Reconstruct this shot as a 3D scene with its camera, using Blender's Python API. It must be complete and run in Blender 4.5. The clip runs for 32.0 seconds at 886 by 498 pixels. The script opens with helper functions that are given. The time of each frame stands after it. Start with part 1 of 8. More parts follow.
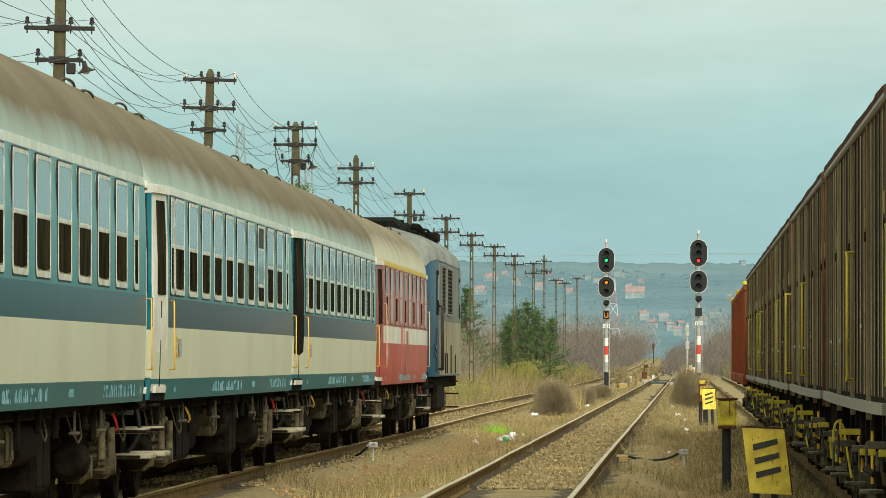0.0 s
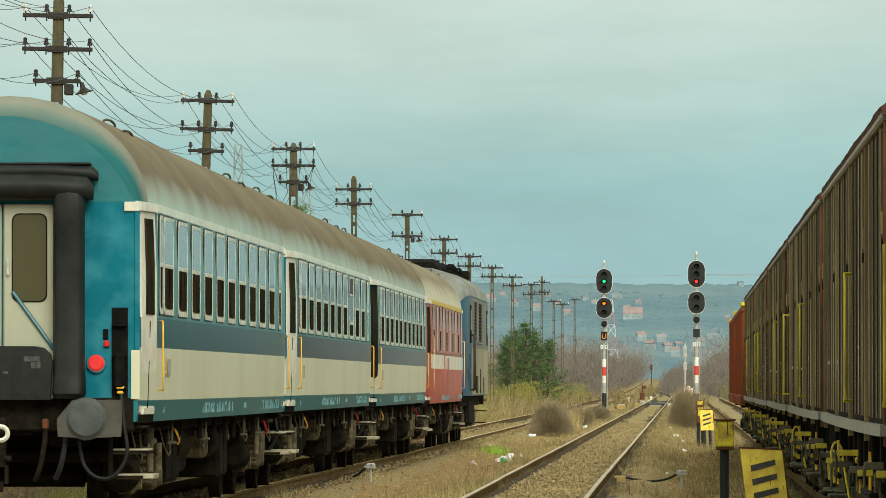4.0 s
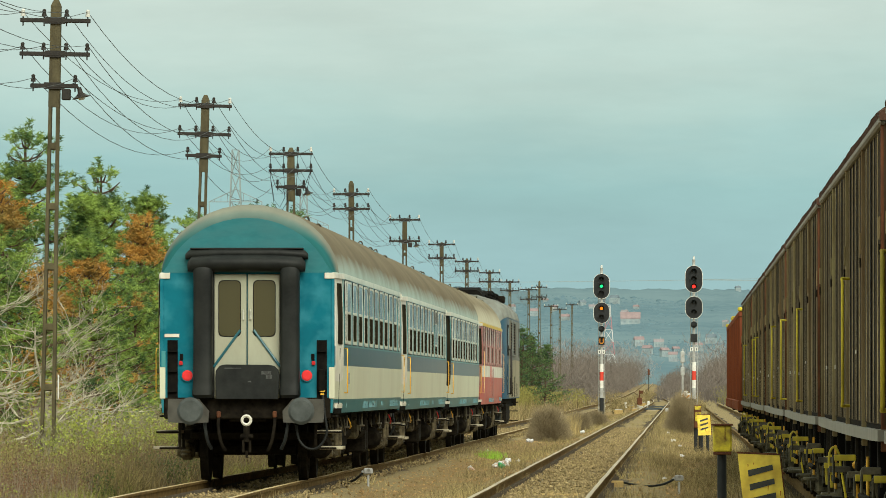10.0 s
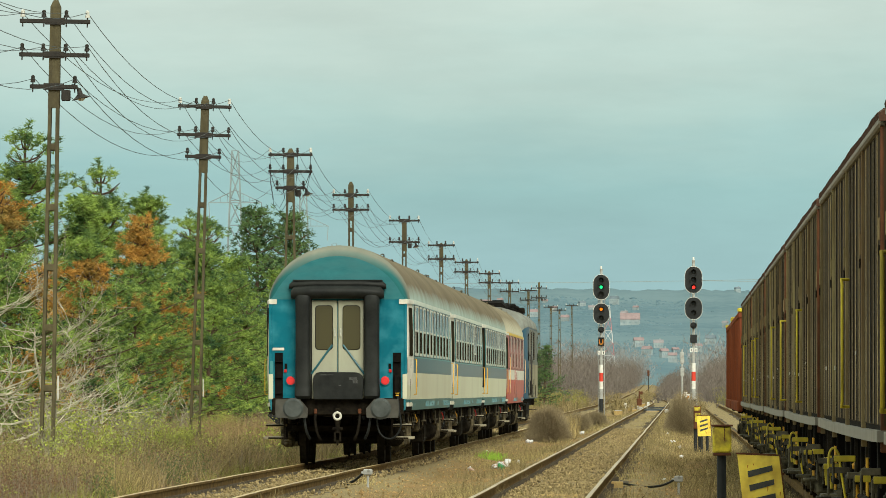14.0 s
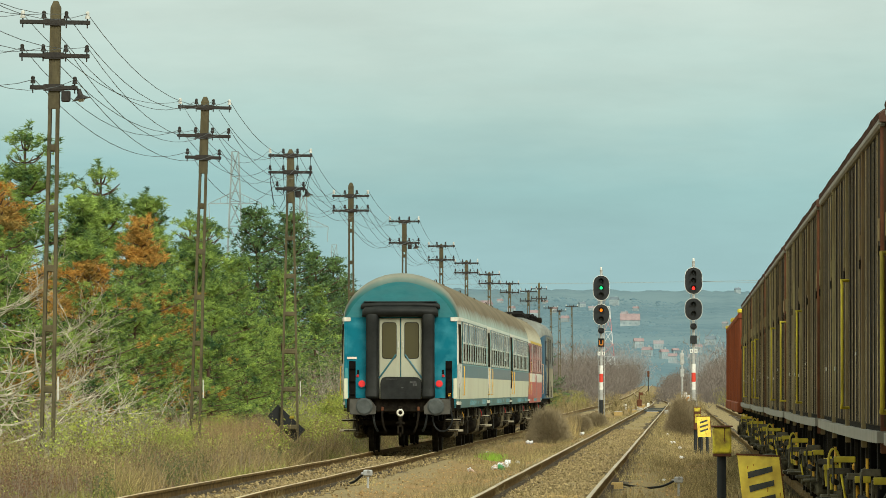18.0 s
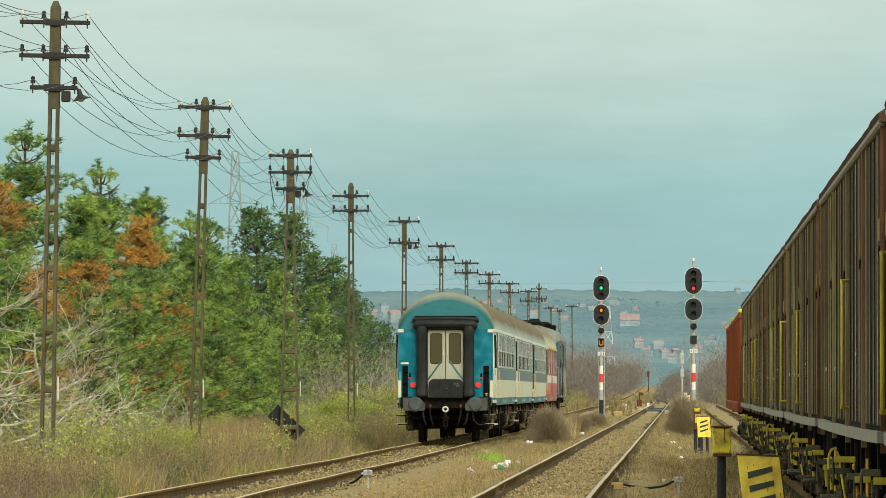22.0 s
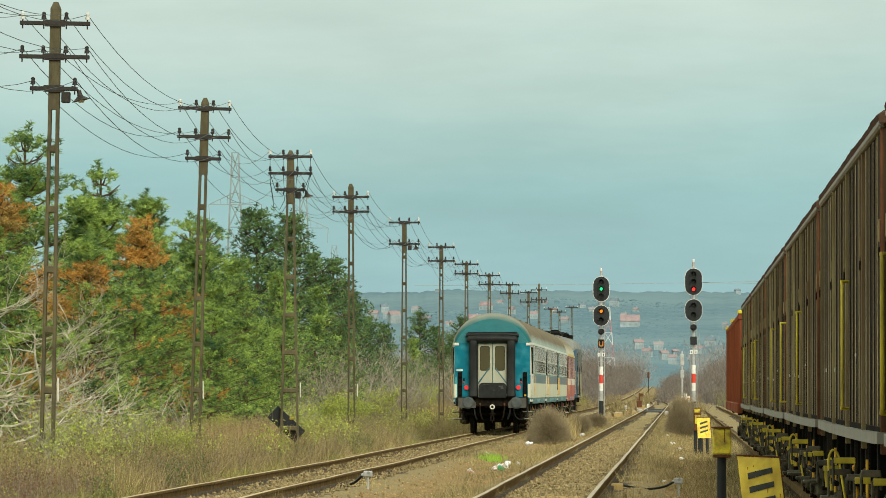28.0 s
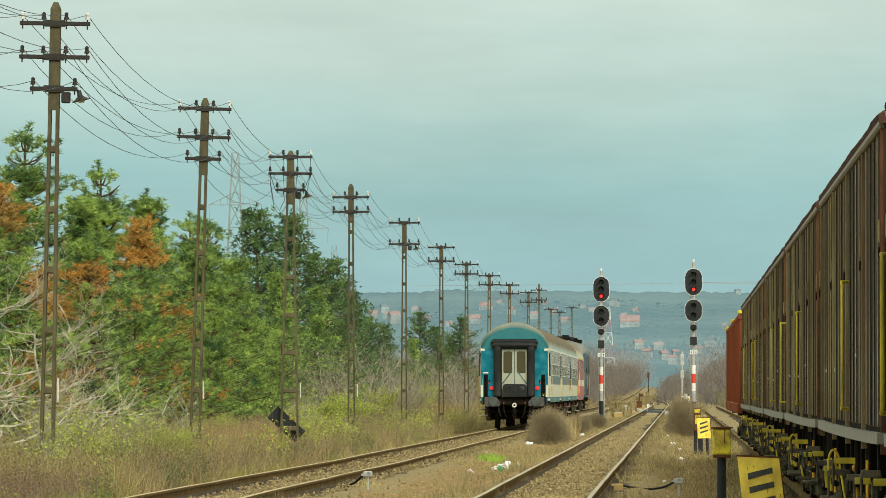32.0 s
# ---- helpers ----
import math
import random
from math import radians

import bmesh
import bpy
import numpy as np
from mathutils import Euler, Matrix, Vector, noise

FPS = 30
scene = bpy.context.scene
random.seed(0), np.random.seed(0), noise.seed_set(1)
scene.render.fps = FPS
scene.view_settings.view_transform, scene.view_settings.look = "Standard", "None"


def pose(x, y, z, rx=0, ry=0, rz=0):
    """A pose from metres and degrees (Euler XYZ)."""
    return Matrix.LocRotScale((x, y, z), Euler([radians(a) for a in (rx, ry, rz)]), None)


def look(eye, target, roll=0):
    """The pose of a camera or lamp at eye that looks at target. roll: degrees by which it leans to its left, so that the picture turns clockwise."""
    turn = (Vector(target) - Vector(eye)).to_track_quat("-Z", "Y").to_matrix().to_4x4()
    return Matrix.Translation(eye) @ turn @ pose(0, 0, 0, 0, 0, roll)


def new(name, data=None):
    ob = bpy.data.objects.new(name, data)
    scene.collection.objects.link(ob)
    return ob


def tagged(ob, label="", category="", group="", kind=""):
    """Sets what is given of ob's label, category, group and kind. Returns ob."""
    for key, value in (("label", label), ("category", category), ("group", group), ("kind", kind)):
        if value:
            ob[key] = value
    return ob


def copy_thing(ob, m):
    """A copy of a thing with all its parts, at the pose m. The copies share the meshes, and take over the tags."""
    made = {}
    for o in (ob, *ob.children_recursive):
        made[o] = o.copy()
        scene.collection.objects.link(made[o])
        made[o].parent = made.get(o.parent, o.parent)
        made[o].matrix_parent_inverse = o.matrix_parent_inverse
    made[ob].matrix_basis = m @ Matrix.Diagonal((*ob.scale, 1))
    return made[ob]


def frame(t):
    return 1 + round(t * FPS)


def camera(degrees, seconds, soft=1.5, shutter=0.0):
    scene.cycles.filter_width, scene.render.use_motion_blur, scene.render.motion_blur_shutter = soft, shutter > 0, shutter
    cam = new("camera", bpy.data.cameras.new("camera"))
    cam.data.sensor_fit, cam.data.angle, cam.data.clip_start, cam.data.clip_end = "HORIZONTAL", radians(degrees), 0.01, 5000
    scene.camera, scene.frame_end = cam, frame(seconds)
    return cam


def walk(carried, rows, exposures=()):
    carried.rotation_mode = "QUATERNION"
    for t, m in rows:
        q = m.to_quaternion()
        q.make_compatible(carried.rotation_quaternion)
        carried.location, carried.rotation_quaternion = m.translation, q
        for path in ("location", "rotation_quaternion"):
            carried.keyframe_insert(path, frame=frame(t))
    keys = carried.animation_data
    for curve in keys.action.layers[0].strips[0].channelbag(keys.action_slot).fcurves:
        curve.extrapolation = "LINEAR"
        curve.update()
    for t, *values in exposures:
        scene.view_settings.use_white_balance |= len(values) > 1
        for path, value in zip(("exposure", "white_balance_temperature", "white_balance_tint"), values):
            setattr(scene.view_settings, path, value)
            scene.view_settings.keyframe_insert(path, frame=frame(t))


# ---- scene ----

# ---------------------------------------------------------------- camera
# World: y runs along the straight tracks, x to the right, z = 0 on the rail heads.
EYE = (0.0, 0.0, 1.4)
LENS = 11800.0          # focal length in picture units, 1568 to the width
YAW0, PITCH0 = math.degrees(421 / LENS), math.degrees(249 / LENS)
cam = camera(2 * math.degrees(math.atan(784 / LENS)), 32.0, soft=0.75)
# slow settling of the tripod head: seconds, drift across, drift down
DRIFT = ((0, 9, -49), (0.5, 9.3, -38.3), (1, 9, -32), (1.5, 8.5, -27.3), (2, 7.5, -23), (2.5, 7, -19.8), (3, 6.3, -16.8),
         (3.5, 5.8, -14), (4.5, 4.4, -10.2), (5.5, 3, -7.6), (6, 2.3, -6.2), (7, 1.2, -4.9), (8, 1, -4.5), (10, 0.6, -3.1),
         (12, 0.7, -2.6), (14, 0, -1.6), (17, 0, -0.2), (20, 0, 0), (23, 0, 0.2), (25, 0, 1.4), (28, 0, 1.8), (31, 0.1, 2.4), (32, 0, 2.2))


def eye_pose(across, down):
    return pose(*EYE, 90 + PITCH0 + math.degrees(down / LENS), 0, YAW0 + math.degrees(across / LENS))


walk(cam, [(t, eye_pose(a, d)) for t, a, d in DRIFT], exposures=[(0, 0.10), (2, 0.05), (6, 0.0), (32, 0.0)])

# ---------------------------------------------------------------- world and light
SUN_ELEVATION, SUN_AZIMUTH = 34.0, 161.0      # degrees; azimuth from +y towards +x
world = bpy.data.worlds.new("overcast_sky")
scene.world = world
world.use_nodes = True
wn, wl = world.node_tree.nodes, world.node_tree.links
wn.clear()
w_out, w_back = wn.new("ShaderNodeOutputWorld"), wn.new("ShaderNodeBackground")
w_sky = wn.new("ShaderNodeTexSky")
w_sky.sky_type, w_sky.sun_disc = "NISHITA", False
w_sky.sun_elevation, w_sky.sun_rotation = radians(SUN_ELEVATION), radians(SUN_AZIMUTH)
w_sky.air_density, w_sky.dust_density = 1.0, 2.0
w_co = wn.new("ShaderNodeTexCoord")
w_map = wn.new("ShaderNodeMapping")
w_map.inputs["Scale"].default_value = (9.0, 9.0, 46.0)
w_noise = wn.new("ShaderNodeTexNoise")
w_noise.inputs["Scale"].default_value, w_noise.inputs["Detail"].default_value, w_noise.inputs["Roughness"].default_value = 1.6, 5.0, 0.55
w_sep = wn.new("ShaderNodeSeparateXYZ")
w_shift = wn.new("ShaderNodeMath")
w_shift.operation, w_shift.inputs[1].default_value = "MULTIPLY_ADD", 0.024
w_ramp = wn.new("ShaderNodeValToRGB")
w_scale = wn.new("ShaderNodeMath")
w_scale.operation, w_scale.inputs[1].default_value = "MULTIPLY", 8.0
wl.new(w_co.outputs["Generated"], w_map.inputs["Vector"])
wl.new(w_map.outputs["Vector"], w_noise.inputs["Vector"])
wl.new(w_co.outputs["Generated"], w_sep.inputs["Vector"])
wl.new(w_noise.outputs["Fac"], w_shift.inputs[0])
wl.new(w_sep.outputs["Z"], w_shift.inputs[2])
wl.new(w_shift.outputs[0], w_scale.inputs[0])
wl.new(w_scale.outputs[0], w_ramp.inputs["Fac"])
# cloud deck from the horizon (0) upwards: milky blue, a darker teal belt, pale grey
for k, (at, colour) in enumerate(((0.0, (3.5, 5.5, 5.9)), (0.22, (3.5, 5.7, 5.8)), (0.34, (3.5, 5.9, 5.8)), (0.44, (4.8, 6.8, 6.3)),
                                  (0.56, (6.0, 7.4, 6.7)), (1.0, (11.0, 11.9, 9.9)))):
    e = w_ramp.color_ramp.elements[k] if k < 2 else w_ramp.color_ramp.elements.new(at)
    e.position, e.color = at, (*[c / 16 for c in colour], 1)
w_mix = wn.new("ShaderNodeMix")
w_mix.data_type = "RGBA"
w_mix.inputs["Factor"].default_value = 0.92
w_gain = wn.new("ShaderNodeVectorMath")
w_gain.operation, w_gain.inputs["Scale"].default_value = "SCALE", 16.0
w_map2 = wn.new("ShaderNodeMapping")
w_map2.inputs["Scale"].default_value = (15.0, 15.0, 62.0)
w_cloud = wn.new("ShaderNodeTexNoise")
w_cloud.inputs["Scale"].default_value, w_cloud.inputs["Detail"].default_value, w_cloud.inputs["Roughness"].default_value = 1.0, 6.0, 0.6
w_amp = wn.new("ShaderNodeMapRange")
w_amp.inputs["From Min"].default_value, w_amp.inputs["From Max"].default_value = 0.3, 0.7
w_amp.inputs["To Min"].default_value, w_amp.inputs["To Max"].default_value = 0.90, 1.08
w_var = wn.new("ShaderNodeVectorMath")
w_var.operation = "SCALE"
wl.new(w_co.outputs["Generated"], w_map2.inputs["Vector"])
wl.new(w_map2.outputs["Vector"], w_cloud.inputs["Vector"])
wl.new(w_cloud.outputs["Fac"], w_amp.inputs["Value"])
wl.new(w_ramp.outputs["Color"], w_var.inputs[0])
wl.new(w_amp.outputs["Result"], w_var.inputs["Scale"])
wl.new(w_var.outputs[0], w_gain.inputs[0])
wl.new(w_sky.outputs["Color"], w_mix.inputs["A"])
wl.new(w_gain.outputs[0], w_mix.inputs["B"])
wl.new(w_mix.outputs["Result"], w_back.inputs["Color"])
w_back.inputs["Strength"].default_value = 0.1
wl.new(w_back.outputs[0], w_out.inputs["Surface"])

sun = new("sun", bpy.data.lights.new("sun", "SUN"))
sun.data.energy, sun.data.angle, sun.data.color = 2.95, radians(34), (1.0, 0.97, 0.82)
_a, _e = radians(SUN_AZIMUTH), radians(SUN_ELEVATION)
sun.matrix_world = look((60 * math.sin(_a), 60 * math.cos(_a), 60 * math.tan(_e)), (0, 0, 0))

# ---------------------------------------------------------------- materials
def mat(name, c1, c2=None, scale=6.0, rough=0.7, metal=0.0, bump=0.0, stretch=(1, 1, 1), dirt=None, dirt_scale=1.2, dirt_amount=0.5,
        rnd=0.0, glow=None, spec=0.25, coat=0.0, island=False, contrast=(0.35, 0.65)):
    """Two-scale procedural surface: grain between c1 and c2, larger stains of colour dirt."""
    m = bpy.data.materials.new(name)
    m.use_nodes = True
    n, l = m.node_tree.nodes, m.node_tree.links
    b = n["Principled BSDF"]
    b.inputs["Roughness"].default_value, b.inputs["Metallic"].default_value = rough, metal
    b.inputs["Specular IOR Level"].default_value = min(spec, 0.03) if rough >= 0.8 else spec
    b.inputs["Coat Weight"].default_value = coat
    if glow:
        b.inputs["Base Color"].default_value = (*c1, 1)
        b.inputs["Emission Color"].default_value, b.inputs["Emission Strength"].default_value = (*glow[:3], 1), glow[3]
        return m
    co, mp = n.new("ShaderNodeTexCoord"), n.new("ShaderNodeMapping")
    mp.inputs["Scale"].default_value = stretch
    l.new(co.outputs["Object"], mp.inputs["Vector"])
    nz = n.new("ShaderNodeTexNoise")
    nz.inputs["Scale"].default_value, nz.inputs["Detail"].default_value, nz.inputs["Roughness"].default_value = scale, 7.0, 0.65
    l.new(mp.outputs["Vector"], nz.inputs["Vector"])
    ramp = n.new("ShaderNodeValToRGB")
    ramp.color_ramp.elements[0].position, ramp.color_ramp.elements[1].position = contrast
    ramp.color_ramp.elements[0].color, ramp.color_ramp.elements[1].color = (*c1, 1), (*(c2 or [c * 0.7 for c in c1]), 1)
    l.new(nz.outputs["Fac"], ramp.inputs["Fac"])
    colour = ramp.outputs["Color"]
    if dirt:
        dz, dr, mx = n.new("ShaderNodeTexNoise"), n.new("ShaderNodeValToRGB"), n.new("ShaderNodeMix")
        dz.inputs["Scale"].default_value, dz.inputs["Detail"].default_value = dirt_scale, 5.0
        l.new(mp.outputs["Vector"], dz.inputs["Vector"])
        dr.color_ramp.elements[0].position, dr.color_ramp.elements[1].position = 0.42, 0.68
        dr.color_ramp.elements[0].color, dr.color_ramp.elements[1].color = (0, 0, 0, 1), (dirt_amount,) * 3 + (1,)
        l.new(dz.outputs["Fac"], dr.inputs["Fac"])
        mx.data_type = "RGBA"
        l.new(dr.outputs["Color"], mx.inputs["Factor"])
        l.new(colour, mx.inputs["A"])
        mx.inputs["B"].default_value = (*dirt, 1)
        colour = mx.outputs["Result"]
    if rnd:
        hs, info, mr = n.new("ShaderNodeHueSaturation"), n.new("ShaderNodeNewGeometry" if island else "ShaderNodeObjectInfo"), n.new("ShaderNodeMapRange")
        l.new(info.outputs["Random Per Island" if island else "Random"], mr.inputs["Value"])
        mr.inputs["To Min"].default_value, mr.inputs["To Max"].default_value = 1 - rnd, 1 + rnd
        l.new(mr.outputs["Result"], hs.inputs["Value"])
        l.new(colour, hs.inputs["Color"])
        colour = hs.outputs["Color"]
    l.new(colour, b.inputs["Base Color"])
    if bump:
        bp = n.new("ShaderNodeBump")
        bp.inputs["Strength"].default_value, bp.inputs["Distance"].default_value = bump, 0.02
        l.new(nz.outputs["Fac"], bp.inputs["Height"])
        l.new(bp.outputs["Normal"], b.inputs["Normal"])
    return m


def glass_mat(name, tint, gloss_rough=0.04, clear=0.75):
    """Window glass: tinted see-through body with a Fresnel gloss."""
    m = bpy.data.materials.new(name)
    m.use_nodes = True
    n, l = m.node_tree.nodes, m.node_tree.links
    n.remove(n["Principled BSDF"])
    t, g, d, mx, mx2, fr = (n.new("ShaderNode" + k) for k in ("BsdfTransparent", "BsdfGlossy", "BsdfDiffuse", "MixShader", "MixShader", "Fresnel"))
    t.inputs["Color"].default_value = d.inputs["Color"].default_value = (*tint, 1)
    g.inputs["Roughness"].default_value = gloss_rough
    fr.inputs["IOR"].default_value = 1.5
    mx2.inputs["Fac"].default_value = clear
    l.new(d.outputs[0], mx2.inputs[1]); l.new(t.outputs[0], mx2.inputs[2])
    l.new(fr.outputs[0], mx.inputs["Fac"]); l.new(mx2.outputs[0], mx.inputs[1]); l.new(g.outputs[0], mx.inputs[2])
    l.new(mx.outputs[0], n["Material Output"].inputs["Surface"])
    return m


TEAL = mat("teal_coach_paint", (0.001, 0.135, 0.19), (0.001, 0.115, 0.165), 3, 0.55, spec=0.12, dirt=(0.04, 0.24, 0.30), dirt_scale=3.4, dirt_amount=0.6)
TEAL_DARK = mat("dark_teal_roof_end", (0.010, 0.125, 0.145), (0.02, 0.155, 0.175), 3, 0.6, spec=0.3, stretch=(1, 1, 3), dirt=(0.04, 0.14, 0.155), dirt_scale=1.8)
BAND_BLUE = mat("pale_blue_window_band", (0.040, 0.235, 0.255), (0.065, 0.27, 0.28), 3, 0.38, spec=0.3, stretch=(1, 2, 0.3), dirt=(0.09, 0.20, 0.21), dirt_scale=1.0)
STRIPE_BLUE = mat("dark_blue_coach_stripe", (0.006, 0.095, 0.124), (0.014, 0.112, 0.138), 3, 0.34, spec=0.3, coat=0.3, stretch=(1, 2, 0.3), dirt=(0.06, 0.125, 0.15), dirt_scale=1.0)
STRIPE_NAVY = mat("faded_navy_stripe", (0.034, 0.088, 0.118), (0.05, 0.105, 0.132), 3, 0.34, spec=0.3, coat=0.42, stretch=(1, 2, 0.3), dirt=(0.075, 0.115, 0.13), dirt_scale=1.0)
CREAM = mat("cream_coach_paint", (0.62, 0.625, 0.47), (0.56, 0.565, 0.42), 2, 0.5, stretch=(1, 0.5, 0.25), dirt=(0.48, 0.45, 0.33), dirt_scale=0.8)
for m in (STRIPE_BLUE, STRIPE_NAVY):   # dull varnish
    m.node_tree.nodes["Principled BSDF"].inputs["Coat Roughness"].default_value = 0.22
WHITE_PAINT = mat("off_white_paint", (0.72, 0.70, 0.62), (0.6, 0.58, 0.5), 5, 0.5, dirt=(0.35, 0.3, 0.22), dirt_scale=2)
RED_PAINT = mat("red_coach_paint", (0.48, 0.085, 0.065), (0.40, 0.07, 0.055), 2, 0.45, dirt=(0.42, 0.19, 0.14), dirt_scale=1.0)
MAROON = mat("maroon_coach_paint", (0.32, 0.095, 0.08), (0.26, 0.08, 0.07), 2, 0.45, dirt=(0.38, 0.22, 0.18), dirt_scale=1.0)
YELLOW_BAND = mat("yellow_class_band", (0.62, 0.42, 0.03), None, 4, 0.5)
LOCO_BLUE = mat("locomotive_blue_paint", (0.008, 0.062, 0.115), (0.015, 0.075, 0.125), 3, 0.5, dirt=(0.035, 0.038, 0.036), dirt_scale=1.4, dirt_amount=0.85)
LOCO_GREY = mat("dirty_beige_loco_paint", (0.36, 0.32, 0.20), (0.24, 0.21, 0.13), 3, 0.55, stretch=(1, 1, 0.3), dirt=(0.085, 0.072, 0.045), dirt_scale=1.0)
RUBBER = mat("black_rubber", (0.008, 0.009, 0.009), (0.017, 0.019, 0.018), 5, 0.5, spec=0.16, bump=0.1, dirt=(0.026, 0.028, 0.024), dirt_scale=1.3, dirt_amount=0.45)
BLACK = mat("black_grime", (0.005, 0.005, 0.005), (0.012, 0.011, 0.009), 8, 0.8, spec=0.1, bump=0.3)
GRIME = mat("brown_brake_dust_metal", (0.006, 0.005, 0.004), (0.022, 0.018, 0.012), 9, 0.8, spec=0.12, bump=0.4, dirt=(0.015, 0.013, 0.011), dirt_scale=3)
GREASE = mat("greased_grey_steel", (0.075, 0.085, 0.082), (0.045, 0.052, 0.05), 6, 0.6, metal=0.1, bump=0.2, dirt=(0.04, 0.045, 0.045), dirt_scale=4)
STEEL = mat("bare_grey_steel", (0.30, 0.29, 0.27), (0.22, 0.21, 0.19), 6, 0.4, metal=0.8)
ALU = mat("aluminium_window_frame", (0.64, 0.66, 0.575), (0.50, 0.52, 0.455), 10, 0.55, metal=0.1, dirt=(0.25, 0.22, 0.17), dirt_scale=5)
GLASS = glass_mat("window_glass", (0.47, 0.56, 0.51), 0.06, 0.55)
GLASS_DOOR = glass_mat("dusty_door_glass", (0.085, 0.074, 0.030), 0.25, 0.30)
# near-black opaque colour stands for the dim interior; brown patches are grime
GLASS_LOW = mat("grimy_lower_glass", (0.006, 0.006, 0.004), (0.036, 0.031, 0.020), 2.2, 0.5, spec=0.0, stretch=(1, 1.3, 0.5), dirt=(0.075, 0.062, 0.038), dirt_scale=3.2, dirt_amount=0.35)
# dark brown solid: the dimness inside the coach is put into its colour
INSIDE = mat("dim_coach_interior", (0.06, 0.045, 0.03), (0.10, 0.08, 0.05), 2, 0.8)
# pale colour stands in for sky reflected in the upper panes
PANE_BACKING = mat("pale_window_blind", (0.46, 0.62, 0.57), (0.27, 0.40, 0.37), 1.1, 0.7, stretch=(1, 1, 2.0))
YELLOW_ROD = mat("yellow_handrail_paint", (0.80, 0.47, 0.04), (0.66, 0.36, 0.04), 12, 0.5)
YELLOW = mat("yellow_enamel", (0.97, 0.78, 0.12), (0.93, 0.70, 0.09), 4, 0.5, dirt=(0.34, 0.13, 0.03), dirt_scale=5, dirt_amount=0.5)
YELLOW_OLD = mat("weathered_yellow_box", (0.60, 0.52, 0.03), (0.70, 0.56, 0.045), 6, 0.6, bump=0.2, dirt=(0.12, 0.06, 0.03), dirt_scale=7, dirt_amount=0.8)
TAIL_RED = mat("red_tail_lamp", (0.5, 0.02, 0.02), glow=(1.0, 0.07, 0.06, 0.28))
RED_SMALL = mat("red_reflector", (0.6, 0.03, 0.03), (0.5, 0.02, 0.02), 5, 0.3)
RUST = mat("rusty_brown_steel", (0.15, 0.06, 0.03), (0.09, 0.04, 0.025), 9, 0.8, bump=0.4, dirt=(0.05, 0.03, 0.02), dirt_scale=4)
WAG_GEAR = mat("oily_wagon_gear", (0.15, 0.135, 0.085), (0.022, 0.020, 0.014), 8, 0.7, spec=0.12, dirt=(0.016, 0.014, 0.010), dirt_scale=4, dirt_amount=0.8)
WAG_WALL = mat("grimy_brown_wagon_wall", (0.040, 0.031, 0.020), (0.098, 0.076, 0.047), 2.5, 0.85, stretch=(1, 2.2, 0.06), spec=0.12,
               dirt=(0.052, 0.034, 0.02), dirt_scale=1.1, dirt_amount=0.7, rnd=0.12)
WAG_POST = mat("olive_brown_wagon_post", (0.34, 0.29, 0.15), (0.19, 0.145, 0.08), 6, 0.85, spec=0.12, stretch=(1, 1, 0.2), dirt=(0.15, 0.075, 0.045), dirt_scale=1.2, rnd=0.35)
WAG_SILL = mat("dull_grey_sill", (0.25, 0.235, 0.20), (0.20, 0.19, 0.16), 4, 0.65, dirt=(0.17, 0.15, 0.11), dirt_scale=2.5, dirt_amount=0.35)
WAG_RED = mat("faded_red_wagon", (0.29, 0.078, 0.03), (0.19, 0.056, 0.028), 4, 0.8, stretch=(1, 1, 0.3), dirt=(0.12, 0.04, 0.025), dirt_scale=1.5)
LOAD = mat("reddish_scrap_load", (0.10, 0.052, 0.036), (0.042, 0.026, 0.019), 7, 0.85, bump=0.6, rnd=0.3, island=True)
RAIL_SIDE = mat("rail_rust", (0.21, 0.135, 0.05), (0.10, 0.064, 0.027), 8, 0.8, bump=0.2, dirt=(0.04, 0.028, 0.018), dirt_scale=3)
RAIL_TOP = mat("worn_rail_head", (0.55, 0.41, 0.19), (0.40, 0.28, 0.12), 5, 0.5, metal=0.15, stretch=(1, 0.1, 1), dirt=(0.22, 0.14, 0.07), dirt_scale=1.5)
RAIL_SHINE = mat("polished_rail_head", (0.44, 0.35, 0.21), (0.30, 0.22, 0.12), 5, 0.45, metal=0.3, spec=0.3, stretch=(1, 0.1, 1), dirt=(0.26, 0.19, 0.11), dirt_scale=1.5)
SLEEPER = mat("old_sleeper", (0.12, 0.10, 0.075), (0.085, 0.07, 0.05), 10, 0.85, bump=0.5, rnd=0.25)
CONCRETE = mat("weathered_concrete_pole", (0.13, 0.112, 0.062), (0.066, 0.057, 0.033), 7, 0.85, bump=0.3, stretch=(1, 1, 0.4), dirt=(0.065, 0.058, 0.045), dirt_scale=1.4, rnd=0.12)
DARK_IRON = mat("dark_iron", (0.02, 0.018, 0.016), (0.035, 0.03, 0.025), 10, 0.6)
PORCELAIN = mat("white_porcelain", (0.6, 0.6, 0.56), (0.5, 0.5, 0.46), 10, 0.25)
WIRE = mat("dull_wire", (0.02, 0.02, 0.02), None, 10, 0.5, metal=0.5)
SIG_BLACK = mat("signal_black_enamel", (0.014, 0.016, 0.017), (0.02, 0.022, 0.023), 6, 0.45)
SIG_WHITE = mat("signal_white_enamel", (0.78, 0.78, 0.75), (0.66, 0.66, 0.62), 5, 0.5, dirt=(0.4, 0.36, 0.3), dirt_scale=3)
SIG_RED = mat("signal_red_band", (0.62, 0.05, 0.03), (0.55, 0.05, 0.03), 5, 0.5)
SIG_GREY = mat("signal_grey_post", (0.42, 0.43, 0.42), (0.34, 0.35, 0.34), 5, 0.55, dirt=(0.2, 0.18, 0.15), dirt_scale=3)
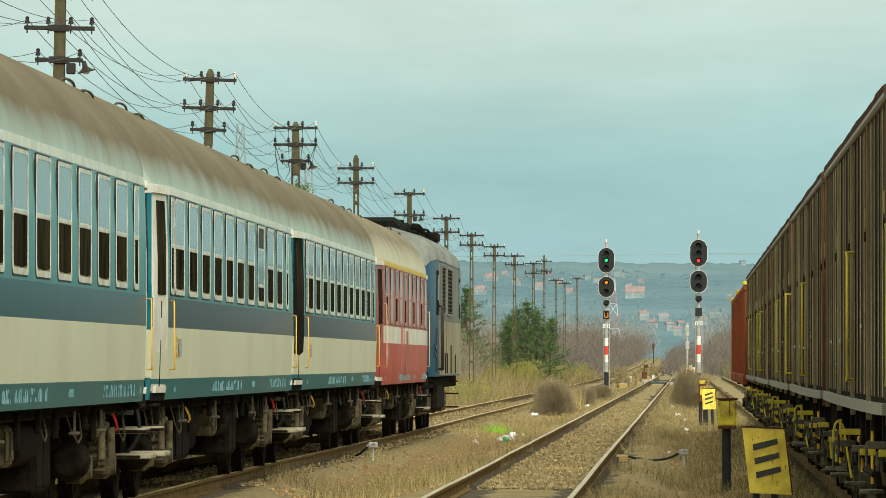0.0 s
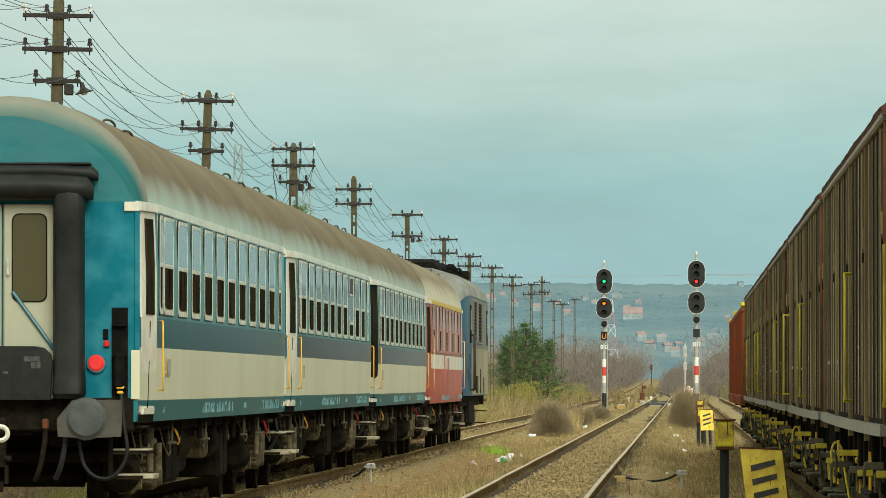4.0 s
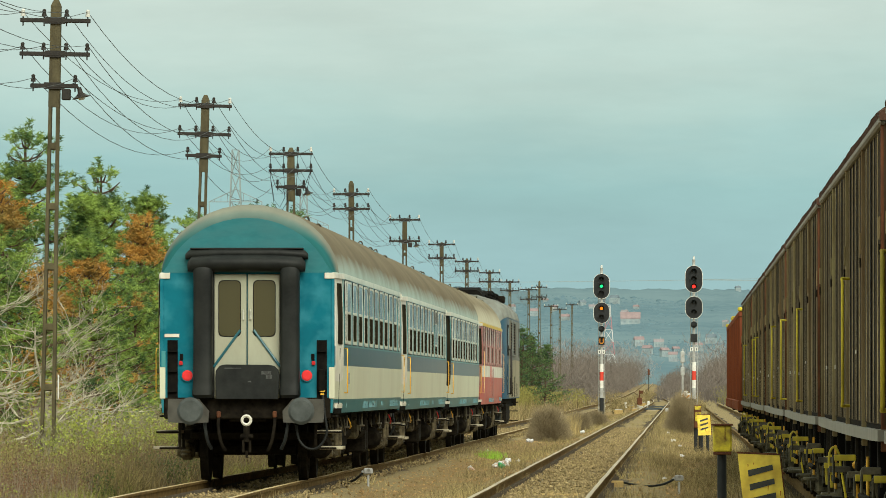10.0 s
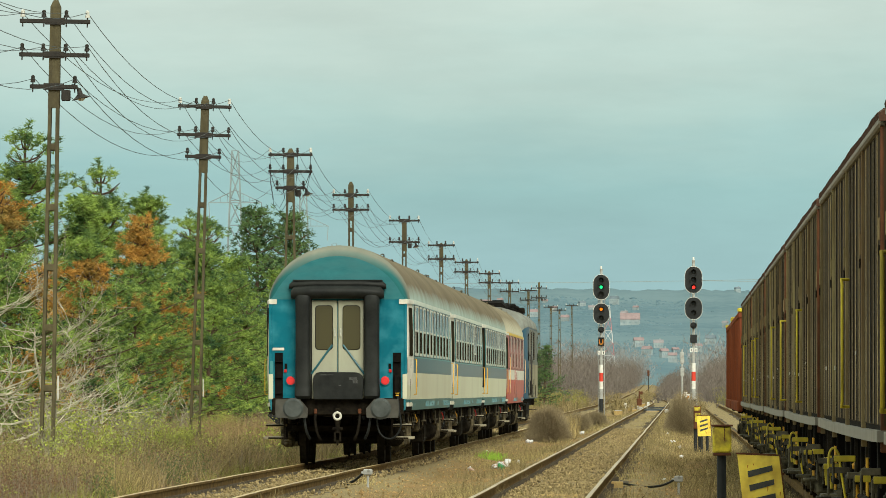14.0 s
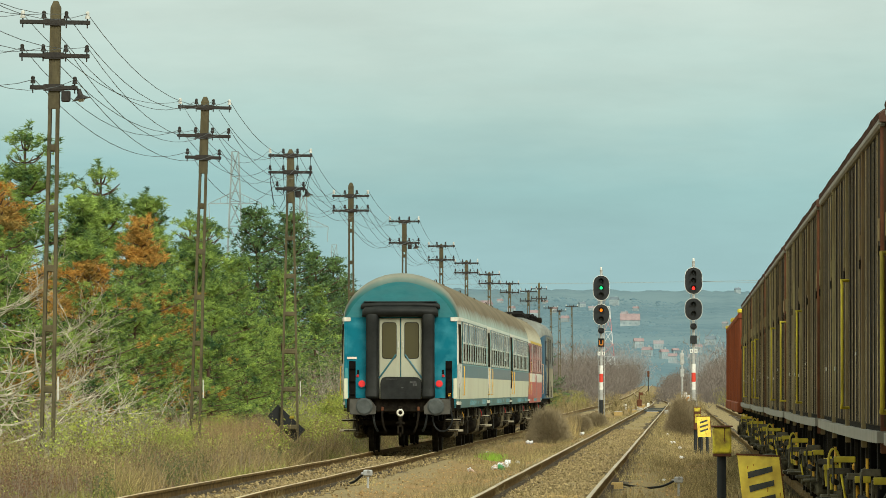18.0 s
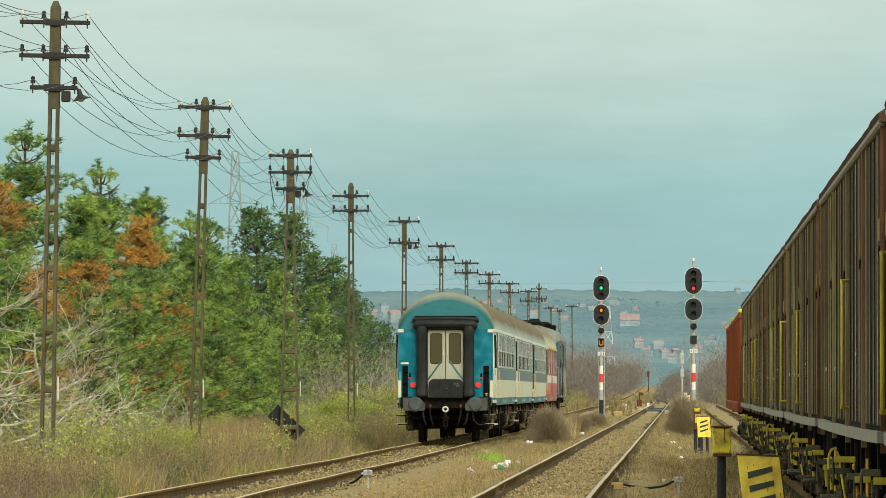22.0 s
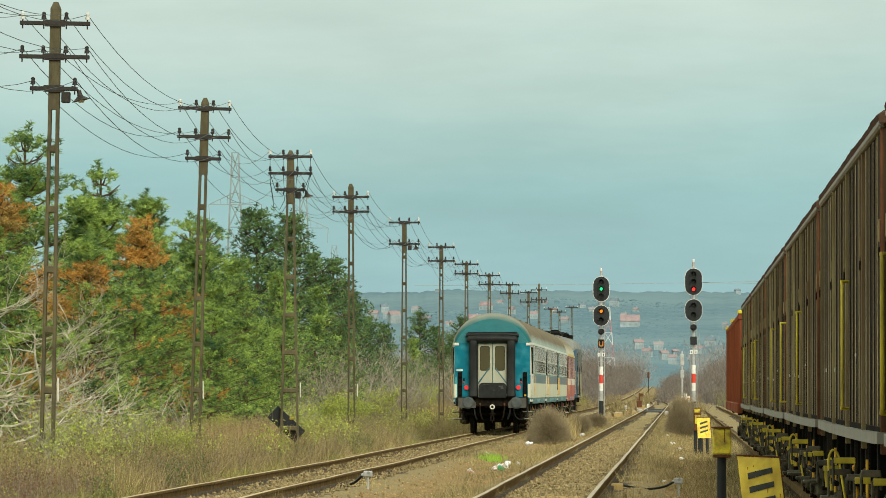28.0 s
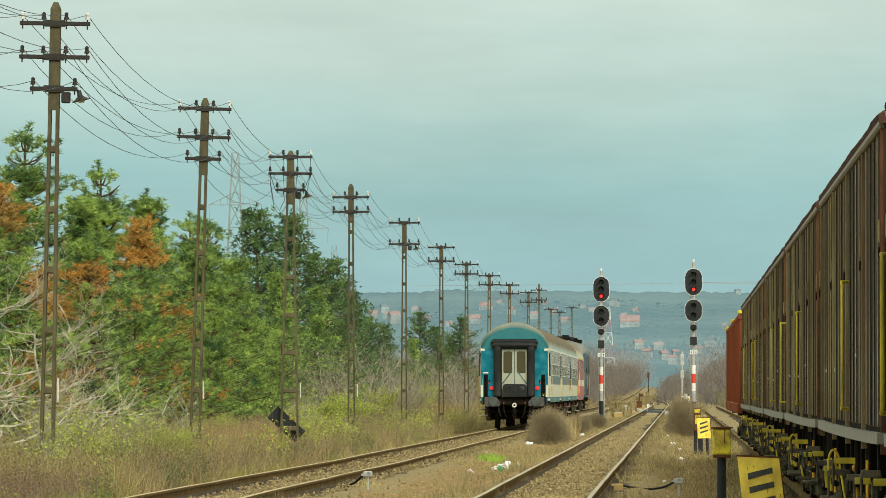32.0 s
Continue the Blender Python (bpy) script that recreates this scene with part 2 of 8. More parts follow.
LIT_GREEN = mat("lit_green_lens", (0.0, 0.4, 0.2), glow=(0.02, 1.0, 0.28, 1.3))
LIT_AMBER = mat("lit_amber_lens", (0.5, 0.2, 0.0), glow=(1.0, 0.22, 0.01, 1.3))
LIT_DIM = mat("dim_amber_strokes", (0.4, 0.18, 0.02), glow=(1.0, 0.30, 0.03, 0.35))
LIT_RED = mat("lit_red_lens", (0.5, 0.0, 0.0), glow=(1.0, 0.03, 0.02, 2.4))
LENS_OFF = mat("unlit_lens", (0.03, 0.035, 0.035), None, 5, 0.15)
BARK = mat("pine_bark", (0.13, 0.085, 0.06), (0.08, 0.055, 0.04), 9, 0.9, bump=0.6, stretch=(1, 1, 0.3))
# noise in the colour stands for shaded gaps and lit clumps of crowns
NEEDLE = mat("pine_needles", (0.030, 0.080, 0.026), (0.33, 0.46, 0.09), 1.5, 0.6, rnd=0.2, island=True, contrast=(0.40, 0.63))
NEEDLE_DARK = mat("dark_pine_needles", (0.016, 0.046, 0.021), (0.14, 0.23, 0.066), 1.5, 0.6, rnd=0.2, island=True, contrast=(0.40, 0.63))
NEEDLE_RUST = mat("browned_needles", (0.50, 0.245, 0.045), (0.25, 0.18, 0.05), 1.3, 0.7, rnd=0.35, island=True)
TWIG = mat("pale_bare_twig", (0.33, 0.305, 0.24), (0.23, 0.205, 0.155), 6, 0.85, rnd=0.25, island=True)
TWIG_DARK = mat("brown_bare_twig", (0.17, 0.135, 0.10), (0.23, 0.19, 0.14), 3, 0.9, rnd=0.3, island=True)
STRAW = mat("dry_grass_straw", (0.41, 0.335, 0.15), (0.21, 0.165, 0.075), 1.5, 0.8, rnd=0.6, island=True)
STRAW_BROWN = mat("brown_dead_weed", (0.155, 0.122, 0.060), (0.32, 0.255, 0.125), 1.5, 0.85, rnd=0.6, island=True)
GRASS_GREEN = mat("olive_green_grass", (0.16, 0.185, 0.045), (0.26, 0.26, 0.065), 1.5, 0.75, rnd=0.6, island=True)
LEAF_YELLOW = mat("yellow_green_leaf", (0.24, 0.31, 0.055), (0.38, 0.40, 0.075), 1.5, 0.7, rnd=0.45, island=True)
VIVID_GREEN = mat("fresh_green_grass", (0.20, 0.40, 0.03), (0.30, 0.50, 0.05), 3, 0.7, rnd=0.2, island=True)
BUSH = mat("dull_dead_bush", (0.22, 0.175, 0.105), (0.32, 0.26, 0.16), 3, 0.9, rnd=0.3, island=True)


def faded_roof(name, top, edge, z0, z1, along=0.0):
    """Roof paint: brown grime on top, washed-out paint running up from the gutter in streaks."""
    m = mat(name, top, [c * 1.3 for c in top], 1.5, 0.85, spec=0.15, stretch=(1, 0.4, 1), dirt=[c * 0.75 for c in top], dirt_scale=0.7, dirt_amount=0.6)
    n, l = m.node_tree.nodes, m.node_tree.links
    b = n["Principled BSDF"]
    old = b.inputs["Base Color"].links[0].from_socket
    co, mp, nz, sx, ad, mr, mx = (n.new("ShaderNode" + k) for k in ("TexCoord", "Mapping", "TexNoise", "SeparateXYZ", "Math", "MapRange", "Mix"))
    mp.inputs["Scale"].default_value = (0.7, 0.9, 0.7)
    nz.inputs["Scale"].default_value, nz.inputs["Detail"].default_value, nz.inputs["Roughness"].default_value = 1.0, 6.0, 0.6
    ad.operation, ad.inputs[1].default_value = "MULTIPLY_ADD", -0.34
    mr.inputs["From Min"].default_value, mr.inputs["From Max"].default_value = z0 - 0.17, z1 - 0.17
    mx.data_type = "RGBA"
    mx.inputs["A"].default_value = (*edge, 1)
    l.new(co.outputs["Object"], mp.inputs["Vector"]); l.new(mp.outputs["Vector"], nz.inputs["Vector"]); l.new(co.outputs["Object"], sx.inputs["Vector"])
    l.new(nz.outputs["Fac"], ad.inputs[0]); l.new(sx.outputs["Z"], ad.inputs[2]); l.new(ad.outputs[0], mr.inputs["Value"])
    if along:
        ay = n.new("ShaderNodeMath")
        ay.operation, ay.inputs[1].default_value = "MULTIPLY_ADD", along
        l.new(sx.outputs["Y"], ay.inputs[0]); l.new(ad.outputs[0], ay.inputs[2]); l.new(ay.outputs[0], mr.inputs["Value"])
    l.new(mr.outputs["Result"], mx.inputs["Factor"]); l.new(old, mx.inputs["B"]); l.new(mx.outputs["Result"], b.inputs["Base Color"])
    return m


ROOF = faded_roof("weathered_coach_roof", (0.150, 0.124, 0.083), (0.36, 0.45, 0.41), 3.13, 3.44)
ROOF_RED = faded_roof("cream_coach_roof", (0.20, 0.17, 0.115), (0.50, 0.48, 0.37), 3.2, 3.62)
DOME = faded_roof("faded_teal_dome", (0.20, 0.205, 0.165), (0.022, 0.118, 0.122), 4.40, 5.15, 2.2)
BUFFER_GREY = mat("grimy_buffer_plate", (0.062, 0.058, 0.048), (0.035, 0.033, 0.028), 6, 0.65, bump=0.2, dirt=(0.10, 0.10, 0.085), dirt_scale=4, dirt_amount=0.4)
DUST = mat("brake_dust_brown", (0.175, 0.145, 0.085), (0.03, 0.024, 0.015), 8, 0.75, spec=0.12, bump=0.3, dirt=(0.035, 0.028, 0.02), dirt_scale=3)
PIPE = mat("dusty_pale_pipe", (0.15, 0.13, 0.085), (0.04, 0.034, 0.022), 8, 0.6, spec=0.3, dirt=(0.06, 0.05, 0.035), dirt_scale=3)
DOOR_CREAM = mat("dingy_cream_door", (0.37, 0.375, 0.285), (0.32, 0.325, 0.245), 3, 0.5, stretch=(1, 1, 0.4), dirt=(0.30, 0.27, 0.19), dirt_scale=2)

# ---------------------------------------------------------------- mesh tools
class Shape:
    """Collects vertices and faces for one mesh."""
    def __init__(self):
        self.v, self.f = [], []

    def add(self, verts, faces):
        k = len(self.v)
        self.v += [tuple(p) for p in verts]
        self.f += [tuple(k + i for i in q) for q in faces]
        return self

    def box(self, x, y, z, sx, sy, sz, bev=0.0, m=None):
        """Box centred on x, y, z with full sizes; bev chamfers all edges."""
        a, b, c = sx / 2, sy / 2, sz / 2
        if bev <= 0:
            vs = [(i * a, j * b, k * c) for i in (-1, 1) for j in (-1, 1) for k in (-1, 1)]
            fs = [(0, 1, 3, 2), (4, 6, 7, 5), (0, 4, 5, 1), (2, 3, 7, 6), (0, 2, 6, 4), (1, 5, 7, 3)]
        else:
            d = min(bev, a * 0.9, b * 0.9, c * 0.9)
            vs, at = [], {}
            for i in (-1, 1):
                for j in (-1, 1):
                    for k in (-1, 1):
                        at[i, j, k] = len(vs)
                        vs += [(i * a, j * (b - d), k * (c - d)), (i * (a - d), j * b, k * (c - d)), (i * (a - d), j * (b - d), k * c)]
            fs = []
            for s in (-1, 1):
                fs.append([at[s, j, k] for j, k in ((-1, -1), (1, -1), (1, 1), (-1, 1))][::s])
                fs.append([at[i, s, k] + 1 for i, k in ((-1, -1), (-1, 1), (1, 1), (1, -1))][::s])
                fs.append([at[i, j, s] + 2 for i, j in ((-1, -1), (1, -1), (1, 1), (-1, 1))][::s])
                for r in (-1, 1):
                    fs.append([at[s, r, -1], at[s, r, 1], at[s, r, 1] + 1, at[s, r, -1] + 1])
                    fs.append([at[s, -1, r], at[s, 1, r], at[s, 1, r] + 2, at[s, -1, r] + 2])
                    fs.append([at[-1, s, r] + 1, at[1, s, r] + 1, at[1, s, r] + 2, at[-1, s, r] + 2])
            fs += [[q, q + 1, q + 2] for q in at.values()]
        if m is not None:
            vs = [tuple(m @ Vector(p)) for p in vs]
        return self.add([(x + p[0], y + p[1], z + p[2]) for p in vs], fs)

    def cyl(self, p0, p1, r0, r1=None, n=12, caps=True):
        r1 = r0 if r1 is None else r1
        p0, p1 = Vector(p0), Vector(p1)
        d = (p1 - p0).normalized()
        u = d.orthogonal().normalized()
        w = d.cross(u)
        ring = [(math.cos(2 * math.pi * i / n), math.sin(2 * math.pi * i / n)) for i in range(n)]
        vs = [p + r * (c * u + s * w) for p, r in ((p0, r0), (p1, r1)) for c, s in ring]
        fs = [(i, (i + 1) % n, n + (i + 1) % n, n + i) for i in range(n)]
        if caps:
            fs += [tuple(range(n))[::-1], tuple(range(n, 2 * n))]
        return self.add(vs, fs)

    def tube(self, pts, r, n=6):
        """One swept tube along the points."""
        pts = [Vector(p) for p in pts]
        rings, u = [], None
        for i, p in enumerate(pts):
            d = (pts[min(i + 1, len(pts) - 1)] - pts[max(i - 1, 0)]).normalized()
            u = d.orthogonal().normalized() if u is None else (u - d * u.dot(d)).normalized()
            w = d.cross(u)
            rings.append([p + r * (math.cos(2 * math.pi * k / n) * u + math.sin(2 * math.pi * k / n) * w) for k in range(n)])
        return self.loft(rings)

    def coil(self, x, y, z0, z1, r, turns, n=10):
        """Spring: a column with ridges, one piece."""
        rings = []
        for i in range(turns * 2 + 1):
            z, q = z0 + (z1 - z0) * i / (turns * 2), r if i % 2 else r * 0.62
            rings.append([(x + q * math.cos(2 * math.pi * k / n), y + q * math.sin(2 * math.pi * k / n), z) for k in range(n)])
        return self.loft(rings)

    def loft(self, rings, closed=True, caps=True):
        """Rings of equally many points, joined one after another."""
        n = len(rings[0])
        vs = [p for ring in rings for p in ring]
        fs = []
        for k in range(len(rings) - 1):
            for i in range(n if closed else n - 1):
                j = (i + 1) % n
                fs.append((k * n + i, k * n + j, (k + 1) * n + j, (k + 1) * n + i))
        if caps and closed:
            fs += [tuple(range(n))[::-1], tuple(range((len(rings) - 1) * n, len(rings) * n))]
        return self.add(vs, fs)

    def prism(self, outline, axis, a, b):
        """Outline (2D) drawn out along an axis from a to b."""
        put = {"x": lambda p, t: (t, p[0], p[1]), "y": lambda p, t: (p[0], t, p[1]), "z": lambda p, t: (p[0], p[1], t)}[axis]
        return self.loft([[put(p, a) for p in outline], [put(p, b) for p in outline]])

    def mesh(self, name, material, smooth=None):
        me = bpy.data.meshes.new(name)
        me.from_pydata(self.v, [], self.f)
        me.validate()
        bm = bmesh.new()
        bm.from_mesh(me)
        bmesh.ops.recalc_face_normals(bm, faces=bm.faces)
        bm.to_mesh(me)
        bm.free()
        me.materials.append(material)
        if smooth is not None:
            me.shade_smooth()
            me.set_sharp_from_angle(angle=radians(smooth))
        return me


def part(name, shape, material, parent, label="", smooth=None, at=None):
    ob = new(name, shape.mesh(name, material, smooth) if isinstance(shape, Shape) else shape)
    ob.parent = parent
    if at is not None:
        ob.matrix_basis = at
    if label:
        ob["label"] = label
    return ob


def thing(name, label, category, group="", at=None, kind="", shape=None, material=None, smooth=None):
    ob = new(name, shape.mesh(name, material, smooth) if shape is not None else None)
    if at is not None:
        ob.matrix_basis = at
    return tagged(ob, label, category, group, kind)


def soup(name, verts, faces, material):
    """A mesh straight from arrays of vertices and triangles."""
    me = bpy.data.meshes.new(name)
    me.from_pydata(np.asarray(verts).reshape(-1, 3).tolist(), [], np.asarray(faces).tolist())
    me.materials.append(material)
    return me


def flowing(pts, n=4):
    """A smooth curve through the points (Catmull-Rom)."""
    p = [Vector(q) for q in pts]
    p = [2 * p[0] - p[1]] + p + [2 * p[-1] - p[-2]]
    out = []
    for a, b, c, d in zip(p, p[1:], p[2:], p[3:]):
        for k in range(n):
            t = k / n
            out.append(0.5 * (2 * b + (c - a) * t + (2 * a - 5 * b + 4 * c - d) * t * t + (3 * b - a - 3 * c + d) * t ** 3))
    return out + [p[-2]]


# ---------------------------------------------------------------- ground, ballast, tracks
TRACK_X = (-6.5, -1.95, 2.5)


def rise(y):
    """The line climbs gently far out."""
    if y < 520:
        return 0.0
    return 3.6e-6 * (y - 520) ** 2 if y < 1500 else 3.457 + 0.007056 * (y - 1500)


def dip(x, y):
    """The left track sags a little in its middle stretch."""
    if x > -4.4:
        return 0.0
    return float(np.interp(y, (96, 116, 138, 185, 225, 420, 520), (0.0, -0.022, -0.052, -0.058, -0.078, -0.078, 0.0)))


def ground_z(x, y):
    near = min(abs(x - t) for t in TRACK_X)
    z = -0.36 + 0.10 * max(0.0, 1 - max(0.0, near - 1.3) / 0.9)
    z += 0.05 * noise.noise((x * 0.5, y * 0.12, 0)) + 0.03 * noise.noise((x * 1.7, y * 0.5, 4))
    if x < -9:
        z += min(0.35, (-9 - x) * 0.05) + 0.12 * noise.noise((x * 0.2, y * 0.05, 9))
    if x > 5:
        z += min(0.6, (x - 5) * 0.04)
    if y > 1500:
        z -= min(1.0, (y - 1500) / 400) * 6
    return z + rise(y)


BED = ((-2.0, -1.65, -1.28, -1.08, -0.9, -0.58, -0.3, 0.3, 0.58, 0.9, 1.08, 1.28, 1.65, 2.0), (-0.46, -0.28, -0.165, -0.168, -0.19, -0.19, -0.168, -0.168, -0.19, -0.19, -0.168, -0.165, -0.28, -0.46))


def surface_z(x, y):
    """Top of the ballast or the soil, whichever is higher."""
    z = ground_z(x, y)
    for t in TRACK_X:
        if abs(x - t) < 2.0:
            z = max(z, float(np.interp(x - t, *BED)) + rise(y) + dip(t, y))
    return z


def sheet(xs, ys, height):
    s = Shape()
    s.v = [(x, y, height(x, y)) for y in ys for x in xs]
    n = len(xs)
    s.f = [(j * n + i, j * n + i + 1, (j + 1) * n + i + 1, (j + 1) * n + i) for j in range(len(ys) - 1) for i in range(n - 1)]
    return s


xs = [-1500, -700, -320, -160, -90, -60, -45] + [-36 + 0.6 * i for i in range(45)] + [-9 + 0.3 * i for i in range(50)] + [6, 7, 9, 12, 16, 24, 40, 80, 200, 600, 1500]
ys = [-120, -60, -20] + [10 * i for i in range(0, 7)] + [65 + 1.5 * i for i in range(130)] + [262 * 1.035 ** i for i in range(86)]
ground = sheet(xs, ys, ground_z)
GROUND = mat("dry_trackside_soil", (0.34, 0.225, 0.105), (0.16, 0.113, 0.057), 9, 0.95, bump=0.7, stretch=(1, 0.6, 1), dirt=(0.20, 0.18, 0.08), dirt_scale=0.45, dirt_amount=0.45)
BALLAST = mat("dusty_overgrown_ballast", (0.33, 0.255, 0.135), (0.145, 0.112, 0.06), 14, 0.95, bump=1.0, dirt=(0.28, 0.225, 0.11), dirt_scale=0.9, dirt_amount=0.7)
thing("ground", "dry soil with patchy winter grass beside the tracks", "ground", kind="structure", shape=ground, material=GROUND, smooth=60)

for tx, name in zip(TRACK_X, ("left", "middle", "right")):
    prof, drop = BED
    bed = sheet([tx + p for p in prof], [-118, -60, 0] + [60 + 1.0 * i for i in range(190)] + [250 * 1.03 ** i for i in range(72)],
                lambda x, y: float(np.interp(x - tx, prof, drop)) + 0.018 * noise.noise((x * 1.4, y * 0.7, 2)) + 0.012 * noise.noise((x * 5, y * 3, 2)) + rise(y) + dip(tx, y))
    b = thing("ballast", "dusty brown ballast bed with dry weeds", "track bed", group="ballast beds", kind="structure", shape=bed, material=BALLAST, smooth=50)

# rail section: foot, web, head
RAIL = [(-0.07, -0.172), (0.07, -0.172), (0.07, -0.16), (0.012, -0.14), (0.012, -0.045), (0.035, -0.035), (0.035, -0.004), (0.028, 0.0),
        (-0.028, 0.0), (-0.035, -0.004), (-0.035, -0.035), (-0.012, -0.045), (-0.012, -0.14), (-0.07, -0.16)]


def rail_wave(x, y):
    return (0.012 * noise.noise((x, y * 0.045, 1)) + 0.006 * noise.noise((x, y * 0.17, 6)), 0.012 * noise.noise((x, y * 0.05, 3)) + 0.005 * noise.noise((x, y * 0.2, 8)))


def rail_mesh(x0, ys, bend=None, top=False):
    sec = [(-0.03, 0.0005), (0.03, 0.0005), (0.026, 0.0035), (-0.026, 0.0035)] if top else RAIL
    rings = []
    for y in ys:
        dx, dz = rail_wave(x0, y)
        x = x0 + dx + (bend(y) if bend else 0)
        rings.append([(x + p, y, q + dz + rise(y) + dip(x0, y)) for p, q in sec])
    return Shape().loft(rings)


rail_ys = [-116, -60, 4, 30] + [60 + 2.5 * i for i in range(90)] + [285 * 1.028 ** i for i in range(66)]
SLEEPER_MESH = Shape().box(0, 0, -0.247, 2.36, 0.25, 0.15, 0.02).mesh("sleeper", SLEEPER)


def merge(y):
    """The middle track swings over to the left one beyond the signals."""
    f = min(1.0, max(0.0, (y - 640) / 420))
    return -4.55 * f * f * (3 - 2 * f)


TRACKS = []
for tx in TRACK_X:
    tr = thing("railway_track", "rusty steel rails on old sleepers in dusty ballast", "railway track", group="parallel tracks", kind="structure")
    TRACKS.append(tr)
    for side in (-0.75, 0.75):
        bend = merge if tx == TRACK_X[1] else None
        ry = rail_ys if tx < 2 else [y for y in rail_ys if y < 620]
        r = part("rail", rail_mesh(tx + side, ry, bend), RAIL_SIDE, tr, smooth=40)
        part("running_surface", rail_mesh(tx + side, ry, bend, top=True), {-6.5: RAIL_TOP, -1.95: RAIL_SHINE, 2.5: RAIL_SIDE}[tx], r, "worn pale rail head")

# ---------------------------------------------------------------- passenger coaches
COACH_PITCH, BODY0, BODY1 = 23.4, 0.35, 23.05
STEP_WOOD = mat("pale_step_board", (0.42, 0.38, 0.28), (0.26, 0.23, 0.16), 6, 0.8, stretch=(1, 4, 1), dirt=(0.16, 0.13, 0.09), dirt_scale=4)
SCUFF = mat("chalky_scuff", (0.10, 0.105, 0.10), (0.03, 0.03, 0.03), 14, 0.7)
PANE_DIRT = mat("dried_mud_on_glass", (0.30, 0.25, 0.14), (0.16, 0.13, 0.07), 9, 0.8)
WIN_Y = [2.62 + 1.83 * k for k in range(10)]


def half_width(z, y):
    w = float(np.interp(z, (1.03, 1.25, 1.5, 2.6, 3.14), (1.37, 1.395, 1.41, 1.41, 1.385)))
    end = min(y - BODY0, BODY1 - y)
    return w * (0.93 + 0.07 * min(1.0, max(0.0, end) / 1.15))


def strip(side, z0, z1, ys, out=0.0, rows=2):
    s = Shape()
    rings = []
    for y in ys:
        zs = [z0 + (z1 - z0) * i / (rows - 1) for i in range(rows)]
        outer = [(side * (half_width(z, y) + out), y, z) for z in zs]
        inner = [(side * (half_width(z, y) + out - 0.03), y, z) for z in reversed(zs)]
        rings.append(outer + inner)
    return s.loft(rings)


ENDS = [BODY0, BODY0 + 0.6, BODY0 + 1.15, BODY1 - 1.15, BODY1 - 0.6, BODY1]


def roof_ring(y, shrink=1.0, top=1.03, lift=0.0):
    """Arch of the roof at y; shrink lowers the crown while the feet stay on the side walls."""
    w, out = half_width(3.14, y), []
    for a in range(0, 181, 9):
        q = math.sin(radians(a))
        out.append((w * math.cos(radians(a)) * (1 - (1 - shrink) * 0.55 * q ** 0.5), y, 3.14 + lift + top * shrink * q ** 1.12))
    return out


def dome_rings(y, d, depth=0.62, flat=0.80):
    """Rings from the end wall inwards, rounded like a quarter of an ellipse."""
    steps = (0.0, 0.04, 0.12, 0.25, 0.42, 0.65, 1.0)
    return [roof_ring(y - d * depth * q, flat + (1 - flat) * math.sqrt(1 - (1 - q) ** 2)) for q in steps]


def rounded(cy, cz, w, h, r, n=4):
    """Rounded rectangle outline."""
    o = []
    for sy, sz, a0 in ((1, 1, 0), (-1, 1, 90), (-1, -1, 180), (1, -1, 270)):
        o += [(cy + sy * (w / 2 - r) + r * math.cos(radians(a0 + 90 * k / n)), cz + sz * (h / 2 - r) + r * math.sin(radians(a0 + 90 * k / n))) for k in range(n + 1)]
    return o


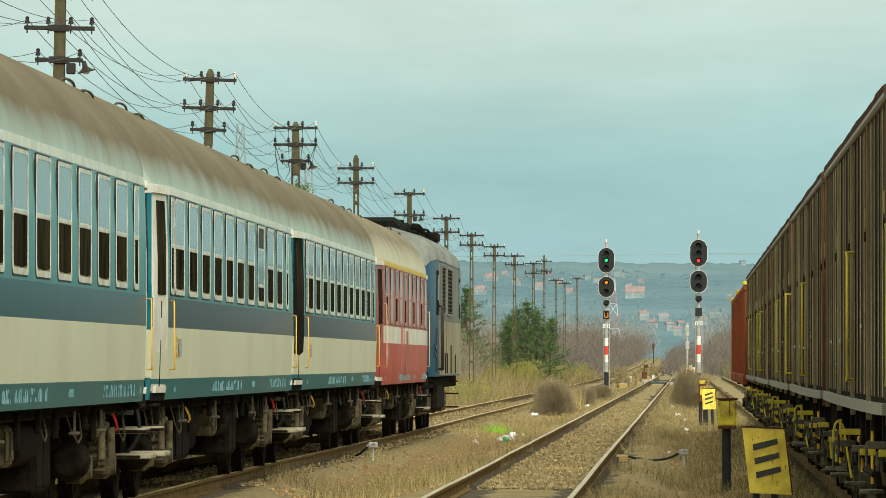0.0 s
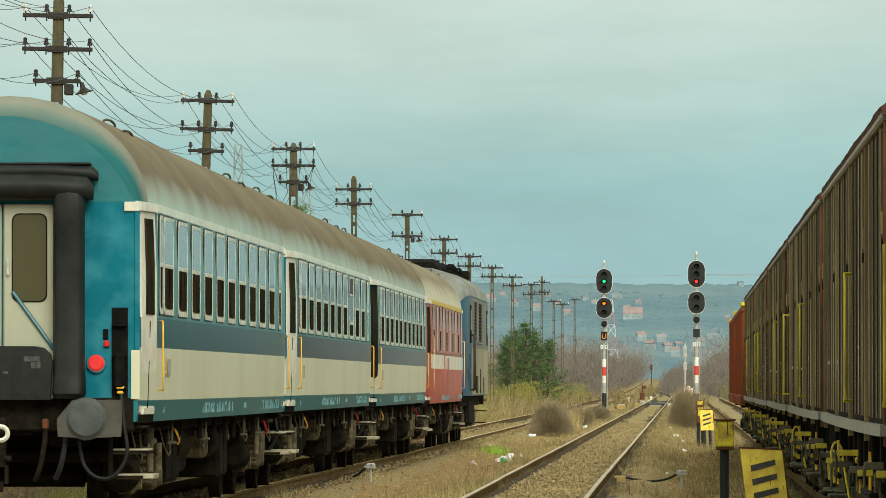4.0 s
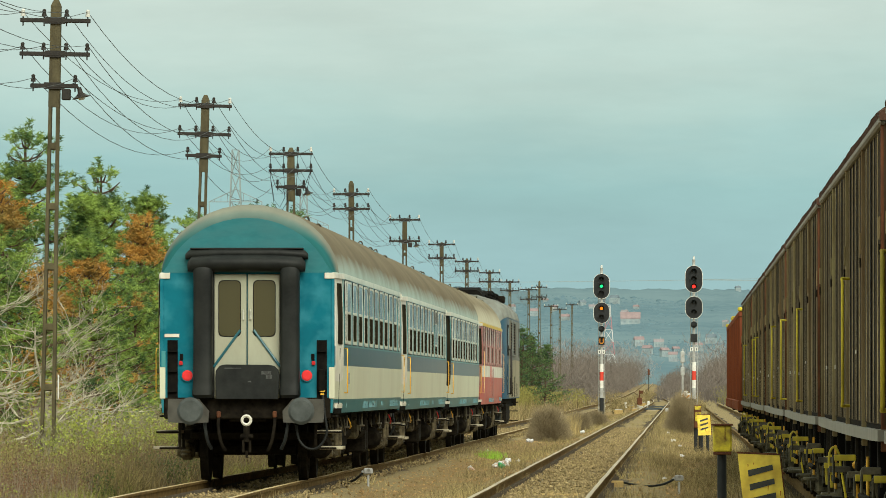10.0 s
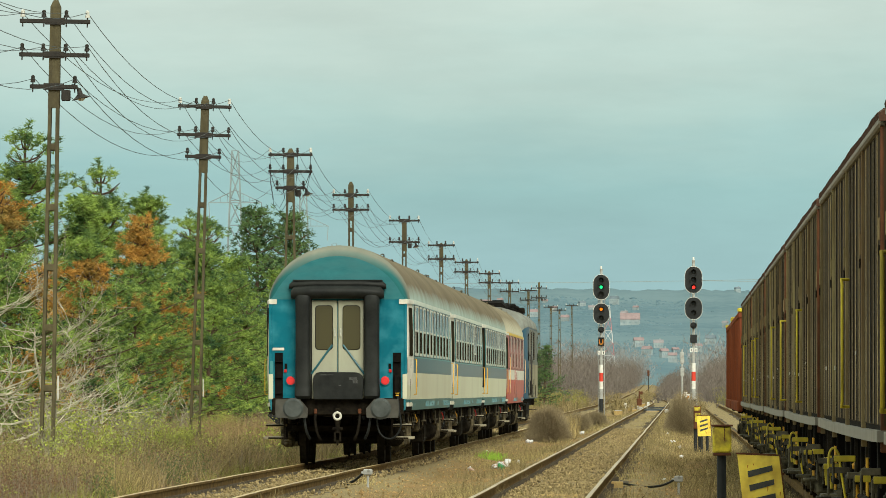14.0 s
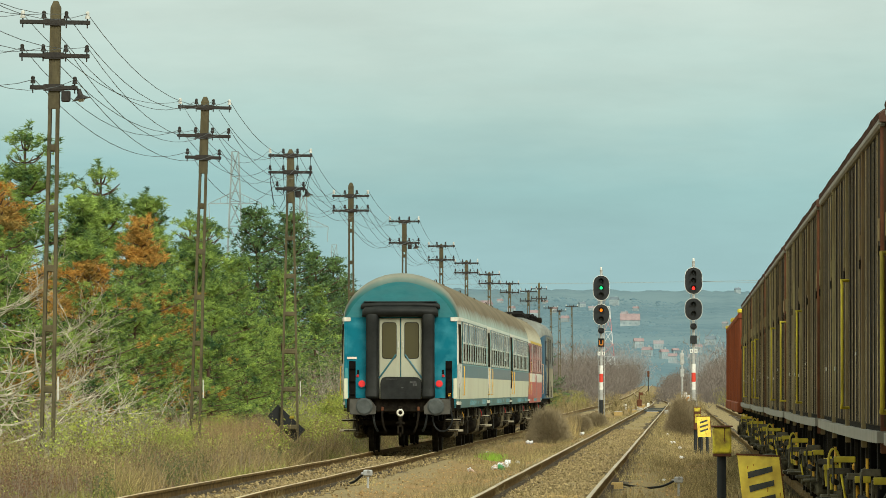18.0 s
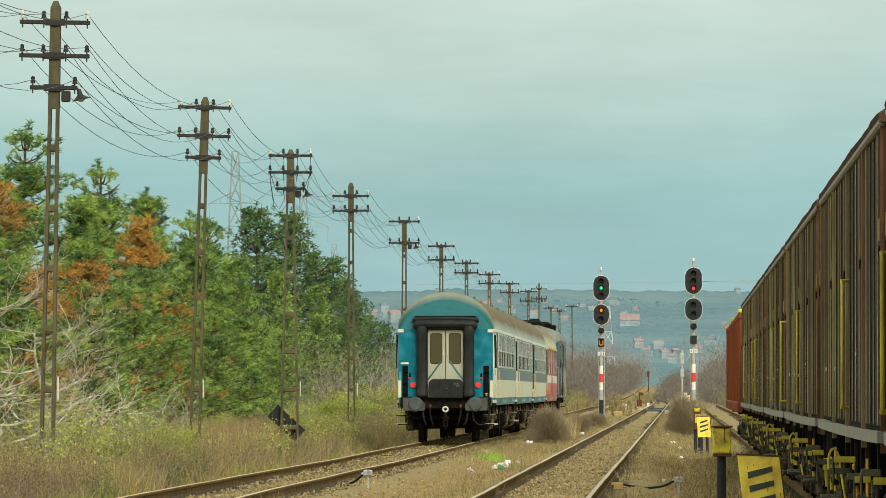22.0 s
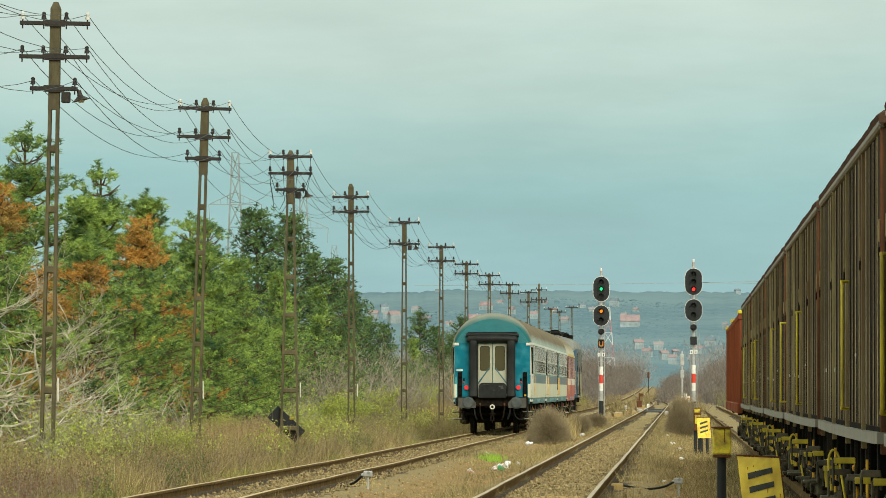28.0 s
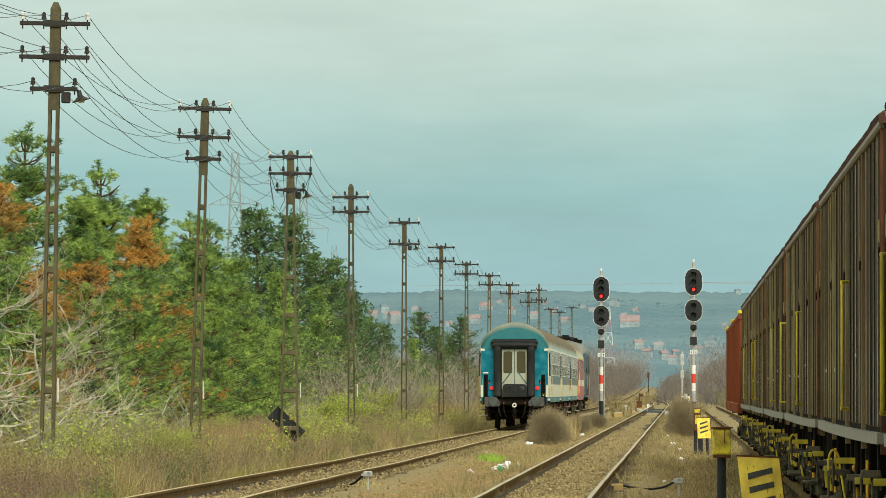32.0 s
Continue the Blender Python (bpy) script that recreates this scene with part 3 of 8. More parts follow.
def window_unit(parent, side, y, w, z0=2.07, z1=3.03, drop=0.0, frosted=False, metal=None):
    """Half-drop window: metal frame, recessed lower pane, upper pane."""
    x = half_width(2.5, y)
    zm, zb = 2.55 - drop, 0.034
    oo, oi = rounded(y, (z0 + z1) / 2, w, z1 - z0, 0.06), rounded(y, (z0 + z1) / 2 + 0.008, w - 2 * zb, z1 - z0 - 2 * zb - 0.016, 0.09)
    rings = [[(side * (x + d), a, b) for a, b in o] for o, d in ((oo, 0.009), (oo, -0.04), (oi, -0.04), (oi, 0.009), (oo, 0.009))]
    fr = Shape().loft(rings, caps=False)
    f = part("window", fr, metal or ALU, parent, "aluminium-framed half-drop window")
    part("drop_rail", Shape().box(side * (x - 0.01), y, zm, 0.036, w - 2 * zb, 0.048, 0.008), metal or ALU, f)
    top = z1 - drop - (0.05 if drop else 0.035)
    if drop:
        part("top_rail", Shape().box(side * (x - 0.012), y, top, 0.03, w - 2 * zb, 0.04, 0.006), metal or ALU, f)
    part("upper_pane", Shape().box(side * (x + 0.002), y, (zm + top) / 2, 0.006, w - 2 * zb - 0.05, top - zm), FROSTED if frosted else GLASS, f)
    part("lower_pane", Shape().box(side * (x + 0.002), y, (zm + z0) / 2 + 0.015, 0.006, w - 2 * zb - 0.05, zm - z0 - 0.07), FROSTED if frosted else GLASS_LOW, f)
    part("frame_lip", Shape().loft([[(side * (x + e), a, b) for a, b in rounded(y, (z0 + z1) / 2, w + g, z1 - z0 + g, 0.07)] for g, e in ((0.0, 0.004), (0.03, 0.004), (0.03, -0.01), (0.0, -0.01))], caps=False), RUBBER, f, "dark rubber seal")
    part("gasket", Shape().box(side * (x - 0.004), y, (z0 + z1) / 2, 0.008, w - 2 * zb, z1 - z0 - 2 * zb), RUBBER, f)
    if not frosted:
        part("dirt_edge", Shape().prism([(y - w / 2 + 0.03, z0 + 0.04), (y + w / 2 - 0.03, z0 + 0.04), (y + w / 2 - 0.03, z0 + 0.10), (y + w / 2 - 0.12, z0 + 0.07), (y + 0.1, z0 + 0.055), (y - w / 2 + 0.15, z0 + 0.065), (y - w / 2 + 0.03, z0 + 0.08)],
                                        "x", side * (x + 0.0055), side * (x + 0.0065)), PANE_DIRT, f, "dried mud on the glass")
    return f


def stencil(parent, side, y0, y1, z, h, material, seed):
    """Illegible stencilled data as thin bars in two rows."""
    r, s, y = random.Random(seed), Shape(), y0
    while y < y1:
        if r.random() < 0.22:
            y += r.uniform(0.05, 0.16)
            continue
        wd = r.uniform(0.010, 0.022)
        hh = h * r.choice((1.0, 1.0, 0.45, 0.3))
        zz = z - (h - hh) / 2 * r.choice((1, 1, -1))
        s.box(side * (half_width(zz, y) + 0.003), y, zz, 0.005, wd, hh)
        y += wd + r.uniform(0.014, 0.034)
    part("stencil_bar", s, material, parent, "faded white stencilled lettering as bars")["kind"] = "stuff"


def wheelset(parent, y, r=0.46):
    s = Shape().cyl((-0.62, 0, 0), (0.62, 0, 0), 0.08, n=10)
    for side in (-1, 1):
        s.cyl((side * 0.68, 0, 0), (side * 0.715, 0, 0), r + 0.03, r + 0.028, 28)
        s.cyl((side * 0.715, 0, 0), (side * 0.81, 0, 0), r + 0.004, r - 0.004, 28)
        s.cyl((side * 0.81, 0, 0), (side * 0.86, 0, 0), 0.14, 0.11, 14)
        for k in range(3):
            a = k * 2 * math.pi / 3
            s.box(side * 0.812, 0.28 * math.cos(a), 0.28 * math.sin(a), 0.012, 0.1, 0.1, 0.01)
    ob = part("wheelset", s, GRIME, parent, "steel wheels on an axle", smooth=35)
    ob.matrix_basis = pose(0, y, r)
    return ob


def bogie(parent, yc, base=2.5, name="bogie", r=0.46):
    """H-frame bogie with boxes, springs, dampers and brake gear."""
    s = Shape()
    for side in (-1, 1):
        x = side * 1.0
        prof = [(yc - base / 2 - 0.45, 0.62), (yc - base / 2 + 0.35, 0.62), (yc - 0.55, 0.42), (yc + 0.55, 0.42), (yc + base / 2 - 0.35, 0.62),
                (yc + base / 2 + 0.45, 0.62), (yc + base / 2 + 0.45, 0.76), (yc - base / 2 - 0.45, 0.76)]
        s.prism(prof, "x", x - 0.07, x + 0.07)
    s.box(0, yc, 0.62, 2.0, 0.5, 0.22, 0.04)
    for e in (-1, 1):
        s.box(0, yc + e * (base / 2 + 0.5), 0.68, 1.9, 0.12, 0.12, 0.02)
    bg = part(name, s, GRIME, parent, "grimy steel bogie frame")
    for side in (-1, 1):
        for e in (-1, 1):
            y = yc + e * base / 2
            a = Shape().box(side * 1.03, y, r, 0.22, 0.30, 0.30, 0.05)
            a.cyl((side * 1.13, y, r), (side * 1.18, y, r), 0.12, 0.10, 14)
            part("axle_box", a, DUST, bg, smooth=35)
            for k in (-0.26, 0.26):
                part("axle_spring", Shape().coil(side * 1.03, y + k, 0.36, 0.64, 0.085, 5), DUST, bg)
            br = Shape().box(side * 0.75, y - e * 0.56, 0.46, 0.10, 0.07, 0.30, 0.02)
            br.tube([(side * 0.75, y - e * 0.56, 0.6), (side * 0.75, y - e * 0.4, 0.95)], 0.025)
            part("brake_block", br, GRIME, bg)
        for k in (-0.22, 0.22):
            part("bolster_spring", Shape().coil(side * 1.05, yc + k, 0.50, 0.92, 0.14, 6, 12), DUST, bg)
        for a, b, q in (((side * 1.2, yc - 0.5, 0.52), (side * 1.2, yc - 0.5, 0.95), 0.036), ((side * 1.2, yc + 0.5, 0.52), (side * 1.2, yc + 0.5, 0.8), 0.04), ((side * 1.18, yc - 0.9, 0.75), (side * 1.18, yc + 0.2, 0.82), 0.035)):
            part("damper", Shape().cyl(a, b, q, n=10), DUST, bg, smooth=40)
    for e in (-1, 1):
        wheelset(bg, yc + e * base / 2, r)
    return bg


def buffer_pair(parent, y, d, h=1.06):
    """Two buffers and a draw hook at an end; d is -1 or 1, outwards."""
    for side in (-1, 1):
        x = side * 0.86
        b = Shape().cyl((x, y, h), (x, y + d * 0.42, h), 0.11, 0.085, 14)
        b.box(x, y + d * 0.02, h, 0.34, 0.04, 0.34, 0.01)
        bf = part("buffer", b, GREASE, parent, smooth=35)
        plate = [(-0.31, -0.02), (-0.30, -0.17), (-0.08, -0.18), (0.10, -0.18), (0.30, -0.17), (0.31, 0.0), (0.16, 0.18), (-0.30, 0.18)]
        part("buffer_plate", Shape().prism([(x + side * -p, h + q) for p, q in plate], "y", y + d * 0.40, y + d * 0.44), BUFFER_GREY, bf)
        part("buffer_disc", Shape().cyl((x - side * 0.03, y + d * 0.435, h), (x - side * 0.03, y + d * 0.47, h), 0.205, 0.16, 20), GREASE, bf, "greased buffer face", smooth=25)
    hk = Shape().box(0, y + d * 0.12, 0.99, 0.10, 0.3, 0.16, 0.02)
    hk.box(0, y + d * 0.02, 1.0, 0.55, 0.03, 0.20, 0.008)
    hk.cyl((0, y + d * 0.22, 0.86), (0, y + d * 0.22, 0.60), 0.055, 0.04, 10)
    hk.box(0, y + d * 0.22, 0.68, 0.20, 0.08, 0.06, 0.015)
    for k in (-0.05, 0.05):
        hk.cyl((k, y + d * 0.22, 0.62), (k, y + d * 0.22, 0.44), 0.022, n=8)
    hk.cyl((0, y + d * 0.22, 0.46), (0, y + d * 0.22, 0.36), 0.03, 0.015, 8)
    hook = part("draw_hook", hk, GRIME, parent, "greasy draw hook and screw coupling", smooth=35)
    ring, n = Shape(), 20
    rr = [[(math.cos(2 * math.pi * i / n) * (0.066 + 0.022 * math.cos(a)), y + d * (0.27 + 0.02 * math.sin(a)), 0.92 + math.sin(2 * math.pi * i / n) * (0.066 + 0.022 * math.cos(a)))
           for a in (0, 1.57, 3.14, 4.71)] for i in range(n)]
    ring.loft(rr + [rr[0]], caps=False)
    part("coupling_ring", ring, WHITE_PAINT, hook, "white-painted ring", smooth=60)


def gangway(parent, y, d):
    """Rubber gangway surround with two leaf doors and a fall plate."""
    for side in (-1, 1):
        rings = []
        for z, q, fwd in ((1.25, 0.90, 0.0), (1.30, 1.06, 0.02), (1.40, 1.04, 0.01), (1.52, 0.97, 0.0), (2.3, 0.95, 0.0), (3.0, 0.96, 0.0), (3.14, 1.0, 0.015), (3.22, 0.93, 0.0)):
            sec = []
            for k in range(20):
                ca, sa = math.cos(2 * math.pi * k / 20), math.sin(2 * math.pi * k / 20)
                sec.append((side * 0.652 + 0.150 * q * math.copysign(abs(ca) ** 0.45, ca), y + d * (0.15 + fwd + 0.15 * q * math.copysign(abs(sa) ** 0.6, sa)), z + (0.03 * (1 - abs(ca)) if z > 3.1 else 0)))
            rings.append(sec)
        part("gangway_tube", Shape().loft(rings), RUBBER, parent, "black rubber gangway tube", smooth=40)
        part("tube_web", Shape().box(side * 0.56, y + d * 0.04, 2.2, 0.14, 0.06, 1.9), RUBBER, parent)
        dr = Shape().box(side * 0.252, y + d * 0.03, 2.18, 0.485, 0.05, 1.86, 0.012)
        leaf = part("gangway_door", dr, DOOR_CREAM, parent, "cream gangway door leaf with dusty glass")
        o = []
        for cx, cz, a0 in ((0.36, 2.95, 0), (0.16, 2.95, 90), (0.16, 2.24, 180), (0.36, 2.24, 270)):
            o += [(side * (cx + 0.07 * math.cos(radians(a0 + k * 30))), cz + 0.07 * math.sin(radians(a0 + k * 30))) for k in range(4)]
        part("door_seal", Shape().prism([(a * 1.0 + side * (0.0), b) for a, b in o], "y", y + d * 0.05, y + d * 0.06), BLACK, leaf)
        c = (side * 0.26, 2.595)
        part("door_glass", Shape().prism([(c[0] + (a - c[0]) * 0.93, c[1] + (b - c[1]) * 0.97) for a, b in o], "y", y + d * 0.06, y + d * 0.066), GLASS_DOOR, leaf)
        part("door_handle", Shape().box(side * 0.055, y + d * 0.075, 2.50, 0.03, 0.04, 0.16, 0.012), ALU, leaf)
        st = Shape()
        st.cyl((side * 0.10, y + d * 0.065, 2.27), (side * 0.50, y + d * 0.065, 1.72), 0.02, n=8)
        part("diagonal_bar", st, STRIPE_BLUE, leaf, "blue diagonal bar")
    for nm, zc, rr, wd, yo in (("gangway_roll", 3.27, 0.125, 0.88, 0.17), ("rain_hood", 3.42, 0.075, 0.92, 0.10)):
        rings = [[(x, y + d * (yo + rr * 1.2 * q * math.sin(2 * math.pi * k / 12)), zc - dz + rr * q * math.cos(2 * math.pi * k / 12)) for k in range(12)] for x, q, dz in ((-wd, 0.6, 0.05), (-wd + 0.06, 0.95, 0.02), (-wd * 0.5, 1.0, 0.0), (wd * 0.5, 1.0, 0.0), (wd - 0.06, 0.95, 0.02), (wd, 0.6, 0.05))]
        part(nm, Shape().loft(rings), RUBBER, parent, "black rubber gangway roll", smooth=50)
    part("rain_strip", Shape().box(0, y + d * 0.08, 3.49, 1.7, 0.16, 0.025, 0.008), RUBBER, parent)
    edge = [(-0.45, 1.24), (0.48, 1.24), (0.50, 1.60), (0.48, 1.68), (0.42, 1.735), (0.34, 1.75), (-0.32, 1.755), (-0.40, 1.735), (-0.45, 1.67), (-0.46, 1.60)]
    fp = Shape().loft([[(x, y + d * q, z) for x, z in edge] for q in (0.20, 0.24)] + [[(x * 0.985, y + d * 0.25, 1.24 + (z - 1.24) * 0.98) for x, z in edge]])
    plate = part("fall_plate", fp, RUBBER, parent, "scuffed black fall plate")
    for sx, sz, w_, h_ in ((0.30, 1.63, 0.15, 0.05), (0.34, 1.57, 0.09, 0.06), (-0.2, 1.70, 0.25, 0.012), (0.05, 1.50, 0.05, 0.02)):
        part("scuff", Shape().box(sx, y + d * 0.252, sz, w_, 0.003, h_), SCUFF, plate, "pale scuff mark")


def end_fittings(parent, y, d, lamps):
    """End wall furniture: lamps, steps niche, hoses, rating plates."""
    for side in (-1, 1):
        x = side * 0.897
        if lamps:
            ho = Shape().cyl((x, y, 1.59), (x, y + d * 0.035, 1.59), 0.096, 0.093, 20)
            t = part("tail_lamp_housing", ho, TEAL, parent, smooth=35)
            part("tail_lamp", Shape().cyl((x, y + d * 0.03, 1.59), (x, y + d * 0.055, 1.59), 0.086, 0.06, 20), TAIL_RED, t, "lit red tail lamp", smooth=35)
            part("lamp_bracket", Shape().box(side * 0.995, y + d * 0.02, 1.775, 0.055, 0.04, 0.06, 0.01), RED_SMALL, parent, "small red lamp bracket")
        part("bracket_plate", Shape().box(side * 0.985, y + d * 0.008, 1.865, 0.05, 0.012, 0.10, 0.003), BLACK, parent)
        nx = side * 1.12
        # no hollow here: a black plate paints the shade of the step recess
        n = Shape().box(nx, y + d * 0.004, 1.69, 0.155, 0.012, 0.86)
        for k in range(3):
            n.box(nx, y + d * 0.04, 1.35 + 0.3 * k, 0.14, 0.06, 0.02, 0.005)
        part("step_recess", n, BLACK, parent, "black plate for the shaded step recess")
        part("corner_post", Shape().box(side * 1.285, y + d * 0.006, 2.4, 0.05, 0.02, 1.4, 0.005), TEAL, parent)
        part("corner_plate", Shape().box(side * 1.235, y + d * 0.012, 3.085, 0.15, 0.03, 0.09, 0.006), WHITE_PAINT, parent, "off-white corner plate")
        part("corner_panel", Shape().box(side * 1.27, y + d * 0.012, 1.48, 0.085, 0.02, 0.47, 0.004), CREAM, parent)
        for k, (hx, hz) in enumerate(((0.42, 0.95), (0.62, 0.97))):
            pts = [(side * hx, y + d * 0.10, hz), (side * hx, y + d * 0.2, hz - 0.12), (side * (hx - 0.04), y + d * 0.22, hz - 0.35), (side * (hx - 0.10), y + d * 0.16, hz - 0.48)]
            part("brake_hose", Shape().tube(flowing(pts), 0.026, 8), RUBBER if k else GRIME, parent)
            part("hose_tap", Shape().box(side * hx, y + d * 0.10, hz + 0.06, 0.06, 0.08, 0.10, 0.015), RUST if k == 0 else GREASE, parent)
    cable = [(1.13, y + d * 0.06, 1.35), (1.17, y + d * 0.12, 1.0), (1.20, y + d * 0.13, 0.72), (1.08, y + d * 0.14, 0.52), (0.92, y + d * 0.14, 0.50), (0.79, y + d * 0.13, 0.62), (0.74, y + d * 0.1, 0.85)]
    part("heating_cable", Shape().tube(flowing(cable), 0.019, 8), RUBBER, parent, "hanging heating cable", smooth=60)
    part("cable_plug", Shape().box(1.13, y + d * 0.07, 1.36, 0.075, 0.06, 0.035, 0.008).box(1.13, y + d * 0.07, 1.31, 0.06, 0.05, 0.025, 0.006), YELLOW_ROD, parent, "yellow cable plug")
    part("cable_socket", Shape().box(1.12, y + d * 0.06, 1.52, 0.10, 0.10, 0.34, 0.02), BLACK, parent)
    part("rating_plate", Shape().box(-1.13, y + d * 0.01, 2.19, 0.22, 0.014, 0.05), WHITE_PAINT, parent, "white plate of illegible lettering")
    part("data_panel", Shape().box(-1.255, y + d * 0.024, 1.84, 0.06, 0.012, 0.24), BAND_BLUE, parent)


def coach(name, label, pal, roof, lamps, windows, skirt=1.03):
    c = thing(name, label, "railway coach", group="coaches of the train")
    ys = ENDS
    inner = Shape().loft([[(x, y, z) for x, z in ((-1.22, 1.1), (1.22, 1.1), (1.26, 2.6), (1.24, 3.1), (0.7, 3.7), (-0.7, 3.7), (-1.24, 3.1), (-1.26, 2.6))] for y in (BODY0 + 0.06, BODY1 - 0.06)])
    part("interior", inner, INSIDE, c)
    for side in (-1, 1):
        # added strip behind the upper panes, to lighten them like reflected sky
        part("window_blind", Shape().box(side * 1.285, 11.7, 2.79, 0.01, 18.6, 0.42), PANE_BACKING, c)
        for key, z0, z1 in (("skirt", skirt, 1.235), ("lower_panel", 1.235, 1.74), ("waist_stripe", 1.74, 2.03), ("cantrail_stripe", 3.06, 3.14)):
            part(key, strip(side, z0, z1, ys, 0.004 if key == "cantrail_stripe" else 0.0), pal[key], c, smooth=30)
        # window band: pillars and rails round real openings
        cur, edges = 1.42, []
        for y, w in windows:
            edges.append((cur, y - w / 2 + 0.03))
            cur = y + w / 2 - 0.03
        edges.append((cur, BODY1 - 1.07))
        for a, b in edges:
            if b - a > 0.01:
                part("window_pillar", strip(side, 2.075, 3.02, [a, b], rows=3), pal["window_band"], c)
        for nm, z0, z1 in (("window_sill_rail", 2.03, 2.075), ("window_head_rail", 3.02, 3.06)):
            part(nm, strip(side, z0, z1, [1.42, 6, 12, 18, BODY1 - 1.07]), pal["window_band"], c)
        # stencilled data on the skirt, as plain bars, and small notices by the doors
        for k, (ya, yb_) in enumerate(((2.3, 2.5), (7.6, 12.4), (14.3, 14.7), (17.6, 21.0), (21.4, 21.6))):
            stencil(c, side, ya, yb_, 1.14, 0.11 if k in (1, 3) else 0.07, pal["stencil"], k)
        for yl in (2.7,):
            part("notice_panel", Shape().box(side * (half_width(1.55, yl) + 0.001), yl, 1.55, 0.004, 0.34, 0.17), pal["notice"], c, "small grey notice panel")
            for k in range(3):
                part("class_mark", Shape().box(side * (half_width(1.55, yl) + 0.001), yl - 0.36, 1.63 - 0.075 * k, 0.004, 0.13, 0.045), YELLOW_ROD, c, "small yellow mark")
        for k, (y, w) in enumerate(windows):
            window_unit(c, side, y, w, drop=0.24 if k in pal["dropped"] else 0.0, frosted=k in pal["frosted"], metal=pal["metal"])
        # recessed end doors with handrails and steps
        for e in (0, 1):
            yd = BODY0 + 0.53 if e == 0 else BODY1 - 0.53
            x = half_width(2.2, yd) - 0.015
            dd = part("side_door", strip(side, 1.12, 3.06, [yd - 0.43, yd + 0.43], 0.004, 4), pal["door"], c, "off-white folding side door")
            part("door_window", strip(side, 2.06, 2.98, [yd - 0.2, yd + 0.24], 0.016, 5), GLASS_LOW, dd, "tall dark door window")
            part("door_leaf_joint", strip(side, 1.15, 2.0, [yd + 0.01, yd + 0.05], 0.009), BLACK, dd)
            part("door_hood", strip(side, 3.05, 3.12, [yd - 0.5, yd + 0.5], 0.03), WHITE_PAINT, dd, "white rain hood over the door")
            part("door_foot", strip(side, 1.10, 1.16, [yd - 0.3, yd + 0.3], 0.03), WHITE_PAINT, dd, "white block under the door")
            # black strip over the skirt paints the shaded gap below the door
            part("door_well", strip(side, 1.02, 1.10, [yd - 0.43, yd + 0.43], 0.006), BLACK, dd, "black strip for the shaded gap under the door")
            for yy in (yd - 0.47, yd + 0.47):
                part("door_jamb", strip(side, 1.03, 3.06, [yy - 0.04, yy + 0.04], 0.0), pal["jamb"], c)
            for yy in (yd - 0.5 + 1.02 * (1 - e), ):
                hx = side * half_width(1.7, yy)
                hz = pal["rail_top"]
                hr = Shape().tube([(hx, yy + 0.1, 1.33), (hx + side * 0.05, yy + 0.05, 1.33), (hx + side * 0.05, yy, 1.38), (hx + side * 0.05, yy, hz - 0.05), (hx + side * 0.045, yy + 0.04, hz), (hx, yy + 0.1, hz)], 0.008, 6)
                part("handrail", hr, pal["rail"], c, "painted vertical handrail by the door", smooth=60)
            st = Shape()
            for k in range(3):
                st.box(side * (1.16 + 0.05 * (k == 1)), yd, 0.98 - 0.24 * k, 0.34, 0.74, 0.03, 0.006)
            st.box(side * 1.02, yd - 0.36, 0.78, 0.04, 0.03, 0.56).box(side * 1.02, yd + 0.36, 0.78, 0.04, 0.03, 0.56)
            sp = part("step", st, GRIME, c)
            for k in range(1, 3):
                part("step_board", Shape().box(side * (1.19 + 0.06 * (k == 2)), yd, 0.985 - 0.24 * k, 0.36, 0.66, 0.05, 0.01), STEP_WOOD, sp, "pale worn step board")
    # roof with domed ends and ventilators
    rings = [roof_ring(BODY0 + 0.62), roof_ring(BODY0 + 1.15)]
    for k in range(1, 8):
        rings.append(roof_ring(BODY0 + 1.15 + k * (BODY1 - BODY0 - 2.3) / 8))
    rings += [roof_ring(BODY1 - 1.15), roof_ring(BODY1 - 0.62)]
    part("roof", Shape().loft(rings), roof, c, smooth=50)
    for y, d in ((BODY0, -1), (BODY1, 1)):
        part("roof_dome", Shape().loft(dome_rings(y, d)), pal["dome_paint"] if d < 0 and lamps else roof, c, "rounded roof end with washed-out paint", smooth=70)
    for yv in (4.5, BODY1 - 1.1):
        for side in (-1, 1):
            pts, n = [], 9
            for i in range(n):
                a = math.pi * i / (n - 1)
                pts.append((side * (0.74 + 0.02 * math.sin(a)), yv + 0.75 * math.cos(a), 3.965 + 0.05 * math.sin(a)))
            v = part("roof_ventilator", Shape().box(side * 0.72, yv, 3.965, 0.10, 0.9, 0.04, 0.015), ROOF, c, "low roof ventilator")
            for w in (-0.09, 0.09):
                part("ventilator_hoop", Shape().tube([(p[0] + w, p[1], p[2] - (w * side) * 0.62) for p in pts], 0.013, 6), DUST, v)
    # end walls
    for y, d in ((BODY0, -1), (BODY1, 1)):
        o = [(-half_width(1.03, y), 1.03), (half_width(1.03, y), 1.03), (half_width(2.0, y), 2.0), (half_width(3.14, y), 3.14)]
        o += [(-half_width(3.14, y), 3.14), (-half_width(2.0, y), 2.0)]
        part("end_wall", Shape().prism([(a, b) for a, b in o], "y", y - 0.0, y - d * 0.03), pal["end"], c)
        dome = [(p[0] * 0.985, p[2] - 0.01) for p in roof_ring(y, 0.80)]
        part("roof_end", Shape().prism(dome, "y", y + d * 0.004, y - d * 0.03), pal["dome"] if lamps and d < 0 else roof, c, "dark streaked roof end")
        gangway(c, y, d)
        part("headstock", Shape().box(0, y - d * 0.05, 1.10, 2.5, 0.16, 0.32, 0.02), GRIME, c)
        buffer_pair(c, y + d * -0.09, d)
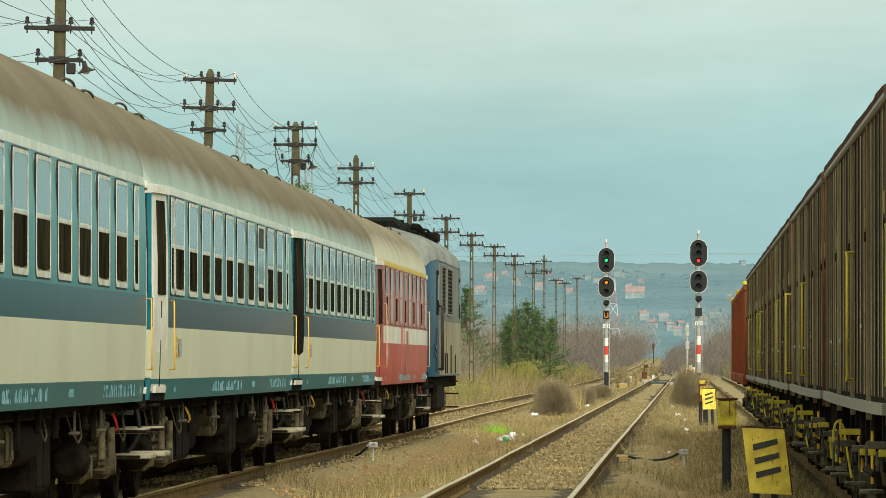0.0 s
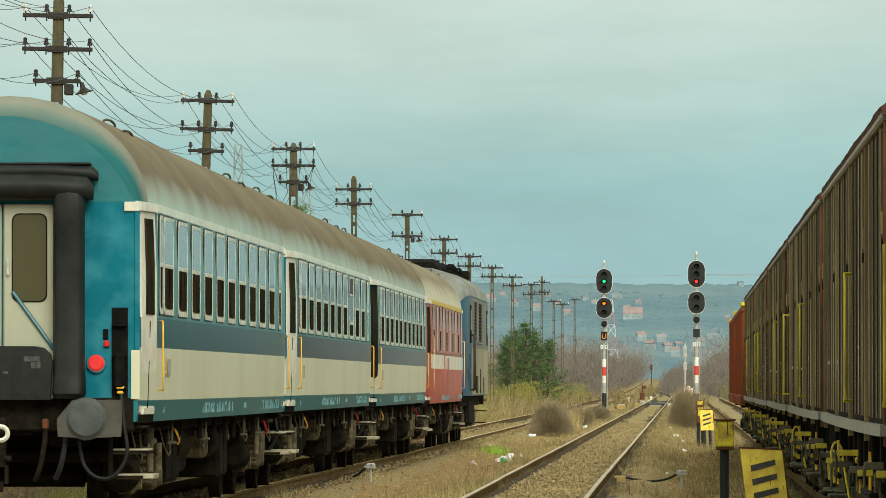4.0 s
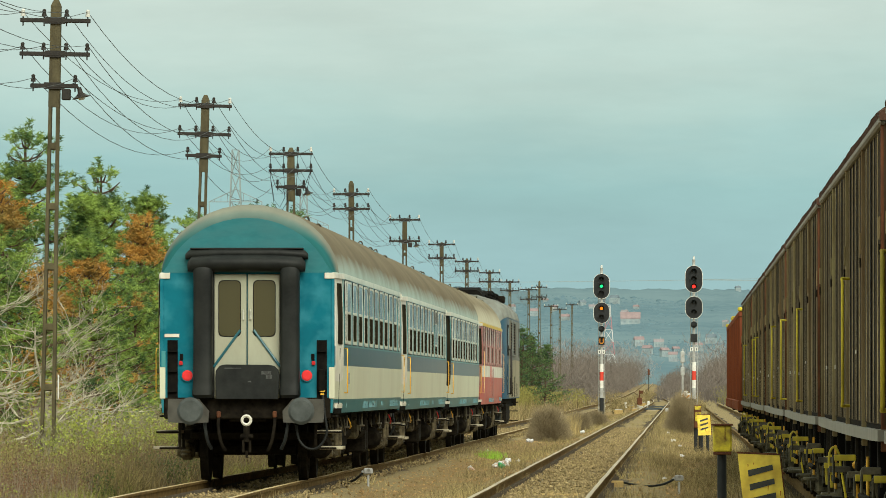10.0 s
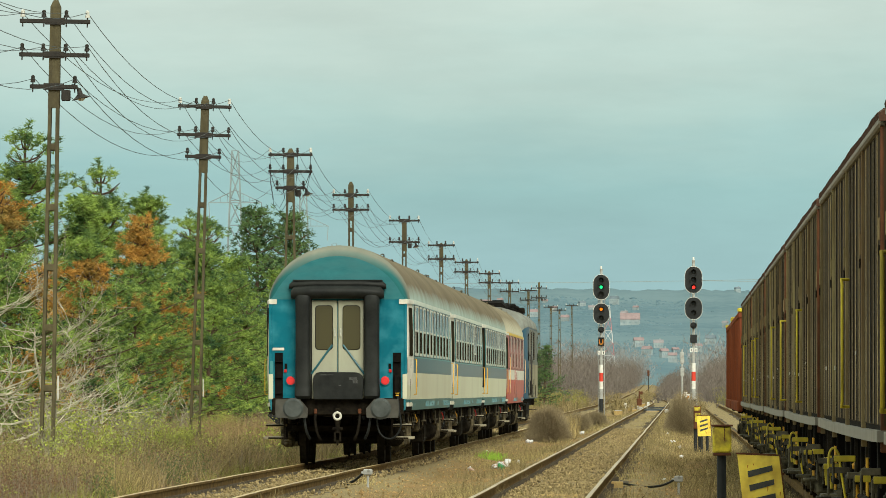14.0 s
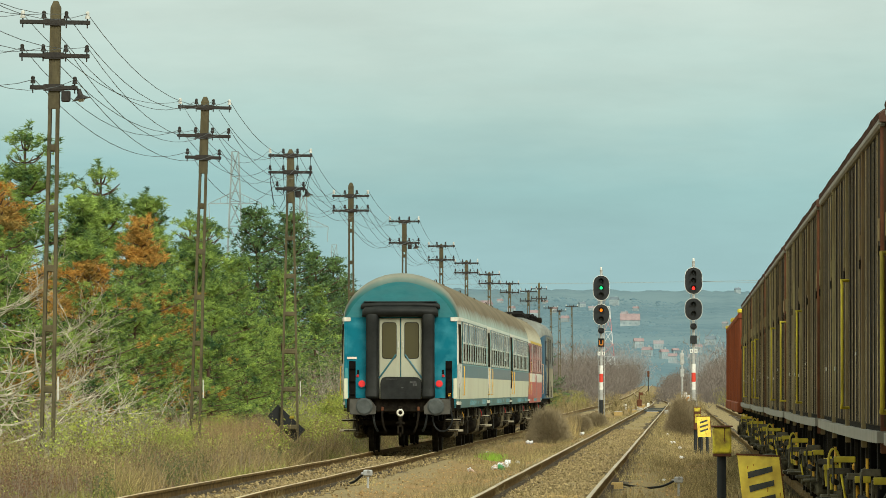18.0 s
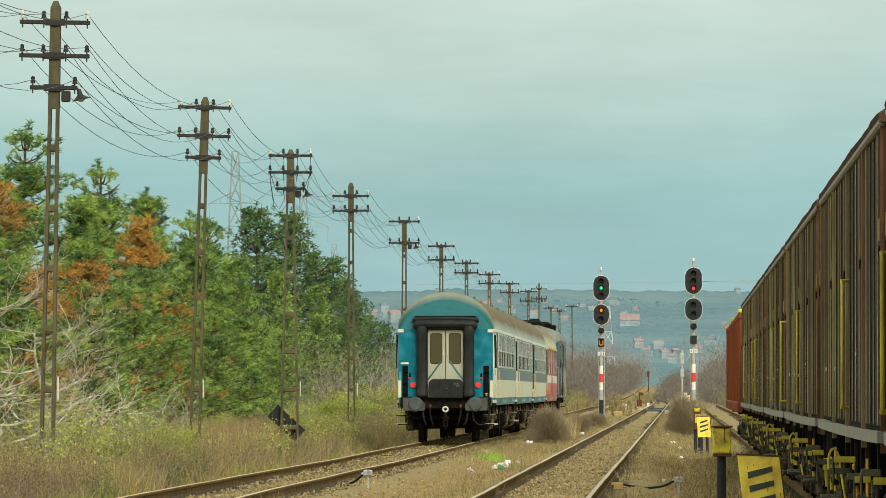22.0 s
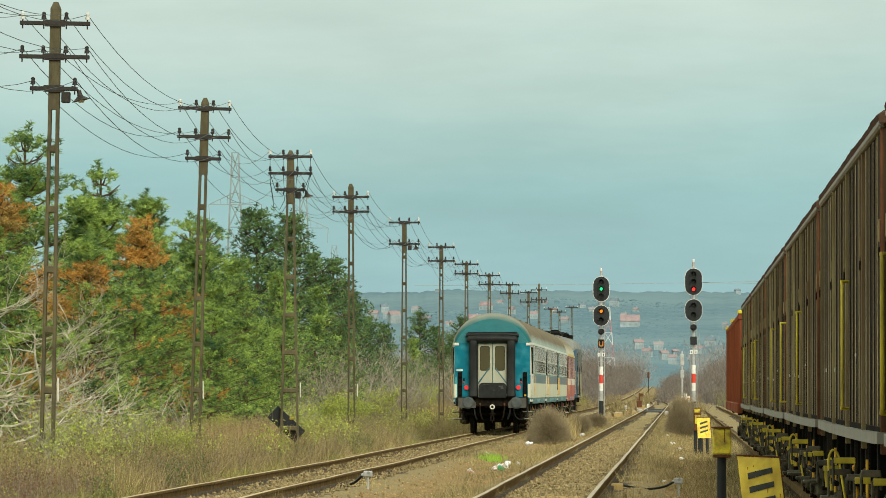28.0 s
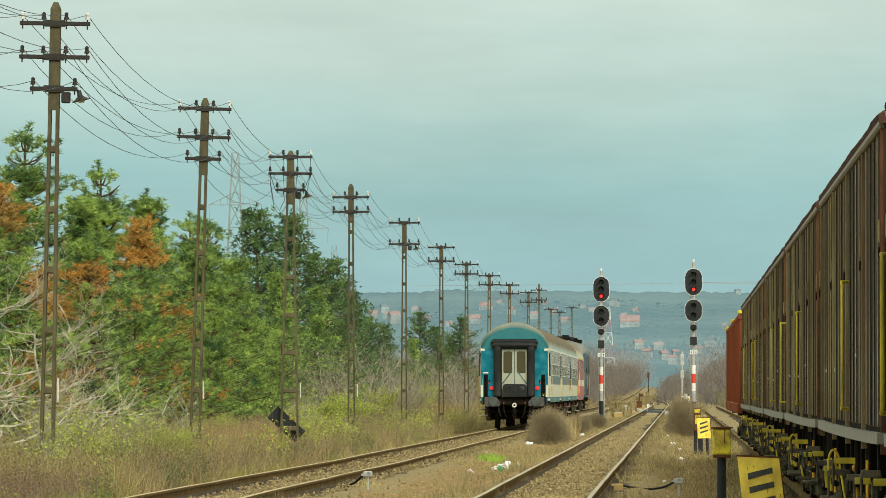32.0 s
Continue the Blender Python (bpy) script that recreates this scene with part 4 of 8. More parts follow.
        if d < 0:
            end_fittings(c, y, d, lamps)
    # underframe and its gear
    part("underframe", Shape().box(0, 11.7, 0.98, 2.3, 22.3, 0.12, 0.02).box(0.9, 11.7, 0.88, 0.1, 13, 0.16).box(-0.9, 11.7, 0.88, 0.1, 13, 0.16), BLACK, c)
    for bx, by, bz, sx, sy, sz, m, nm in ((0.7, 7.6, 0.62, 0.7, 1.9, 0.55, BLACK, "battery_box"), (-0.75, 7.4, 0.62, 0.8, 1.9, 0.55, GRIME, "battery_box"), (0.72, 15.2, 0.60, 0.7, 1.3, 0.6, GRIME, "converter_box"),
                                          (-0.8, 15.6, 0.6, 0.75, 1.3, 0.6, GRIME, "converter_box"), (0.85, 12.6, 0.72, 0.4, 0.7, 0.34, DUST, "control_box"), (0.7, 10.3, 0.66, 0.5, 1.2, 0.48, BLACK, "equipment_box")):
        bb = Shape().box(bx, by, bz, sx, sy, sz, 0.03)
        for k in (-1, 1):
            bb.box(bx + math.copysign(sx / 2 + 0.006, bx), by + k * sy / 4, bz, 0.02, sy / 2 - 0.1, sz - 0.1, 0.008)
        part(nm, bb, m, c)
    for y in (9.0, 13.9):
        part("air_tank", Shape().cyl((0.9, y - 0.7, 0.72), (0.9, y + 0.7, 0.72), 0.2, n=16), GRIME, c, smooth=40)
    for y, q in ((1.9, 0.22), (5.9, 0.16), (6.4, 0.26), (9.2, 0.2), (11.4, 0.3), (13.1, 0.18), (14.6, 0.24), (17.3, 0.2), (18.2, 0.3)):
        part("underframe_bracket", Shape().box(1.24, y, 1.0 - q / 2, 0.05, 0.07, q, 0.01), GRIME, c)
    for y, m, lab in ((5.4, YELLOW_ROD, "yellow brake tap handle"), (19.9, RED_SMALL, "red brake lever")):
        part("brake_tap", Shape().tube([(1.26, y, 0.93), (1.29, y + 0.02, 0.86), (1.30, y + 0.10, 0.80), (1.28, y + 0.12, 0.77)], 0.011, 6), m, c, lab)
    for y, z, q in ((1.2, 0.62, 0.9), (2.5, 0.78, 0.5), (4.7, 0.66, 1.1), (6.2, 0.80, 0.6), (9.6, 0.7, 0.8), (13.6, 0.75, 0.7), (16.6, 0.7, 1.2), (18.9, 0.76, 0.8), (21.2, 0.66, 0.9)):
        q *= 0.5
        part("air_pipe", Shape().tube([(1.2, y - q, 0.95), (1.24, y - q * 0.8, z + 0.1), (1.25, y, z), (1.24, y + q * 0.7, z + 0.05), (1.2, y + q, 0.95)], 0.008, 6), PIPE, c, smooth=60)
    for y in (4.9, 9.7, 16.0, 18.6):
        part("hanger_bolt", Shape().cyl((1.27, y, 0.98), (1.27, y, 0.78), 0.014, n=6).box(1.27, y, 0.79, 0.09, 0.09, 0.03, 0.008), PIPE, c)
    for yb in (3.45, COACH_PITCH - 3.45):
        bogie(c, yb)
        gb = Shape().cyl((1.02, yb - 1.75, 0.52), (1.02, yb - 1.4, 0.52), 0.19, 0.17, 16).cyl((1.02, yb - 1.82, 0.52), (1.02, yb - 1.75, 0.52), 0.13, 0.19, 16)
        part("generator", gb, GRIME, c, "rounded generator housing", smooth=35)
    return c


STENCIL = mat("faded_stencil_white", (0.19, 0.32, 0.34), (0.08, 0.23, 0.26), 12, 0.6)
SKIRT = mat("dusty_teal_skirt", (0.004, 0.135, 0.165), (0.010, 0.155, 0.185), 3, 0.4, spec=0.3, coat=0.3, stretch=(1, 1, 0.3), dirt=(0.08, 0.19, 0.21), dirt_scale=1.2, dirt_amount=0.28)
SKIRT.node_tree.nodes["Principled BSDF"].inputs["Coat Roughness"].default_value = 0.22
RED_FRAME = mat("dusty_pink_window_frame", (0.46, 0.27, 0.23), (0.36, 0.16, 0.13), 10, 0.55)
RAIL_WHITE = mat("cream_orange_handrail_paint", (0.72, 0.60, 0.42), (0.7, 0.42, 0.16), 3, 0.5)
NOTICE = mat("grey_notice", (0.36, 0.37, 0.36), (0.25, 0.26, 0.26), 30, 0.6)
FROSTED = mat("frosted_pale_pane", (0.40, 0.43, 0.41), (0.30, 0.33, 0.32), 4, 0.4)
CANTRAIL = mat("pale_cantrail_paint", (0.60, 0.64, 0.55), (0.50, 0.55, 0.48), 3, 0.5, stretch=(1, 2, 1), dirt=(0.36, 0.40, 0.37), dirt_scale=1.2)
BLUE_PAL = {"skirt": SKIRT, "lower_panel": CREAM, "waist_stripe": STRIPE_BLUE, "cantrail_stripe": CANTRAIL, "window_band": BAND_BLUE, "door": WHITE_PAINT, "frame": WHITE_PAINT,
            "jamb": TEAL_DARK, "end": TEAL, "dropped": (), "frosted": (), "metal": None, "rail": YELLOW_ROD, "rail_top": 2.0, "dome": TEAL_DARK, "dome_paint": DOME, "stencil": STENCIL, "notice": NOTICE}
WINS = [(1.66, 0.42)] + [(y, 1.2) for y in WIN_Y] + [(20.72, 0.5)]
REAR_LABEL = "blue and cream passenger coach, rear coach with lit red tail lamps"
coach_1 = coach("passenger_coach", REAR_LABEL, BLUE_PAL, ROOF, True, WINS)
TRAIN = [(coach_1, 0.0)]
for k in (1, 2):
    c = copy_thing(coach_1, pose(0, 0, 0))
    c["label"] = "weathered blue and cream passenger coach in the middle of the train"
    for o in list(c.children):
        if o.name.split(".")[0] in ("tail_lamp_housing", "lamp_bracket"):
            for q in list(o.children):
                bpy.data.objects.remove(q)
            bpy.data.objects.remove(o)
    if k == 1:    # one window of this coach is let down
        for o in [q for q in c.children if q.name.split(".")[0] == "window" and q.data.vertices[0].co.x > 0 and abs(q.data.vertices[0].co.y - WINS[8][0]) < 0.9]:
            for q in list(o.children):
                bpy.data.objects.remove(q)
            bpy.data.objects.remove(o)
        window_unit(c, 1, *WINS[8], drop=0.24)
    for o in [q for q in c.children if q.name.split(".")[0] in ("roof_dome", "roof_end")]:    # only the rear coach shows a bare painted end
        o.data = o.data.copy()
        o.data.materials[0] = ROOF
    for o in [q for q in c.children if q.name.split(".")[0] == "waist_stripe"]:
        o.data = o.data.copy()
        o.data.materials[0] = STRIPE_NAVY
    if k == 2:    # the rear side door leaf of this coach is painted black for a dark vestibule
        for o in [q for q in c.children if q.name.split(".")[0] == "side_door" and q.data.vertices[0].co.y < 3 and q.data.vertices[0].co.x > 0]:
            o.data = o.data.copy()
            o.data.materials[0] = BLACK
            o["label"] = "side door blackened for the dark vestibule"
    TRAIN.append((c, COACH_PITCH * k))
COACH_PITCH3 = COACH_PITCH * 3
COACH_PITCH, BODY1 = 21.6, 21.25
ENDS = [BODY0, BODY0 + 0.6, BODY0 + 1.15, BODY1 - 1.15, BODY1 - 0.6, BODY1]
RED_PAL = {"skirt": RED_PAINT, "lower_panel": RED_PAINT, "waist_stripe": WHITE_PAINT, "cantrail_stripe": YELLOW_BAND, "window_band": MAROON, "door": MAROON, "frame": RED_PAINT,
           "jamb": MAROON, "end": MAROON, "dropped": (), "frosted": tuple(range(1, 16, 2)), "metal": RED_FRAME, "rail": RAIL_WHITE, "rail_top": 2.4, "dome": MAROON, "stencil": STENCIL, "notice": NOTICE}
red_coach = coach("sleeping_coach", "faded red and maroon coach with white stripe behind the locomotive", RED_PAL, ROOF_RED, False, [(2.35 + 1.85 * k, 0.85) for k in range(10)])
TRAIN.append((red_coach, COACH_PITCH3))

for side in (-1, 1):
    for y, m, z0, z1, wd in ((8.3, RED_PAINT, 1.3, 2.04, 0.5), (9.2, RED_PAINT, 1.74, 2.04, 0.3), (10.6, MAROON, 1.22, 1.98, 0.8)):
        part("side_panel_mark", Shape().box(side * (half_width(1.8, y) + 0.001), y, (z0 + z1) / 2, 0.008, wd, z1 - z0), m, red_coach, "repainted panel on the side")

# ---------------------------------------------------------------- diesel locomotive at the head
LOCO_PALE = mat("pale_grey_loco_paint", (0.17, 0.19, 0.18), (0.10, 0.11, 0.10), 3, 0.6, stretch=(1, 1, 0.3), dirt=(0.13, 0.12, 0.09), dirt_scale=1.6, dirt_amount=0.85)


def locomotive():
    c = thing("diesel_locomotive", "blue and beige diesel locomotive with black roof gear", "locomotive")
    L, w = 17.0, 1.47
    prof = [(-w, 1.15), (w, 1.15), (w, 3.50), (w * 0.95, 3.74), (w * 0.78, 3.98), (w * 0.40, 4.14), (0, 4.18), (-w * 0.40, 4.14), (-w * 0.78, 3.98), (-w * 0.95, 3.74), (-w, 3.50)]
    def ring(y, k, dz=0.0):
        return [(a * k, y, b + (dz if b > 3 else 0)) for a, b in prof]
    part("body", Shape().loft([ring(0.55, 0.82, -0.22), ring(0.75, 0.92, -0.06), ring(1.4, 1.0), ring(L - 1.4, 1.0), ring(L - 0.75, 0.92, -0.06), ring(L - 0.55, 0.82, -0.22)]), LOCO_BLUE, c, smooth=35)
    roof = [(a * 1.004, b + 0.006) for a, b in prof[2:11]]
    rr = [[(a * k, y, b + dz) for a, b in roof] for y, k, dz in ((0.56, 0.835, -0.20), (0.75, 0.93, -0.05), (1.4, 1.004, 0.004), (L - 1.4, 1.004, 0.004), (L - 0.75, 0.93, -0.05), (L - 0.56, 0.835, -0.20))]
    part("roof", Shape().loft(rr, closed=False), mat("loco_roof_tan", (0.24, 0.26, 0.24), (0.15, 0.145, 0.115), 2, 0.7, dirt=(0.06, 0.055, 0.045), dirt_scale=1.1, dirt_amount=0.8), c, "dirty pale roof sheets", smooth=40)
    for side in (-1, 1):
        part("side_panel", Shape().box(side * (w + 0.006), 9.4, 1.74, 0.012, 12.6, 1.12), LOCO_GREY, c, "grimy beige side panel")
        part("upper_panel", Shape().box(side * (w + 0.006), 9.4, 2.89, 0.012, 12.6, 1.16), LOCO_PALE, c, "pale grey upper side")
        part("panel_seam", Shape().box(side * (w + 0.014), 6.7, 1.74, 0.01, 0.06, 1.1), BLACK, c)
        for y, wd in ((4.9, 2.3), (8.5, 3.0)):
            fr = Shape()
            for yy in (y - wd / 2, y + wd / 2):
                fr.box(side * (w + 0.02), yy, 2.92, 0.05, 0.14, 0.98, 0.01)
            for zz in (2.43, 3.41):
                fr.box(side * (w + 0.02), y, zz, 0.05, wd, 0.06, 0.01)
            gr = part("air_grille", fr, LOCO_PALE, c, "tall dark grille in a pale frame")
            part("grille_back", Shape().box(side * (w + 0.012), y, 2.92, 0.02, wd - 0.14, 0.94), BLACK, gr)
            for j in range(11):
                part("louvre", Shape().box(side * (w + 0.028), y, 2.50 + 0.083 * j, 0.02, wd - 0.16, 0.02), DUST, gr)
        for y, zc, hh in ((4.2, 1.5, 0.5), (6.2, 1.42, 0.42), (7.4, 1.42, 0.42), (9.6, 1.5, 0.6), (12.2, 1.4, 0.4)):
            part("side_hatch", Shape().box(side * (w + 0.014), y, zc, 0.014, 0.5, hh, 0.004), GRIME, c, "oil-streaked hatch")
        for y in (2.1, L - 2.1):
            # surface slab in black, painting the shade inside the cab opening
            cabin = part("cab_window", Shape().box(side * (w + 0.004), y, 2.85, 0.03, 0.9, 0.9, 0.02), BLACK, c, "black slab for the shaded cab opening")
            part("cab_glass", Shape().box(side * (w + 0.022), y + 0.05, 2.95, 0.008, 0.6, 0.5), GLASS, cabin)
        part("cab_door", Shape().box(side * (w + 0.012), 2.1, 1.7, 0.025, 0.9, 0.9, 0.01), LOCO_BLUE, c, "blue cab door")
        part("cab_lettering", Shape().box(side * (w + 0.012), 1.5, 1.75, 0.01, 0.6, 0.08).box(side * (w + 0.012), 1.5, 1.58, 0.01, 0.5, 0.06), LOCO_PALE, c, "pale lettering as bars")
        for y in (1.75, 2.75):
            part("handrail", Shape().tube([(side * (w + 0.02), y + 0.25, 1.3), (side * (w + 0.10), y + 0.1, 1.3), (side * (w + 0.10), y, 1.38), (side * (w + 0.10), y, 2.5), (side * (w + 0.09), y + 0.1, 2.58), (side * (w + 0.02), y + 0.25, 2.58)], 0.02, 6), DARK_IRON, c, "tall dark handrail", smooth=60)
        for y in (1.75, L - 1.75):
            for z in (0.45, 0.75, 1.02):
                part("cab_step", Shape().box(side * 1.3, y, z, 0.3, 0.45, 0.03, 0.006), GRIME, c)
        tank = Shape().box(side * 0.9, L / 2, 0.72, 0.8, 4.2, 0.6, 0.08)
        part("fuel_tank", tank, GRIME, c)
    for y, d in ((0.55, -1), (L - 0.55, 1)):
        for side in (-1, 1):
            part("windscreen", Shape().box(side * 0.5, y + d * 0.05, 2.75, 0.78, 0.04, 0.62, 0.02), BLACK, c)
            part("headlight", Shape().cyl((side * 0.8, y, 1.45), (side * 0.8, y + d * 0.08, 1.45), 0.13, n=16), STEEL, c, smooth=40)
        part("headstock", Shape().box(0, y + d * 0.08, 1.08, 2.7, 0.2, 0.34, 0.02), GRIME, c)
        buffer_pair(c, y, d)
    # roof gear: brake resistor hood, fan housing, silencer, cables
    def hood(name, y0, y1, half, top, slope, label):
        o = [(half, 3.8), (half, top - 0.12), (half - 0.14, top), (-half + 0.14, top), (-half, top - 0.12), (-half, 3.8)]
        part(name, Shape().loft([[(a, y, b - dz * (b > 3.9)) for a, b in o] for y, dz in ((y0, slope), (y0 + 0.35, 0.0), (y1 - 0.9, 0.0), (y1, slope * 1.6))]), BLACK, c, label)
    hood("roof_hood", 1.9, 5.4, 0.72, 4.38, 0.08, "black roof hood")
    hood("fan_housing", 6.3, 9.6, 0.80, 4.36, 0.12, "black fan housing on the roof")
    part("fan_grille", Shape().cyl((0, 7.3, 4.35), (0, 7.3, 4.39), 0.5, n=20).cyl((0, 8.5, 4.33), (0, 8.5, 4.38), 0.5, n=20), GRIME, c, smooth=40)
    part("silencer", Shape().box(0.1, 11.6, 4.15, 1.3, 1.7, 0.5, 0.08).cyl((0.2, 11.6, 4.3), (0.2, 11.6, 4.52), 0.2, n=14), BLACK, c, "sooty exhaust silencer")
    part("roof_walkway", Shape().box(0.95, 8.6, 4.02, 0.3, 9, 0.03).box(0.78, 13.6, 4.18, 0.6, 1.4, 0.2, 0.03), GRIME, c)
    for y in (5.2, 6.3, 8.2, 10.2, 12.8, 13.6, 14.4):
        part("roof_insulator", Shape().coil(0.85, y, 3.98, 4.28, 0.07, 3, 8), BLACK, c)
    part("roof_cable", Shape().tube([(0.85, 5.2, 4.29), (0.87, 7.5, 4.33), (0.85, 10.2, 4.29), (0.86, 12.6, 4.32), (0.85, 14.4, 4.29)], 0.03, 6), BLACK, c)
    part("roof_aerial", Shape().cyl((0.3, 14.9, 3.88), (0.3, 14.9, 4.5), 0.02, n=6).box(0.3, 14.9, 4.49, 0.05, 0.5, 0.04), BLACK, c, "small roof aerial")
    part("horn", Shape().cyl((0.5, 15.0, 4.05), (0.5, 15.5, 4.09), 0.05, 0.10, 12), STEEL, c, smooth=40)
    part("underframe", Shape().box(0, L / 2, 1.02, 2.5, L - 1.3, 0.24, 0.02), BLACK, c)
    for yb in (4.2, L - 4.2):
        bogie(c, yb, 3.6, r=0.5)
        wheelset(c.children[-1], yb, 0.5)
        part("sand_box", Shape().box(1.12, yb - 2.1, 0.72, 0.3, 0.4, 0.4, 0.04), GREASE, c)
    return c


TRAIN.append((locomotive(), COACH_PITCH3 + 21.6))

# ---------------------------------------------------------------- freight wagons on the right-hand track
WAGON = 17.4
WAG_YELLOW = mat("grimy_yellow_rail_paint", (0.80, 0.66, 0.05), (0.60, 0.47, 0.04), 6, 0.6, stretch=(1, 1, 0.4), dirt=(0.10, 0.07, 0.02), dirt_scale=4, dirt_amount=0.7)


def wagon_wall(side, y0, y1, z0, z1, pitch, xo):
    """Side sheet, slightly dished between its uprights."""
    rings, n = [], 2 * int((y1 - y0) / pitch)
    for k in range(n + 1):
        y, out = y0 + (y1 - y0) * k / n, -0.002 * (k % 2)
        rings.append([(side * (xo + out), y, z0), (side * (xo + out), y, z1), (side * (xo - 0.05), y, z1), (side * (xo - 0.05), y, z0)])
    return Shape().loft(rings)


def freight_bogie(parent, yc):
    s = Shape()
    for side in (-1, 1):
        x = side * 1.0
        s.prism([(yc - 1.25, 0.42), (yc - 0.85, 0.36), (yc - 0.4, 0.24), (yc + 0.4, 0.24), (yc + 0.85, 0.36), (yc + 1.25, 0.42), (yc + 1.25, 0.60), (yc - 1.25, 0.60)], "x", x - 0.06, x + 0.06)
    s.box(0, yc, 0.55, 2.1, 0.4, 0.25, 0.04)
    bg = part("bogie", s, GRIME, parent, "grimy freight bogie")
    for side in (-1, 1):
        for e in (-1, 1):
            a = Shape().box(side * 1.02, yc + e * 0.9, 0.46, 0.24, 0.28, 0.30, 0.04).cyl((side * 1.14, yc + e * 0.9, 0.46), (side * 1.18, yc + e * 0.9, 0.46), 0.11, n=12)
            part("axle_box", a, WAG_GEAR, bg, smooth=35)
        for k in (-0.16, 0.16):
            part("bogie_spring", Shape().coil(side * 1.0, yc + k, 0.30, 0.55, 0.08, 5), WAG_GEAR, bg)
    for e in (-1, 1):
        wheelset(bg, yc + e * 0.9)
    return bg


def wagon_load(y0, y1, z, half):
    """Rounded heap that swells over the top rail, uneven along the wagon."""
    s, rings, n = Shape(), [], 72
    for i in range(n + 1):
        y = y0 + (y1 - y0) * i / n
        k = 0.5 + 0.5 * noise.noise((y * 0.42, 3.7, 0)) + 0.35 * noise.noise((y * 1.3, 8.1, 0))
        h = max(0.012, (0.03 + 0.075 * k + 0.02 * noise.noise((y * 4.0, 1.2, 0))) * min(1, (y - y0) / 0.3 + 0.6, (y1 - y) / 0.3 + 0.6))
        half_ring = [(half, -0.03), (half + 0.008, h * 0.35), (half - 0.03, h * 0.75), (half - 0.12, h), (half * 0.5, h + 0.02)]
        rings.append([(-x, y, z + q) for x, q in half_ring] + [(x, y, z + q) for x, q in reversed(half_ring)])
    return s.loft(rings)


# upright ribs in a paler brown than the wall sheet
RIB_MESH = Shape().box(0, 0, 2.035, 0.014, 0.03, 1.68, 0.002).mesh("rib", mat("worn_rib_edge", (0.42, 0.34, 0.20), (0.20, 0.155, 0.085), 3, 0.8, stretch=(1, 1, 0.3), dirt=(0.085, 0.06, 0.035), dirt_scale=1.5, rnd=0.35))
SEAM_MESH = Shape().box(0, 0, 2.035, 0.003, 0.20, 1.68).mesh("seam", GRIME)


def brown_wagon():
    rw = random.Random(17)
    w = thing("freight_wagon", "grimy brown high-sided freight wagon with ribbed walls", "freight wagon", group="brown freight wagons")
    L, xo, z0, z1 = WAGON, 1.38, 1.19, 2.88
    part("floor", Shape().box(0, L / 2, 1.15, 2.7, L - 1.3, 0.10), GRIME, w)
    for side in (-1, 1):
        part("side_wall", wagon_wall(side, 0.62, L - 0.62, z0, z1, 0.55, xo - 0.02), WAG_WALL, w, "ribbed brown side sheet")
        for k in range(20):
            y = 0.62 + 0.80 * (k + 0.5) + rw.uniform(-0.06, 0.06)
            part("rib", RIB_MESH, None, w, at=pose(side * (xo - 0.0225 + rw.uniform(-0.0015, 0.0015)), y, 0))
            if rw.random() < 0.6:
                part("seam", SEAM_MESH, None, w, at=pose(side * (xo - 0.0185), y - 0.16, 0))
        part("top_rail", Shape().box(side * (xo - 0.012), L / 2, z1 + 0.025, 0.044, L - 1.2, 0.05, 0.012), WAG_SILL, w, "grey top rail")
        sill = Shape()
        n = 16
        prof = [(0.6 + (L - 1.2) * i / n, 1.10 - 0.012 * math.sin(math.pi * i / n) ** 0.6) for i in range(n + 1)]
        sill.prism([(y, z) for y, z in prof] + [(y, z + 0.066) for y, z in reversed(prof)], "x", side * (xo + 0.02), side * (xo - 0.04))
        part("side_sill", sill, WAG_SILL, w, "dull grey side sill")
        for k in range(5):
            y = 0.66 + (L - 1.32) * k / 4
            p = Shape().box(side * (xo - 0.019), y, (z0 + z1) / 2 - 0.05, 0.036, 0.06, z1 - z0 + 0.2, 0.004)
            part("side_post", p, WAG_POST if k else RUST, w, "olive-brown side post" if k else "rusty corner post")
            lt = part("door_latch", Shape().box(side * (xo + 0.004), y + 0.02, 2.30, 0.014, 0.055, 0.13, 0.004), WAG_POST, w, "worn door latch")
            part("latch_bolt", Shape().cyl((side * (xo + 0.003), y + 0.02, 2.21), (side * (xo + 0.003), y + 0.02, 2.15), 0.009, n=6), GRIME, lt)
            part("door_hinge", Shape().box(side * (xo - 0.012), y + 0.16, 1.62, 0.016, 0.06, 0.16, 0.004), BLACK, w)
        for k in range(4):
            part("paint_chip", Shape().box(side * (xo - 0.010), rw.uniform(1.0, L - 1.0), rw.uniform(1.4, 1.9), 0.006, rw.uniform(0.08, 0.2), rw.uniform(0.008, 0.03)), WHITE_PAINT, w, "bare pale chip in the paint")
        for hy in (7.7,):
            h = Shape().tube([(side * xo, hy + 0.05, 2.13), (side * (xo + 0.05), hy, 2.13), (side * (xo + 0.045), hy - 0.02, 2.10), (side * (xo + 0.045), hy - 0.02, 1.31), (side * (xo + 0.05), hy, 1.28), (side * xo, hy + 0.05, 1.28)], 0.010, 8)
            part("grab_rail", h, WAG_YELLOW, w, "long yellow grab rail", smooth=60)
        for k in range(6):
            y = 2.0 + 2.68 * k
            part("sill_bracket", Shape().box(side * 1.22, y, 0.96, 0.12, 0.22, 0.30, 0.02), GRIME, w)
            lv = Shape().tube([(side * 1.20, y + 0.5, 0.92), (side * 1.27, y + 0.52, 0.86), (side * 1.27, y + 0.62, 0.80), (side * 1.24, y + 0.66, 0.62)], 0.018, 6)
